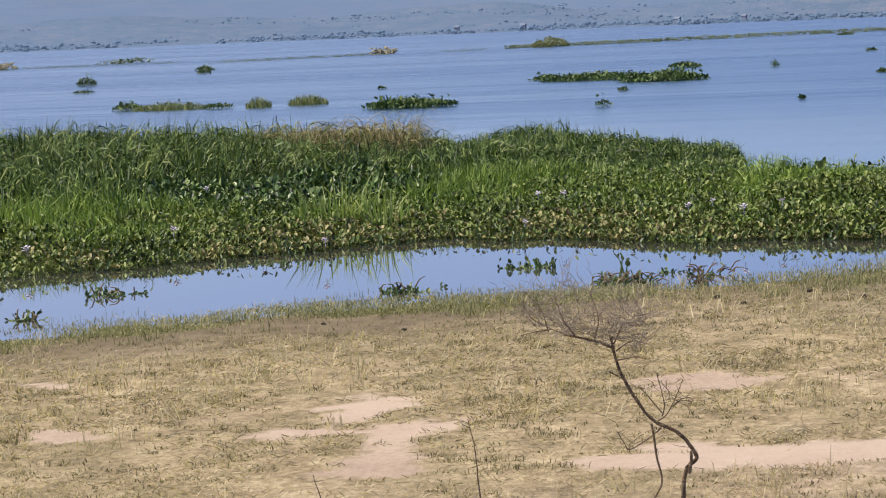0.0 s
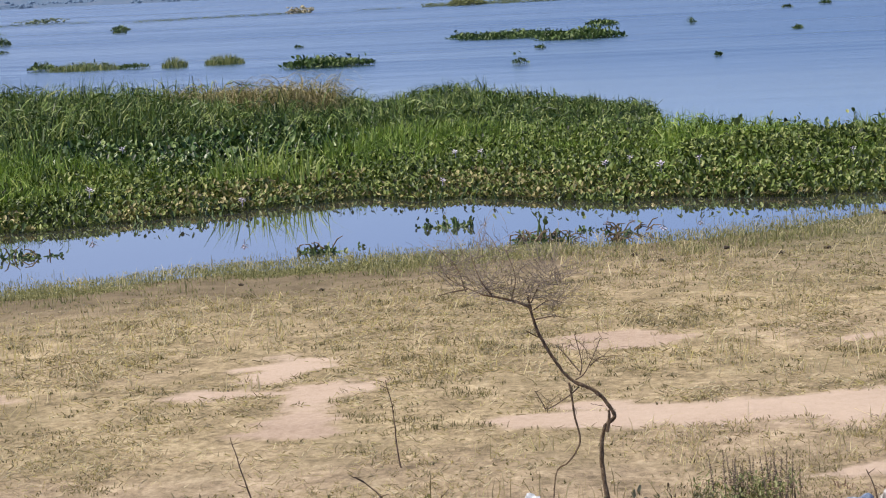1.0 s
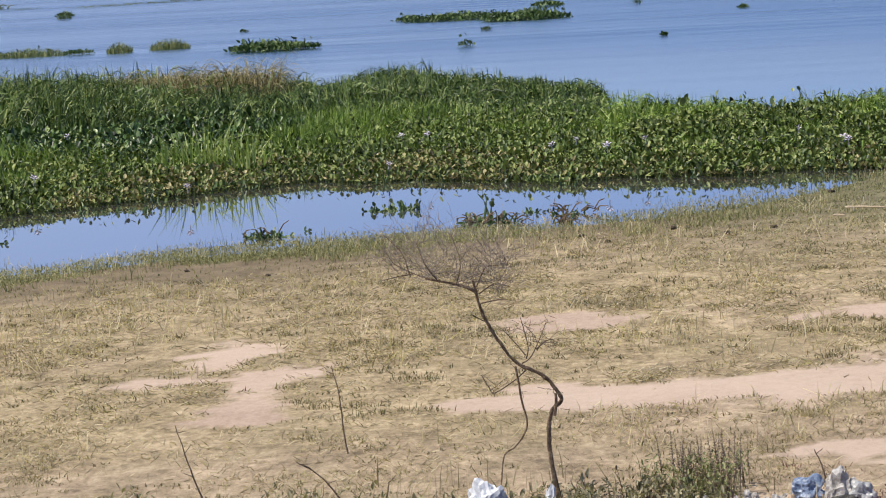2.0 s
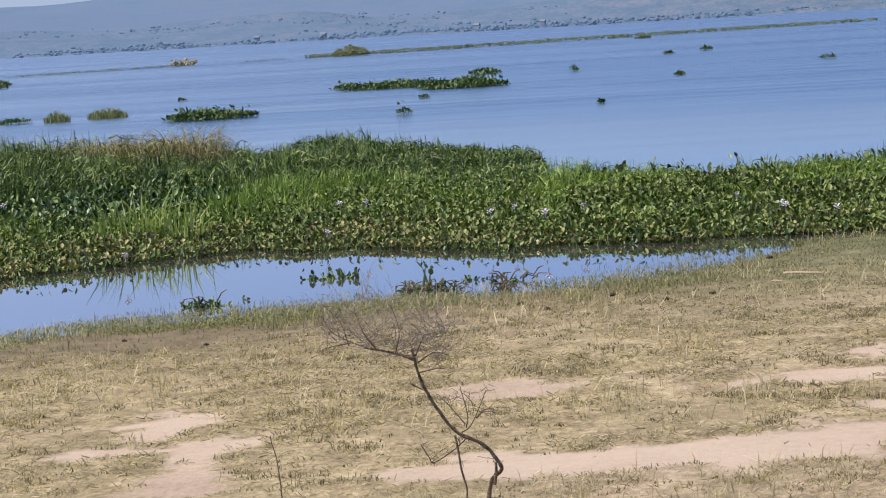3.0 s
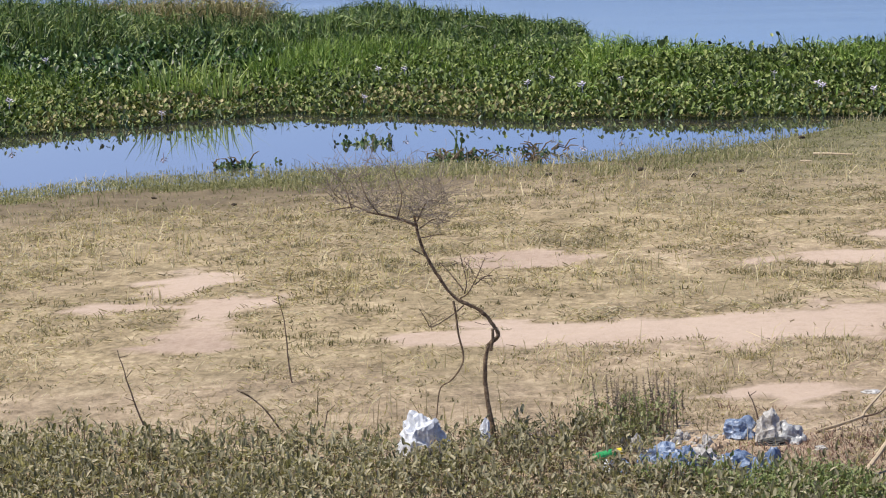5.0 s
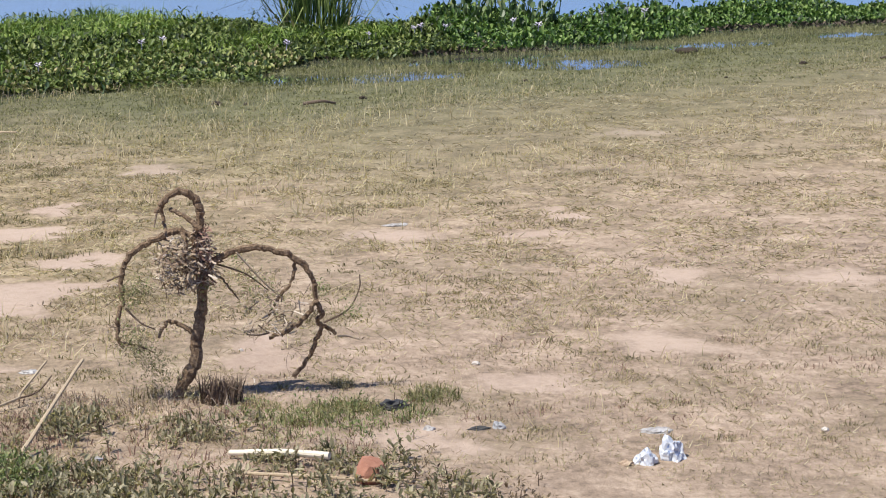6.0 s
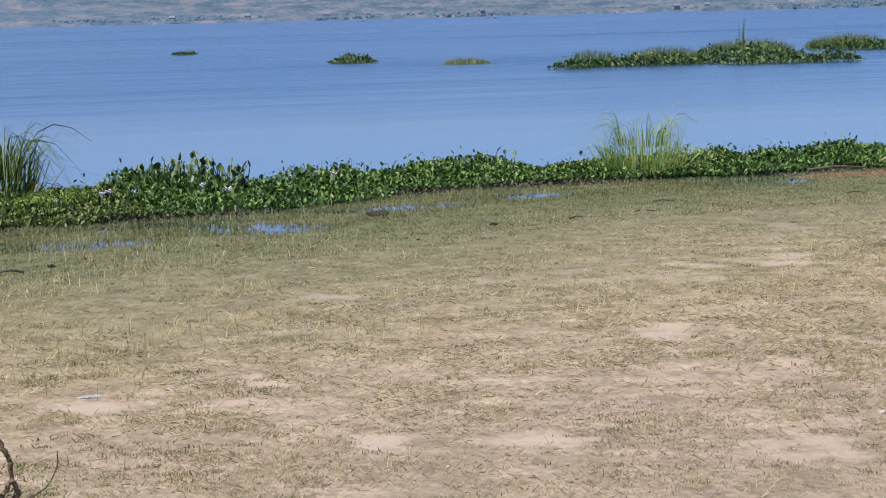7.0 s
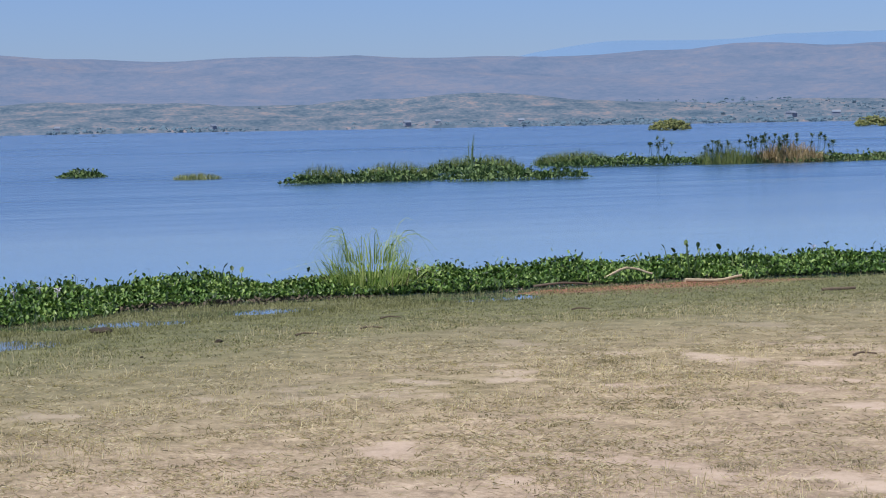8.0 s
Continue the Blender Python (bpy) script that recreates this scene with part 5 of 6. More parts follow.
def papyrus_stand(x, y, count, h, wide, label, n=0, dry_at=0.0):
    root = tagged(new("papyrus_stand"), label, "papyrus")
    root.location = (x, y, 0)
    if n:
        a, r = RNG.uniform(0, 2 * np.pi, n), np.sqrt(RNG.random(n))
        base = np.stack([dry_at + 2.3 * r * np.cos(a), 1.2 * r * np.sin(a), np.zeros(n)], 1)
        dry = new("dry_thicket", blades("dry_thicket", base, RNG.uniform(0.5, 1.5, n) * np.sqrt(1.1 - r * r), RNG.uniform(0.025, 0.055, n), 0.7, PAPYRUS_DRY))
        dry.parent = root
        dry["label"], dry["kind"] = "straw-coloured dead stems", "stuff"
    for k in range(count):
        bm = bmesh.new()
        px, py, hh = rnd.gauss(0, 0.5) * wide, rnd.uniform(-1.0, 1.0), rnd.uniform(h * 0.55, h)
        top = Vector((px + rnd.uniform(-0.3, 0.3), py, hh))
        tube(bm, [(px, py, 0), ((px + top.x) / 2, py, hh * 0.55), top], [0.014, 0.012, 0.008], 4)
        for j in range(30):
            b, e = rnd.uniform(0, 6.28), rnd.uniform(-0.5, 1.3)
            tip = top + rnd.uniform(0.12, 0.25) * Vector((math.cos(b) * math.cos(e), math.sin(b) * math.cos(e), math.sin(e)))
            side = Vector((-math.sin(b), math.cos(b), 0)) * 0.035
            bm.faces.new([bm.verts.new(p) for p in (top, tip - side, tip + side)])
        part("stem", bm, PAPYRUS, root)
    return root


island("floating_island", [(75.6, 120.2, 2.0, 1.5)], "thicket of grey-green papyrus shoots on the floating island", 150, (0.8, 1.35), per=0, reed=REED_DOME)
papyrus_stand(79.0, 119.8, 46, 1.5, 3.0, "tall papyrus with dark feathery heads over straw-coloured stems", 1500, 0.6)
papyrus_stand(75.2, 120.2, 12, 1.2, 1.2, "green papyrus shoots with dark feathery heads")
papyrus_stand(71.6, 120.6, 9, 1.45, 0.9, "few papyrus stalks with dark feathery heads")
tussock("reed_stalks", 58.6, 118.0, 5, (1.4, 2.2), (0.05, 0.07), 0.2, 0.1, PAPYRUS, "few bare dark reed stalks", "reeds")


# far marsh: long low islands before the far shore
def marsh(x0, y0, x1, y1, n, h, label, mat):
    n = int(2.6 * n)
    u = RNG.random(n)
    c = np.stack([x0 + (x1 - x0) * u, y0 + (y1 - y0) * u + RNG.normal(0, 2.0, n), h * RNG.uniform(0.05, 0.5, n)], 1)
    ob = new("marsh_island", clump_mesh("marsh_island", c, RNG.uniform(0.12, 0.34, n) * h, mat, 3, 0.6))
    return tagged(ob, label, "marsh island", kind="stuff")


MARSH = leafy("marsh_plants", [(0.0, (0.05, 0.08, 0.05)), (0.5, (0.105, 0.145, 0.08)), (1.0, (0.19, 0.22, 0.125))], 0.7, 0.0, 0.35, 0.05)
MARSH_GOLD = leafy("golden_reeds", [(0.0, (0.20, 0.175, 0.11)), (1.0, (0.36, 0.32, 0.21))], 0.7, 0.0, 0.2, 0.1)
LOW = "long low green marsh island far out on the lake"
marsh(-67, 259, -54.5, 291, 170, 0.45, LOW, MARSH)
marsh(-97, 276, -78, 282, 130, 0.4, LOW, MARSH)
marsh(-47.5, 288, -43, 293, 40, 0.35, LOW, MARSH)
marsh(-41.5, 298, -24, 313, 260, 0.8, LOW, MARSH)
marsh(-24, 313, 34, 390, 560, 0.9, LOW, MARSH)
marsh(-55.5, 288, -53.5, 291, 26, 1.3, "clump of golden dry reeds on a far marsh island", MARSH_GOLD)
marsh(-98, 276, -96, 277, 22, 1.4, "clump of golden dry reeds on a far marsh island", MARSH_GOLD)
def far_bush(x, y, w, h, n, label):
    """A domed bush of many small clumps."""
    a, r = RNG.uniform(0, 2 * np.pi, n), np.sqrt(RNG.random(n))
    z = h * np.sqrt(np.clip(1 - r * r, 0, 1)) * RNG.uniform(0.2, 0.85, n)
    c = np.stack([x + w * r * np.cos(a), y + w * r * np.sin(a), z], 1)
    return tagged(new("far_bush", clump_mesh("far_bush", c, RNG.uniform(0.05, 0.13, n) * h * 1.6, MARSH_BUSH, 5, 0.8)), label, "bush", "bushes in the far water")


far_bush(-36, 297, 2.3, 1.5, 160, "yellow-green bush on a far marsh island")
far_bush(311, 520, 5.2, 3.2, 320, "rounded yellow-green bush standing in the far water")
far_bush(378, 532, 4.5, 3.2, 260, "rounded green bush standing in the far water")
marsh(-92, 300, -88, 305, 26, 1.2, "grey-green low bush on a far marsh island", MARSH)
for px, py in ((250, 905), (285, 900), (330, 880), (395, 830), (470, 760), (440, 850), (520, 800)):
    marsh(px, py, px + 6, py, 5, 1.1, "small dark clump far out on the lake", MARSH_DARK)


# a few houses along the far shore
def far_house(bearing, distance, w, h, z):
    a = radians(bearing)
    w, h = w * 0.6, h * 0.8
    bm = bmesh.new()
    bmesh.ops.create_cube(bm, size=1, matrix=Matrix.Diagonal((w, w * 0.7, h, 1)))
    root = tagged(new("far_house"), "tiny pale house on the hazy far shore", "house", "houses on the far shore")
    root.matrix_basis = pose(distance * math.sin(a), distance * math.cos(a), z, 0, 0, rnd.uniform(-30, 30))
    body = part("wall", bm, FAR_WALL, root)
    body.location.z = h / 2
    rb = bmesh.new()
    x, y = w * 0.56, w * 0.42
    v = [rb.verts.new(p) for p in ((-x, -y, 0), (x, -y, 0), (x, y, 0), (-x, y, 0), (-x, 0, h * 0.5), (x, 0, h * 0.5))]
    for f in ((0, 1, 5, 4), (2, 3, 4, 5), (0, 4, 3), (1, 2, 5), (3, 2, 1, 0)):
        rb.faces.new([v[i] for i in f])
    roof = part("roof", rb, FAR_ROOF, root, "grey metal roof")
    roof.location.z = h + 0.004
    return root


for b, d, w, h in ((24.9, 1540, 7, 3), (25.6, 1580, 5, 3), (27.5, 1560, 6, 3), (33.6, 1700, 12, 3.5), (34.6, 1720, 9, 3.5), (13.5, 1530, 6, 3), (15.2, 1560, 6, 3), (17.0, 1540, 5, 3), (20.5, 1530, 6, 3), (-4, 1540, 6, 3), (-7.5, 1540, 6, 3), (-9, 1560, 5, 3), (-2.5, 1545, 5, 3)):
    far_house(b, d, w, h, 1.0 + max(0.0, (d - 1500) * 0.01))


# ---- the bare shrub ----
def stem_part(name, line, r0, r1, mat, parent, y, sway, seed, label="", sides=7, wobble=0.0):
    """A stem from x, z pairs that stand near the plane y, swaying a little out of it."""
    n = len(line)
    pts3 = [(x, y + sway * math.sin(2.1 * k / max(n - 1, 1) + seed), z) for k, (x, z) in enumerate(line)]
    sm = smooth_line(pts3, 6, wobble, seed)
    bm = bmesh.new()
    m = len(sm)
    rough_r = random.Random(seed * 13 + m)
    tube(bm, sm, [(r0 + (r1 - r0) * k / (m - 1)) * (1 + (rough_r.uniform(-0.06, 0.06) + 0.3 * noise.noise(Vector((0.45 * k, seed, 0))) if wobble else 0)) for k in range(m)], sides)
    return part(name, bm, mat, parent, label)


def nearest_branch(root, line):
    """The branch of a plant that a twig grows from."""
    p = Vector((line[0][0], 0, line[0][1]))
    limbs = [o for o in root.children if o.name.startswith(("branch", "trunk")) and not o.name.startswith("trunk_")]
    return min(limbs, key=lambda o: min((Vector((v.co.x, 0, v.co.z)) - p).length for v in o.data.vertices))


shrub = tagged(new("bare_shrub"), "thin bare leafless shrub with a crooked brown stem", "shrub")
SHRUB_SIZE = 0.94
shrub.location = (0.12 * (1 - SHRUB_SIZE), 0, EYE * (1 - SHRUB_SIZE))
shrub.scale = (SHRUB_SIZE,) * 3
SY = 10.92
trunk_line = [(-0.79, 0.03), (-0.805, 0.15), (-0.83, 0.32), (-0.83, 0.44), (-0.81, 0.52), (-0.77, 0.56), (-0.79, 0.61), (-0.85, 0.68), (-0.96, 0.74), (-1.04, 0.85), (-1.10, 0.97), (-1.12, 1.06), (-1.13, 1.11)]
stem_part("trunk", trunk_line, 0.0115, 0.0058, BARK, shrub, SY, 0.03, 1, wobble=0.0015)
stem_part("trunk_sliver", [(-0.80, 0.5), (-0.79, 0.56), (-0.79, 0.6)], 0.008, 0.006, BARK, shrub, SY - 0.01, 0.0, 2)
stem_part("branch", [(-1.12, 1.06), (-1.18, 1.09), (-1.25, 1.11), (-1.34, 1.13)], 0.0075, 0.0045, BARK, shrub, SY + 0.02, 0.02, 3)
stem_part("branch", [(-0.96, 0.73), (-0.95, 0.67), (-0.94, 0.58), (-0.92, 0.48), (-0.94, 0.42), (-0.98, 0.37), (-1.03, 0.33), (-1.05, 0.2)], 0.0055, 0.003, BARK, shrub, SY - 0.02, 0.02, 4)
SHRUB_TWIGS = [[(-1.34, 1.13), (-1.40, 1.15), (-1.48, 1.19), (-1.51, 1.23)], [(-1.40, 1.15), (-1.47, 1.14), (-1.53, 1.13)], [(-0.92, 0.70), (-0.97, 0.66), (-1.06, 0.61), (-1.08, 0.64), (-1.11, 0.70)],
               [(-0.93, 0.74), (-0.89, 0.77), (-0.85, 0.84), (-0.81, 0.93)], [(-0.91, 0.76), (-0.90, 0.82), (-0.93, 0.94)], [(-0.91, 0.78), (-0.98, 0.86), (-1.02, 0.89)], [(-1.14, 0.96), (-1.09, 0.92)],
               [(-1.11, 1.05), (-1.04, 1.09), (-0.97, 1.08)], [(-1.12, 1.08), (-1.07, 1.17), (-1.01, 1.18)], [(-1.10, 1.01), (-1.02, 1.03), (-0.98, 1.03)], [(-1.28, 1.12), (-1.33, 1.2), (-1.37, 1.3)],
               [(-1.2, 1.1), (-1.18, 1.2), (-1.22, 1.32)], [(-1.4, 1.15), (-1.44, 1.25), (-1.52, 1.33)], [(-0.87, 0.79), (-0.83, 0.82), (-0.79, 0.83)]]
for k, line in enumerate(SHRUB_TWIGS):
    tw = stem_part("twig", line, 0.0034, 0.0017, TWIG, nearest_branch(shrub, line), SY + rnd.uniform(-0.03, 0.03), 0.05, k, sides=5)


def fine_twigs(starts, count, length, spread_z, parent, seed, mat, radius=0.0013):
    """Many hair-thin forked twigs in one mesh."""
    r = random.Random(seed)
    bm = bmesh.new()
    for k in range(count):
        p = Vector(r.choice(starts)) + Vector((r.uniform(-0.03, 0.03), r.uniform(-0.05, 0.05), r.uniform(-0.02, 0.03)))
        d = Vector((r.uniform(-1, 1), r.uniform(-0.8, 0.8), r.uniform(*spread_z))).normalized()
        line = [p]
        for s in range(4):
            d = (d + Vector((r.uniform(-0.5, 0.5), r.uniform(-0.5, 0.5), r.uniform(-0.35, 0.4)))).normalized()
            line.append(line[-1] + d * length * r.uniform(0.15, 0.4))
            if r.random() < 0.6:
                e = (d + Vector((r.uniform(-1, 1), r.uniform(-1, 1), r.uniform(-0.6, 0.8)))).normalized()
                tube(bm, [line[-1], line[-1] + e * length * r.uniform(0.15, 0.35)], [radius * 0.8, radius * 0.4], 3)
        tube(bm, line, [radius * (1 - 0.15 * s) for s in range(5)], 3)
    ob = part("twig_tangle", bm, mat, parent, "tangle of hair-thin grey twigs")
    ob["kind"] = "stuff"
    return ob


CROWN = [(-1.34, SY, 1.15), (-1.45, SY, 1.18), (-1.5, SY, 1.22), (-1.37, SY, 1.28), (-1.22, SY, 1.2), (-1.3, SY, 1.14), (-1.13, SY, 1.12), (-1.07, SY, 1.16), (-1.0, SY, 1.09), (-1.02, SY, 1.04), (-1.18, SY, 1.1), (-1.22, SY, 1.3), (-1.05, SY, 1.22), (-0.98, SY, 1.16)]
fine_twigs(CROWN, 270, 0.17, (-0.1, 1.0), shrub, 3, TWIG_GREY)
fine_twigs([(-0.85, SY, 0.84), (-0.81, SY, 0.92), (-0.93, SY, 0.93), (-0.9, SY, 0.82), (-1.0, SY, 0.88), (-0.8, SY, 0.83)], 26, 0.10, (-0.4, 0.9), shrub, 5, TWIG)
fine_twigs([(-0.97, SY, 0.66), (-1.06, SY, 0.61), (-0.94, SY, 0.58), (-0.88, SY, 0.62)], 8, 0.10, (-0.8, 0.5), shrub, 6, TWIG)

# thin single sprigs in the grass
def sprig(x, y, line, label, forks=2):
    root = tagged(new("dry_sprig"), label, "twig", "dry sprigs in the grass")
    root.location = (x, y, float(ground_z(x, y)) - 0.01)
    sm = smooth_line([(a, rnd.uniform(-0.02, 0.02), b) for a, b in line], 4, 0.002, 7)
    bm = bmesh.new()
    tube(bm, sm, [0.005 - 0.003 * k / (len(sm) - 1) for k in range(len(sm))], 5)
    part("stem", bm, TWIG, root)
    for k in range(forks):
        q = sm[-2 - 3 * k]
        fb2 = bmesh.new()
        tube(fb2, [q, q + Vector((rnd.choice((-1, 1)) * rnd.uniform(0.02, 0.06), 0, rnd.uniform(0.0, 0.04)))], [0.0025, 0.0015], 4)
        part("side_twig", fb2, TWIG, root)


sprig(-2.3, 10.6, [(0, 0), (-0.05, 0.12), (-0.09, 0.26), (-0.13, 0.38)], "thin dark dry stem standing in the grass", 3)
sprig(-1.86, 11.8, [(0, 0), (-0.02, 0.12), (-0.03, 0.28), (-0.06, 0.44)], "thin dark dry stem standing in the grass", 1)
sprig(-1.7, 10.6, [(0, 0), (-0.05, 0.08), (-0.13, 0.16), (-0.2, 0.2)], "thin dark dry stem leaning over the grass", 3)
sprig(-1.52, 10.6, [(0, 0), (0.01, 0.06), (0.02, 0.1)], "short dark dry stem standing in the grass", 1)
sprig(-3.4, 10.6, [(0, 0), (-0.03, 0.06), (-0.05, 0.1)], "short dark dry stem standing in the grass", 1)
sprig(0.38, 10.7, [(0, 0), (-0.02, 0.08), (-0.05, 0.15)], "short curved dark stem among the weeds", 1)

# ---- the dead tree with its tangle of flood debris ----
tree = tagged(new("dead_tree"), "small dead thorn tree with drooping hooked branches and caught debris", "tree")
TY = 10.6
stem_part("trunk", [(1.47, 0.18), (1.53, 0.30), (1.57, 0.37), (1.58, 0.46), (1.60, 0.55), (1.61, 0.64), (1.61, 0.76), (1.60, 0.85), (1.61, 0.94), (1.62, 1.01), (1.60, 1.07), (1.56, 1.10), (1.51, 1.10), (1.46, 1.06), (1.43, 1.02)], 0.030, 0.012, BARK, tree, TY, 0.05, 0, "", 9, 0.005)
TREE_BRANCHES = [
    ([(1.60, 0.90), (1.52, 0.94), (1.45, 0.92), (1.38, 0.89), (1.32, 0.85), (1.28, 0.79), (1.27, 0.70), (1.27, 0.63), (1.25, 0.55), (1.25, 0.48), (1.27, 0.44)], 0.018, 0.008),
    ([(1.46, 1.06), (1.46, 0.98), (1.47, 0.93)], 0.009, 0.007),
    ([(1.49, 1.03), (1.55, 1.00), (1.61, 0.95)], 0.010, 0.012),
    ([(1.53, 0.94), (1.54, 0.88), (1.53, 0.82)], 0.010, 0.006),
    ([(1.61, 0.78), (1.67, 0.81), (1.72, 0.84), (1.83, 0.86), (1.91, 0.85), (2.00, 0.81), (2.07, 0.74), (2.09, 0.67), (2.09, 0.61), (2.04, 0.54), (1.97, 0.49), (1.89, 0.46)], 0.018, 0.009),
    ([(2.01, 0.79), (1.99, 0.70), (1.93, 0.62), (1.90, 0.55)], 0.010, 0.005),
    ([(2.09, 0.62), (2.12, 0.56), (2.10, 0.53), (2.12, 0.49), (2.10, 0.43), (2.06, 0.34), (2.00, 0.27)], 0.012, 0.010),
    ([(2.12, 0.50), (2.17, 0.47), (2.19, 0.45)], 0.011, 0.008),
    ([(1.57, 0.49), (1.52, 0.52), (1.47, 0.54), (1.44, 0.51), (1.42, 0.48)], 0.012, 0.006),
    ([(1.62, 0.80), (1.66, 0.75), (1.71, 0.71), (1.76, 0.64)], 0.008, 0.003)]
for k, (line, r0, r1) in enumerate(TREE_BRANCHES):
    stem_part("branch", line, r0 * 0.92, r1 * 1.0, BARK, tree, TY + 0.02 * math.sin(k * 1.7), 0.06, k * 0.9, "", 7, 0.005)
for k, line in enumerate(([(2.19, 0.45), (2.24, 0.44), (2.30, 0.42)], [(2.14, 0.50), (2.25, 0.55), (2.30, 0.64), (2.30, 0.71)], [(1.21, 0.74), (1.28, 0.78)], [(1.28, 0.62), (1.34, 0.56), (1.4, 0.53)], [(1.26, 0.48), (1.33, 0.46), (1.4, 0.42)], [(1.75, 0.85), (1.86, 0.72), (1.96, 0.62)], [(1.66, 0.8), (1.8, 0.74), (1.9, 0.66)], [(1.9, 0.47), (1.86, 0.46), (1.8, 0.47)], [(1.43, 1.02), (1.41, 0.97)])):
    stem_part("twig", line, 0.005, 0.0025, PALE_WOOD if k in (0, 5) else TWIG, nearest_branch(tree, line), TY + rnd.uniform(-0.05, 0.02), 0.04, k, "", 5)
stem_part("twig", [(1.89, 0.55), (1.96, 0.58), (2.02, 0.58)], 0.005, 0.004, PALE_WOOD, tree, TY - 0.06, 0.0, 1, "pale peeled twig", 5)
fine_twigs([(2.05, TY, 0.6), (2.0, TY, 0.7), (1.95, TY, 0.62), (2.1, TY, 0.55), (1.85, TY, 0.5), (2.0, TY, 0.4)], 26, 0.10, (-0.8, 0.5), tree, 8, TWIG)
fine_twigs([(1.28, TY, 0.65), (1.26, TY, 0.5), (1.32, TY, 0.5), (1.35, TY, 0.7)], 18, 0.09, (-0.9, 0.4), tree, 9, TWIG)

def tangle(name, centre, radius, count, length, mat, parent, label, width=0.004):
    """Loose bits of straw and stalk caught together."""
    bm = bmesh.new()
    r = random.Random(count)
    for k in range(count):
        v = Vector((r.gauss(0, 1), r.gauss(0, 1), r.gauss(0, 1))).normalized() * r.random() ** 0.45
        p = Vector(centre) + Vector((v.x * radius[0], v.y * radius[1], v.z * radius[2]))
        d = Vector((r.uniform(-1, 1), r.uniform(-1, 1), r.uniform(-1, 0.4))).normalized() * r.uniform(0.4, 1) * length
        s = d.orthogonal().normalized() * width * r.uniform(0.4, 1.2)
        bm.faces.new([bm.verts.new(q) for q in (p - s, p + s, p + d + s, p + d - s)])
    return part(name, bm, mat, parent, label)


tangle("debris", (1.53, TY - 0.03, 0.81), (0.15, 0.08, 0.13), 620, 0.055, DEBRIS, tree, "ragged clump of grey straw and plastic shreds")
tangle("debris", (1.62, TY - 0.02, 0.84), (0.05, 0.05, 0.14), 260, 0.05, DEBRIS_RED, tree, "reddish straw wrapped round the stem")
tangle("debris", (1.92, TY - 0.02, 0.56), (0.12, 0.08, 0.10), 70, 0.07, DEBRIS, tree, "thin hanging straw")

def leaflets(name, spots, count, parent, mat, size=(0.008, 0.017)):
    """Sprays of tiny leaflets around a few spots."""
    at = []
    for x, y, z, r in spots:
        at.append(np.array([x, y, z]) + RNG.normal(0, r, (count, 3)))
    at = np.concatenate(at)
    ob = new(name, leaves(name, at, RNG.uniform(*size, len(at)), mat, (-0.6, 1.2), False, plump=(0.25, 0.5)))
    ob.parent = parent
    return ob


leaflets("foliage", [(1.30, TY - 0.02, 0.68, 0.03), (1.36, TY - 0.02, 0.72, 0.03), (1.31, TY, 0.5, 0.035), (1.35, TY, 0.42, 0.05), (1.62, TY - 0.05, 0.71, 0.03), (1.74, TY, 0.8, 0.03), (2.13, TY, 0.66, 0.02), (1.9, TY, 0.64, 0.05), (1.82, TY, 0.7, 0.05), (2.26, TY, 0.56, 0.03)], 110, tree, HERB_GREEN)["label"] = "sparse tiny green leaflets"
leaflets("foliage", [(1.34, TY - 0.02, 0.41, 0.045), (1.39, TY - 0.02, 0.36, 0.045), (1.31, TY - 0.02, 0.47, 0.03), (1.33, TY - 0.03, 0.70, 0.03), (1.42, TY - 0.03, 0.33, 0.04)], 330, tree, HERB)["label"] = "hanging sprays of dusty green leaflets"


# a dry heap of stalks at the foot of the tree
def heap(name, x, y, n, h, r, mat, label, lean=0.8, w=(0.004, 0.009), category="dry plants"):
    a, q = RNG.uniform(0, 2 * np.pi, n), r * np.sqrt(RNG.random(n))
    px, py = x + q * np.cos(a), y + q * np.sin(a)
    if category == "grass":
        patchy_here = lattice(px, py, 0.13, 114) + 0.5 * lattice(px, py, 0.4, 115) > 0.72
        px, py = px[patchy_here], py[patchy_here]
        n = len(px)
    ob = new(name, blades(name, np.stack([px, py, ground_z(px, py) - 0.005], 1), RNG.uniform(*h, n), RNG.uniform(*w, n), lean, mat))
    return tagged(ob, label, category, kind="stuff")


heap("dry_stalk_heap", 1.66, 10.45, 420, (0.03, 0.15), 0.09, TWIG, "dark heap of dead stalks at the foot of the tree", 0.6)


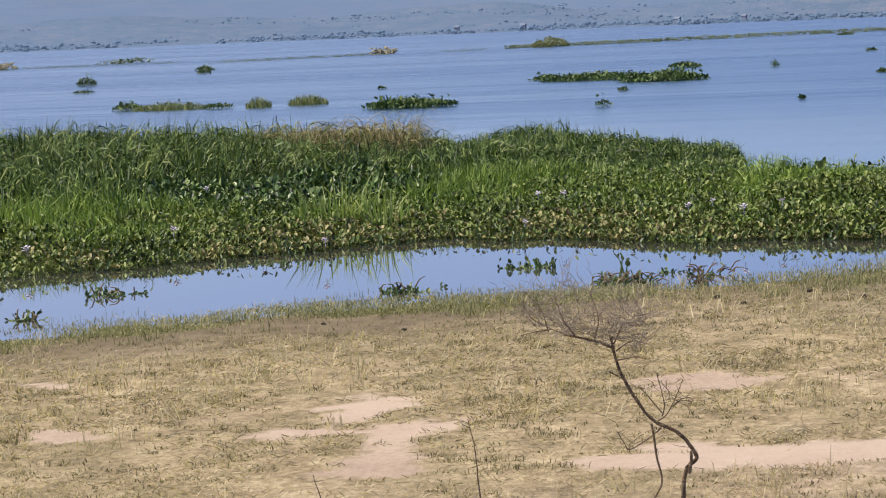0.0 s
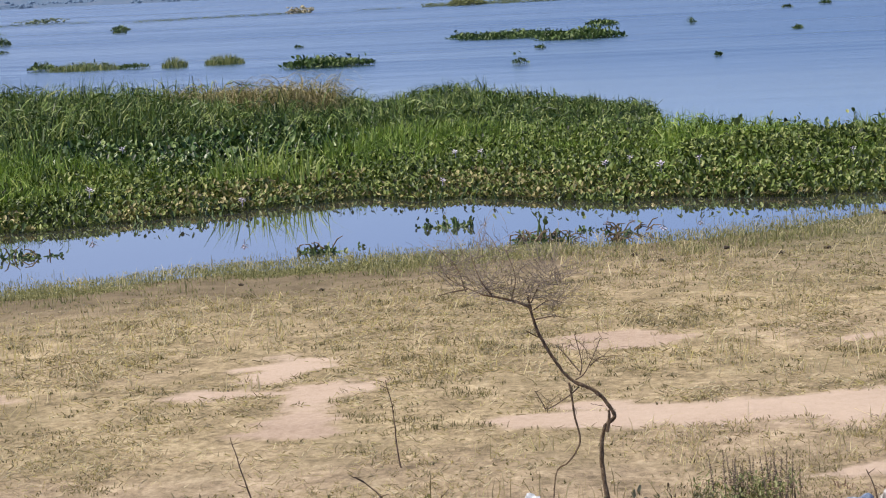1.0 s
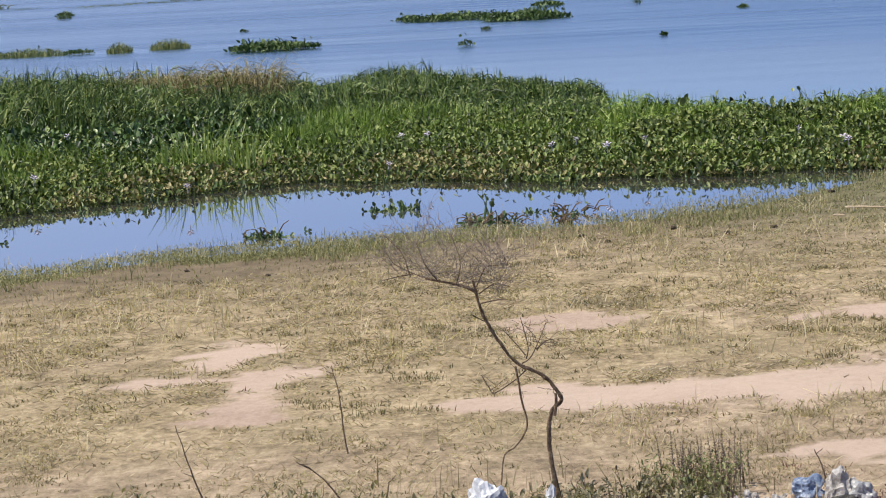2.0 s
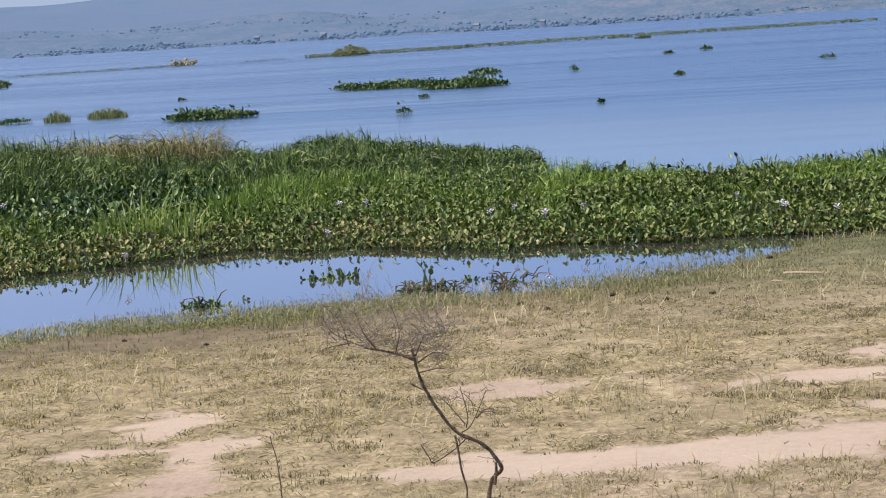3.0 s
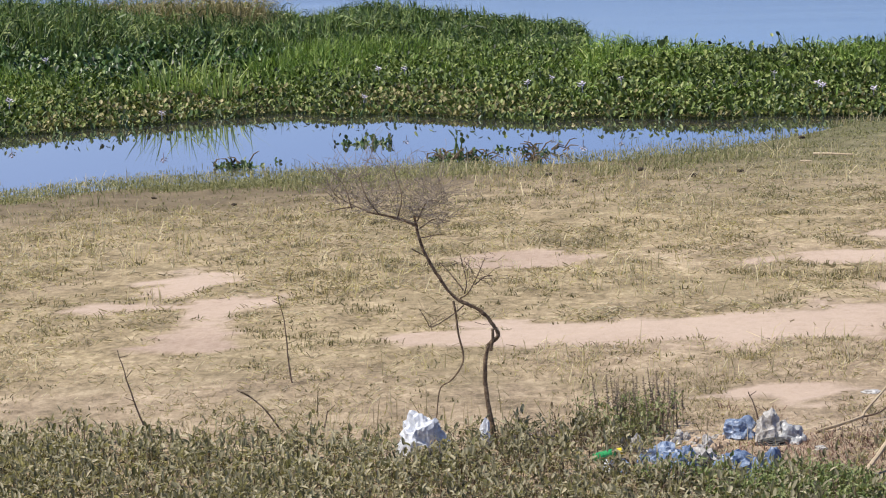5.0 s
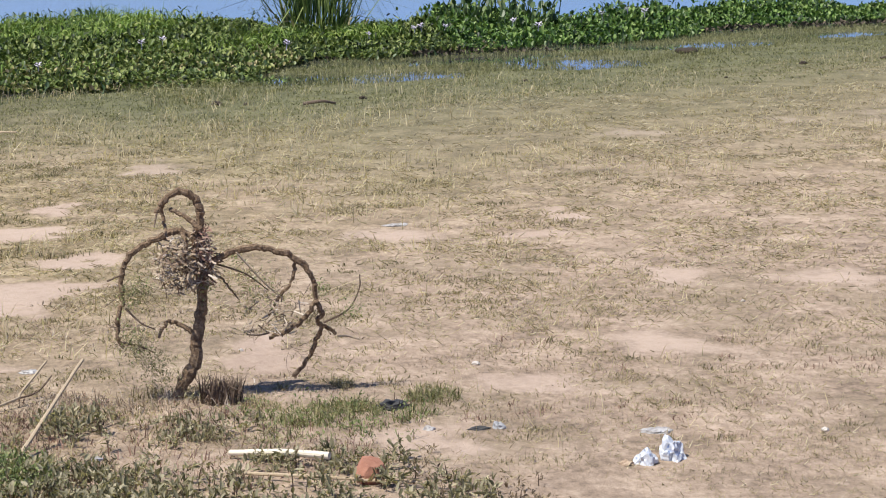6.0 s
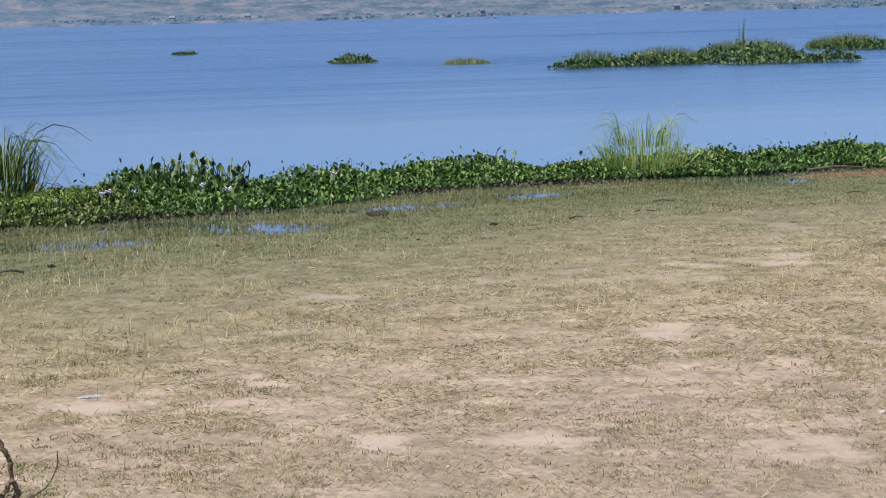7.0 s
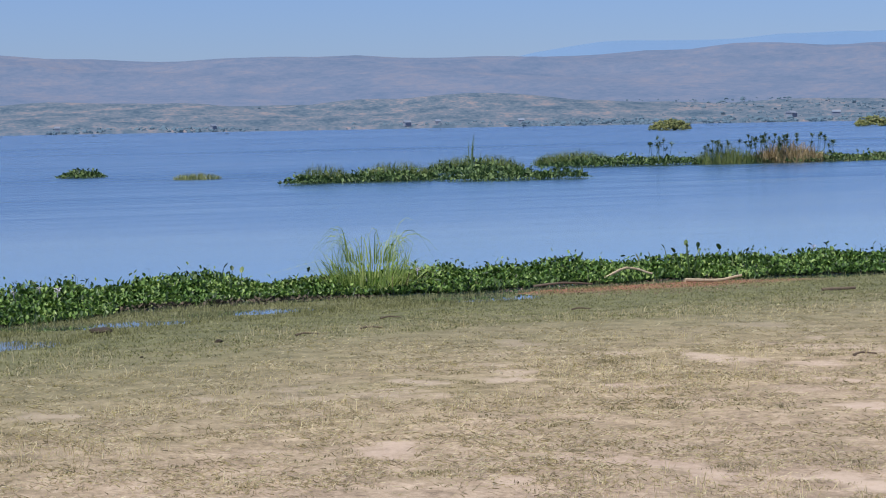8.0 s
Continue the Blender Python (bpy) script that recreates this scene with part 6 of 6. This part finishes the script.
# ---- weeds before the bank ----
def weeds(name, n, x0, x1, y0, y1, h, leaf, mat, label, thick=None, per=16):
    x, y = RNG.uniform(x0, x1, n), RNG.uniform(y0, y1, n)
    ok = (weed_cover(x, y) if thick is None else thick(x, y)) > RNG.random(n)
    x, y = x[ok], y[ok]
    m = len(x)
    g = ground_z(x, y)
    hh = RNG.uniform(*h, m) * np.interp(x, [0.8, 1.3], [1.0, 0.62])
    lean_a, lean_r = RNG.uniform(0, 2 * np.pi, m), RNG.uniform(0, 0.4, m) * hh
    u = RNG.random((m, per)) ** 0.7
    ax = x[:, None] + lean_r[:, None] * u * np.cos(lean_a)[:, None] + RNG.normal(0, 0.018, (m, per))
    ay = y[:, None] + lean_r[:, None] * u * np.sin(lean_a)[:, None] + RNG.normal(0, 0.018, (m, per))
    az = g[:, None] + hh[:, None] * u
    at = np.stack([ax, ay, az], -1).reshape(-1, 3)
    root = tagged(new(name, leaves(name, at, RNG.uniform(*leaf, len(at)), mat, (-0.1, 1.45), False, plump=(0.28, 0.55))), label, "weeds", kind="stuff")
    stems = new("stems", blades("stems", np.stack([x, y, g], 1), hh, np.full(m, 0.005), 0.3, TWIG, lean_a))
    stems.parent = root
    return root


weeds("sheltering_herbs", 260, -0.1, 0.75, 9.25, 9.55, (0.05, 0.12), (0.012, 0.028), HERB_GREEN, "green herbs half hiding the blue plastic", lambda x, y: 0.9 * (lattice(x, y, 0.16, 112) > 0.5), 14)
herbs = weeds("grey_herbs", 8000, -4.0, 2.4, 8.2, 11.4, (0.03, 0.13), (0.018, 0.042), HERB, "dense dusty grey-green herbs with small leaves", None, 13)
weeds("brown_herbs", 1500, -1.0, 2.6, 8.0, 11.2, (0.03, 0.13), (0.010, 0.024), DEAD_LEAF, "withered brown herbs and stalks between the weeds")
weeds("green_herbs", 600, 0.15, 1.05, 8.6, 9.5, (0.04, 0.11), (0.014, 0.03), HERB_GREEN, "fresh light green leafy herbs", lambda x, y: np.clip(1.3 - ((x - 0.5) / 0.36) ** 2 - ((y - 9.15) / 0.4) ** 2, 0, 1))
weeds("tall_herbs", 600, -1.0, 0.3, 9.9, 11.2, (0.06, 0.17), (0.012, 0.028), HERB_DARK, "taller dark green herbs with upright stems", lambda x, y: np.clip(1.4 - ((x + 0.17) / 0.21) ** 2 - ((y - 10.5) / 0.33) ** 2, 0, 1), 22)
weeds("grass_by_tree", 700, 1.5, 3.0, 9.4, 10.7, (0.02, 0.07), (0.010, 0.02), HERB_GREEN, "green grass and herbs in the shade of the tree", lambda x, y: 0.75 * np.clip(1.3 - ((x - 2.05) / 0.45) ** 2 - ((y - 10.0) / 0.5) ** 2, 0, 1), 8)
weeds("trampled_herbs", 600, 0.7, 1.75, 9.0, 10.5, (0.02, 0.08), (0.014, 0.03), HERB, "patchy dusty herbs round the dead tree", lambda x, y: 0.7 * (lattice(x, y, 0.25, 93) > 0.62), 14)
for sx, sy, sr in ((2.05, 10.4, 0.34), (2.3, 10.45, 0.34), (1.95, 10.62, 0.14), (2.15, 10.62, 0.15), (2.36, 10.62, 0.15)):
    heap("shaded_grass", sx, sy, int(8500 * sr * sr) + 350, (0.012, 0.055), sr, TUFT, "dull olive grass in the shade beside the dead tree", 1.7, (0.003, 0.006), "grass")
for sx, sy, sr in ((1.9, 10.05, 0.2), (2.15, 10.2, 0.17), (2.05, 9.8, 0.2), (1.75, 9.75, 0.2), (2.35, 9.95, 0.15), (2.55, 10.3, 0.12)):
    heap("green_grass_tufts", sx, sy, 330, (0.02, 0.08), sr, WET_GRASS, "soft green grass by the dead tree", 1.8, (0.003, 0.006), "grass")


heap("dry_weed_stalks", -1.0, 9.6, 800, (0.05, 0.17), 1.5, STRAW, "dry straw stalks standing among the herbs", 0.6, (0.003, 0.006))
heap("dry_weed_stalks", 1.2, 9.6, 900, (0.015, 0.07), 0.9, DEBRIS_RED, "reddish-brown dead stalks on the trampled soil", 0.9, (0.003, 0.006))
heap("dead_litter", 0.62, 10.05, 900, (0.01, 0.045), 0.42, DEBRIS_RED, "dark reddish-brown dead litter round the rubbish", 1.6, (0.004, 0.008))
heap("dead_litter", 0.95, 10.45, 600, (0.01, 0.045), 0.35, TWIG, "dark dead litter of stalks behind the rubbish", 1.6, (0.003, 0.007))
heap("dry_weed_stalks", 1.25, 10.4, 420, (0.02, 0.08), 0.45, DEBRIS, "grey-brown dead stalks round the tree's foot", 0.8, (0.003, 0.006))


def seed_spikes(x, y, n, label):
    """Upright seed spikes set with rings of small beads."""
    root = tagged(new("seed_spikes"), label, "weeds", "seed spikes")
    root.location = (x, y, float(ground_z(x, y)))
    for k in range(n):
        bm = bmesh.new()
        px, py, h = rnd.gauss(0, 0.08), rnd.gauss(0, 0.10), rnd.uniform(0.16, 0.27)
        top = Vector((px + rnd.uniform(-0.03, 0.03), py, h))
        foot = Vector((px, py, 0))
        tube(bm, [foot, (foot + top) / 2, top], [0.003, 0.0025, 0.0015], 4)
        for j in range(12):
            c = foot.lerp(top, 0.42 + 0.58 * j / 12) + Vector((rnd.uniform(-0.004, 0.004), 0, 0))
            bmesh.ops.create_icosphere(bm, subdivisions=1, radius=rnd.uniform(0.6, 1.1) * (0.0105 - 0.0005 * j), matrix=Matrix.Translation(c) @ Matrix.Diagonal((1, 1, 0.7, 1)))
        part("spike", bm, SPIKE, root)


seed_spikes(-0.26, 10.55, 16, "upright greyish seed spikes over the tall herbs")
seed_spikes(-0.06, 10.6, 12, "upright greyish seed spikes over the tall herbs")


# ---- rubbish and wood ----
def crumple(seed, sx, sy, sz, cuts=3):
    """A crushed bag: flat facets between sharp creases, flat underneath."""
    bm = bmesh.new()
    bmesh.ops.create_icosphere(bm, subdivisions=cuts, radius=1)
    off = Vector((seed * 7.3, seed * 1.7, seed * 3.1))
    r = random.Random(seed)
    for v in bm.verts:
        d = v.co.normalized()
        k = 0.72 + 0.42 * noise.noise(d * 1.4 + off) + 0.26 * (0.5 - 2 * abs(noise.noise(d * 1.9 + off))) + 0.05 * (0.5 - 2 * abs(noise.noise(d * 4.5 + off))) + r.uniform(-0.012, 0.012)
        k = max(k, 0.35) + 0.12
        v.co = Vector((d.x * sx * k, d.y * sy * k, max(d.z * sz * k, -0.12 * sz)))
    return bm


def bag(name, x, y, sx, sy, sz, mat, label, seed, turn=0, group="rubbish in the weeds", category="plastic bag", lift=0.0):
    bm = crumple(seed, sx, sy, sz, 4 if sx > 0.05 else 3)
    me = bpy.data.meshes.new(name)
    bm.to_mesh(me)
    bm.free()
    me.materials.append(mat)
    ob = tagged(new(name, me), label, category, group)
    ob.matrix_basis = pose(x, y, float(ground_z(x, y)) + 0.1 * sz + lift, 0, 0, turn)
    return ob


bag("plastic_bag", 0.29, 10.42, 0.085, 0.08, 0.085, PLASTIC_BLUE, "crumpled pale blue plastic bag on the bare soil", 1, 10)
bag("plastic_bag", 0.42, 10.34, 0.075, 0.08, 0.13, PLASTIC_WHITE, "crumpled white plastic bag on the bare soil", 2, 30)
bag("plastic_bag", 0.50, 10.31, 0.065, 0.07, 0.07, PLASTIC_GREY, "crumpled grey plastic bag on the bare soil", 3, 80)
# the shadowed gap under the white bag, added as a black lump
bag("plastic_bag", 0.43, 10.27, 0.09, 0.04, 0.025, PLASTIC_BLACK, "black lump in place of the shadowed gap under the white bag", 21, 5)
bag("plastic_bag", 0.05, 9.56, 0.10, 0.11, 0.12, PLASTIC_DEEP, "crumpled blue plastic bag among the weeds", 4, 20)
bag("plastic_bag", 0.26, 9.68, 0.10, 0.09, 0.08, PLASTIC_DEEP, "flattened blue plastic sheet among the weeds", 5, -10)
bag("plastic_bag", 0.39, 9.62, 0.075, 0.08, 0.11, PLASTIC_DEEP, "crumpled blue plastic bag under green herbs", 14, -40)
bag("plastic_bag", -0.02, 9.93, 0.07, 0.08, 0.08, PLASTIC_BLUE, "crumpled pale blue plastic bag among the weeds", 6, 50)
bag("plastic_bag", 0.11, 9.90, 0.11, 0.08, 0.06, PLASTIC_WHITE, "dirty white plastic sheet beside the blue bags", 7, 15)
# black lump added for the dark, shaded gap between the blue bags
bag("plastic_bag", 0.15, 9.72, 0.05, 0.05, 0.07, PLASTIC_BLACK, "black lump in place of the dark gap between the blue bags", 8, 15)
bag("plastic_bag", -0.17, 9.72, 0.03, 0.03, 0.05, PLASTIC_DEEP, "small blue plastic scrap by the green bottle", 22, 15)
bag("plastic_bag", -0.10, 9.76, 0.03, 0.03, 0.06, PLASTIC_DEEP, "small blue plastic scrap by the green bottle", 23, 75)
bag("plastic_bag", -0.24, 9.74, 0.035, 0.03, 0.05, PLASTIC_CLEAR, "small clear plastic scrap by the green bottle", 24, 35)
bag("plastic_bag", -0.18, 10.2, 0.03, 0.03, 0.06, PLASTIC_BLACK, "small black plastic scrap in the herbs", 25, 0)
bag("plastic_bag", -0.14, 10.15, 0.03, 0.03, 0.07, PLASTIC_WHITE, "small white plastic scrap in the herbs", 26, 0)
bag("plastic_bag", -1.03, 10.12, 0.11, 0.10, 0.18, PLASTIC_CLEAR, "crumpled clear plastic bag shining in the weeds", 9, 0)
bag("plastic_bag", -0.77, 10.2, 0.03, 0.03, 0.11, PLASTIC_CLEAR, "small clear plastic wrap against the shrub's stem", 10, 0)
bag("plastic_wrapper", 3.07, 8.90, 0.045, 0.045, 0.055, PLASTIC_PALE, "crumpled white and blue wrapper on bare earth", 11, 20, "rubbish on the bank", "wrapper")
bag("plastic_wrapper", 3.19, 8.96, 0.075, 0.06, 0.08, PLASTIC_PALE, "crumpled white and blue wrapper on bare earth", 12, 70, "rubbish on the bank", "wrapper")
bag("plastic_wrapper", 2.99, 8.90, 0.025, 0.03, 0.02, CARD, "small brown cardboard scrap on bare earth", 13, 10, "rubbish on the bank", "scrap")
bag("plastic_wrapper", 3.27, 9.42, 0.075, 0.06, 0.010, PLASTIC_WHITE, "flat white plastic scrap lying on bare earth", 15, 0, "rubbish on the bank", "scrap")
bag("plastic_wrapper", 2.68, 9.66, 0.03, 0.03, 0.028, PLASTIC_GREY, "small grey plastic bottle end in the grass", 16, 0, "rubbish on the bank", "scrap")
bag("plastic_wrapper", 2.60, 9.66, 0.05, 0.03, 0.012, PLASTIC_BLACK, "flat dark strip of plastic in the grass", 17, 0, "rubbish on the bank", "scrap")
bag("plastic_wrapper", 2.34, 10.15, 0.08, 0.06, 0.035, PLASTIC_BLACK, "dark crumpled rag in the grass", 18, 40, "rubbish on the bank", "rag")
bag("plastic_wrapper", 3.50, 15.85, 0.09, 0.06, 0.012, PLASTIC_WHITE, "flat pale chip lying on a bare patch", 19, 5, "rubbish on the bank", "scrap")
bag("plastic_wrapper", 0.90, 11.4, 0.05, 0.04, 0.015, PLASTIC_WHITE, "torn white paper scrap on bare earth", 20, 5, "rubbish on the bank", "scrap")
for k in range(26):
    x, y = rnd.gauss(0.12, 0.07), rnd.gauss(10.22, 0.13)
    bag("paper_scrap", x, y, rnd.uniform(0.015, 0.04), rnd.uniform(0.012, 0.03), rnd.uniform(0.015, 0.045), rnd.choice((PLASTIC_WHITE, CARD, PLASTIC_WHITE)), "small torn white paper scrap on the soil", 30 + k, rnd.uniform(0, 180), "torn paper scraps", "scrap")
for x, y in ((0.62, 10.15), (-0.1, 10.1), (0.95, 9.05), (0.78, 8.95), (1.05, 9.5), (-0.62, 10.45), (2.4, 9.7)):
    bag("paper_scrap", x, y, 0.03, 0.025, 0.015, PLASTIC_WHITE, "small torn white paper scrap among the weeds", 70 + int(10 * x), 20, "torn paper scraps", "scrap")


def lathe(profile, sides=14):
    bm = bmesh.new()
    rings = [[bm.verts.new((x, r * math.cos(2 * math.pi * k / sides), r * math.sin(2 * math.pi * k / sides))) for k in range(sides)] for x, r in profile]
    for a, b in zip(rings, rings[1:]):
        for k in range(sides):
            bm.faces.new((a[k], b[k], b[(k + 1) % sides], a[(k + 1) % sides]))
    bm.faces.new(rings[0])
    bm.faces.new(rings[-1][::-1])
    return bm


bottle = tagged(new("plastic_bottle"), "green plastic bottle with a yellow cap lying in the weeds", "bottle")
bottle.matrix_basis = pose(-0.30, 9.86, float(ground_z(-0.30, 9.86)) + 0.03, 0, -10, 24) @ Matrix.Scale(0.6, 4)
part("body", lathe([(0, 0.028), (0.006, 0.034), (0.06, 0.034), (0.065, 0.031), (0.11, 0.034), (0.14, 0.03), (0.165, 0.014)]), PLASTIC_GREEN, bottle)
cap = part("cap", lathe([(0.166, 0.022), (0.172, 0.024), (0.2, 0.024), (0.206, 0.02)]), PLASTIC_YELLOW, bottle, "yellow screw cap")

def stick(name, points, r0, r1, mat, label, category="stick", group="", sides=7):
    root_at = Vector(points[0])
    bm = bmesh.new()
    sm = smooth_line([Vector(p) - root_at for p in points], 4, r0 * 0.12, int(100 * abs(root_at.x)))
    tube(bm, sm, [r0 + (r1 - r0) * k / (len(sm) - 1) for k in range(len(sm))], sides)
    me = bpy.data.meshes.new(name)
    bm.to_mesh(me)
    bm.free()
    me.materials.append(mat)
    ob = tagged(new(name, me), label, category, group)
    ob.location = root_at
    return ob


def gz(x, y, up=0.0):
    return (x, y, float(ground_z(x, y)) + up)


stick("wooden_stake", [gz(0.745, 9.56, 0.0), (0.90, 9.86, 0.36), (1.06, 10.15, 0.50)], 0.010, 0.007, PALE_WOOD, "pale peeled wooden stick leaning up from the soil")
stick("dead_branch", [gz(0.61, 10.49, 0.005), (0.80, 10.63, 0.25), (0.83, 10.68, 0.27), (0.95, 10.83, 0.37)], 0.008, 0.005, PALE_WOOD, "grey-brown dead branch lying in the weeds")
stick("dead_branch", [gz(0.78, 10.75, 0.01), (0.90, 10.8, 0.24), (0.97, 10.85, 0.30)], 0.005, 0.003, TWIG, "thin dark twig in the weeds")
stick("pale_pole", [gz(1.55, 9.36, 0.025), gz(1.72, 9.22, 0.045), gz(1.89, 9.09, 0.05)], 0.011, 0.0145, WHITE_WOOD, "short thick white-peeled pole lying in the grass", "pole", sides=10)
stick("bark_strip", [gz(1.50, 9.06, 0.02), gz(1.80, 8.85, 0.03), gz(1.95, 8.78, 0.025)], 0.007, 0.006, PALE_WOOD, "thin pale split stick lying in the grass")
stick("bark_strip", [gz(1.95, 8.80, 0.02), gz(2.16, 8.70, 0.02)], 0.007, 0.006, PALE_WOOD, "thin pale split stick lying in the grass")
stick("driftwood_stick", [gz(1.09, 23.5, 0.03), gz(1.25, 23.4, 0.035), gz(1.44, 23.27, 0.03)], 0.013, 0.008, PALE_WOOD, "pale driftwood stick lying near the water")
stick("driftwood_stick", [gz(0.95, 22.9, 0.02), gz(1.05, 22.85, 0.02)], 0.010, 0.008, PALE_WOOD, "short pale stick lying near the water")
stick("driftwood_stick", [gz(4.35, 24.8, 0.03), gz(4.52, 24.75, 0.05), gz(4.68, 24.8, 0.02)], 0.018, 0.012, DEAD_WOOD, "grey stump of driftwood near the water")
stick("dead_reed_stem", [(19.4, 34.15, 0.05), (19.9, 34.2, 0.22), (20.3, 34.1, 0.12)], 0.025, 0.015, PALE_WOOD, "pale dead reed stem arched over the red bank", "reed stem", "dead reed stems")
stick("dead_reed_stem", [(20.35, 33.2, 0.06), (20.9, 33.15, 0.04), (21.3, 33.1, 0.1)], 0.028, 0.018, PALE_WOOD, "pale dead reed stem lying before the red bank", "reed stem", "dead reed stems")
stick("dead_reed_stem", [(17.9, 33.5, 0.06), (18.4, 33.45, 0.09), (18.9, 33.5, 0.05)], 0.02, 0.012, DEAD_WOOD, "brown dead reed stem lying before the red bank", "reed stem", "dead reed stems")
stick("driftwood_stick", [gz(20.8, 30.2, 0.02), gz(21.3, 30.1, 0.03)], 0.025, 0.02, DEAD_WOOD, "dark driftwood stick on the wet grass")
for k, (x, y) in enumerate(((11.6, 27.5), (8.0, 12.4), (16.2, 29.2), (13.5, 29.3), (18.5, 24.8), (12.6, 27.9), (14.9, 21.0))):
    stick("twig_on_ground", [gz(x, y, 0.015), gz(x + 0.12, y + 0.03, 0.03), gz(x + 0.3, y + 0.02, 0.012)], 0.014, 0.007, DEAD_WOOD, "dark dry twig lying on the grass", "twig", "twigs on the ground", 5)


def lump(name, x, y, r, mat, label, category, group, seed, flat=0.6, sink=0.2, rough=0.5):
    bm = bmesh.new()
    bmesh.ops.create_icosphere(bm, subdivisions=2, radius=r)
    for v in bm.verts:
        v.co *= 1 + rough * noise.noise(v.co * (1.6 / r) + Vector((seed, 0, 0)))
        v.co.z *= flat
    me = bpy.data.meshes.new(name)
    bm.to_mesh(me)
    bm.free()
    me.materials.append(mat)
    ob = tagged(new(name, me), label, category, group)
    ob.location = (x, y, float(ground_z(x, y)) + r * flat * (1 - sink) * 0.7)
    return ob


for k, (x, y, r) in enumerate(((-1.3, 22.25, 0.05), (-1.04, 21.7, 0.035), (-0.49, 22.6, 0.05), (-0.01, 21.9, 0.045), (-3.79, 20.3, 0.03), (3.57, 25.5, 0.07), (3.84, 25.3, 0.04), (5.06, 25.35, 0.05), (10.57, 27.3, 0.06), (1.05, 25.5, 0.05), (0.4, 22.2, 0.04), (7.1, 26.6, 0.04), (9.2, 26.0, 0.03), (-4.6, 20.9, 0.03))):
    lump("dung_lump", x, y, 0.72 * r, DUNG, "dark dry dung lump on the grass", "dung", "dung on the bank", k)
lump("brick_piece", 2.0, 8.84, 0.06, BRICK_MAT, "worn red-brown brick lump in the grass", "stone", "", 40, 1.05, 0.2, 0.18)
lump("dark_log_end", 9.99, 29.85, 0.14, DUNG, "dark wet log end lying in the mud", "log", "", 41, 0.35)
for k, (x, y) in enumerate(((4.6, 12.2), (5.3, 9.6), (2.9, 11.0), (6.7, 14.2), (3.9, 9.2), (7.4, 12.7), (1.9, 11.6))):
    lump("pebble", x, y, 0.012 + 0.004 * (k % 3), PEBBLE, "small pale pebble on the bare earth", "pebble", "pebbles on the bank", 50 + k)

# mound of dying plants where the mat meets the bank
def mound(x, y, w, d, h, n, mat, label):
    a, r = RNG.uniform(0, 2 * np.pi, n), np.sqrt(RNG.random(n))
    z = h * np.clip(1 - r * r, 0, 1) * RNG.uniform(0.3, 1, n)
    ob = new("plant_mound", leaves("plant_mound", np.stack([x + w * r * np.cos(a), y + d * r * np.sin(a), z], 1), RNG.uniform(0.04, 0.085, n), mat, (0.0, 1.0), False))
    return tagged(ob, label, "dead plants", kind="stuff")


heap("matted_grass", 3.4, 28.2, 2600, (0.03, 0.12), 0.95, WET_GREEN, "low olive heap of matted grass where the mat meets the bank", 2.2, (0.008, 0.016), "grass")
mound(3.0, 28.4, 1.6, 0.6, 0.18, 1500, HYACINTH, "low heap of yellowing hyacinth where the mat meets the bank")
# near-black leaves stand in for the shadow at the mat's foot
mound(6.5, 31.2, 2.2, 0.3, 0.06, 500, SHADE_LEAF, "leaves coloured as the shadow along the foot of the mat")
mound(12.6, 33.6, 3.0, 0.3, 0.07, 600, SHADE_LEAF, "leaves coloured as the shadow along the foot of the mat")
heap("red_bank_litter", 19.5, 33.4, 1500, (0.01, 0.04), 2.2, DEBRIS_RED, "brown plant litter on the red bank", 2.5, (0.01, 0.025), "dead plants")
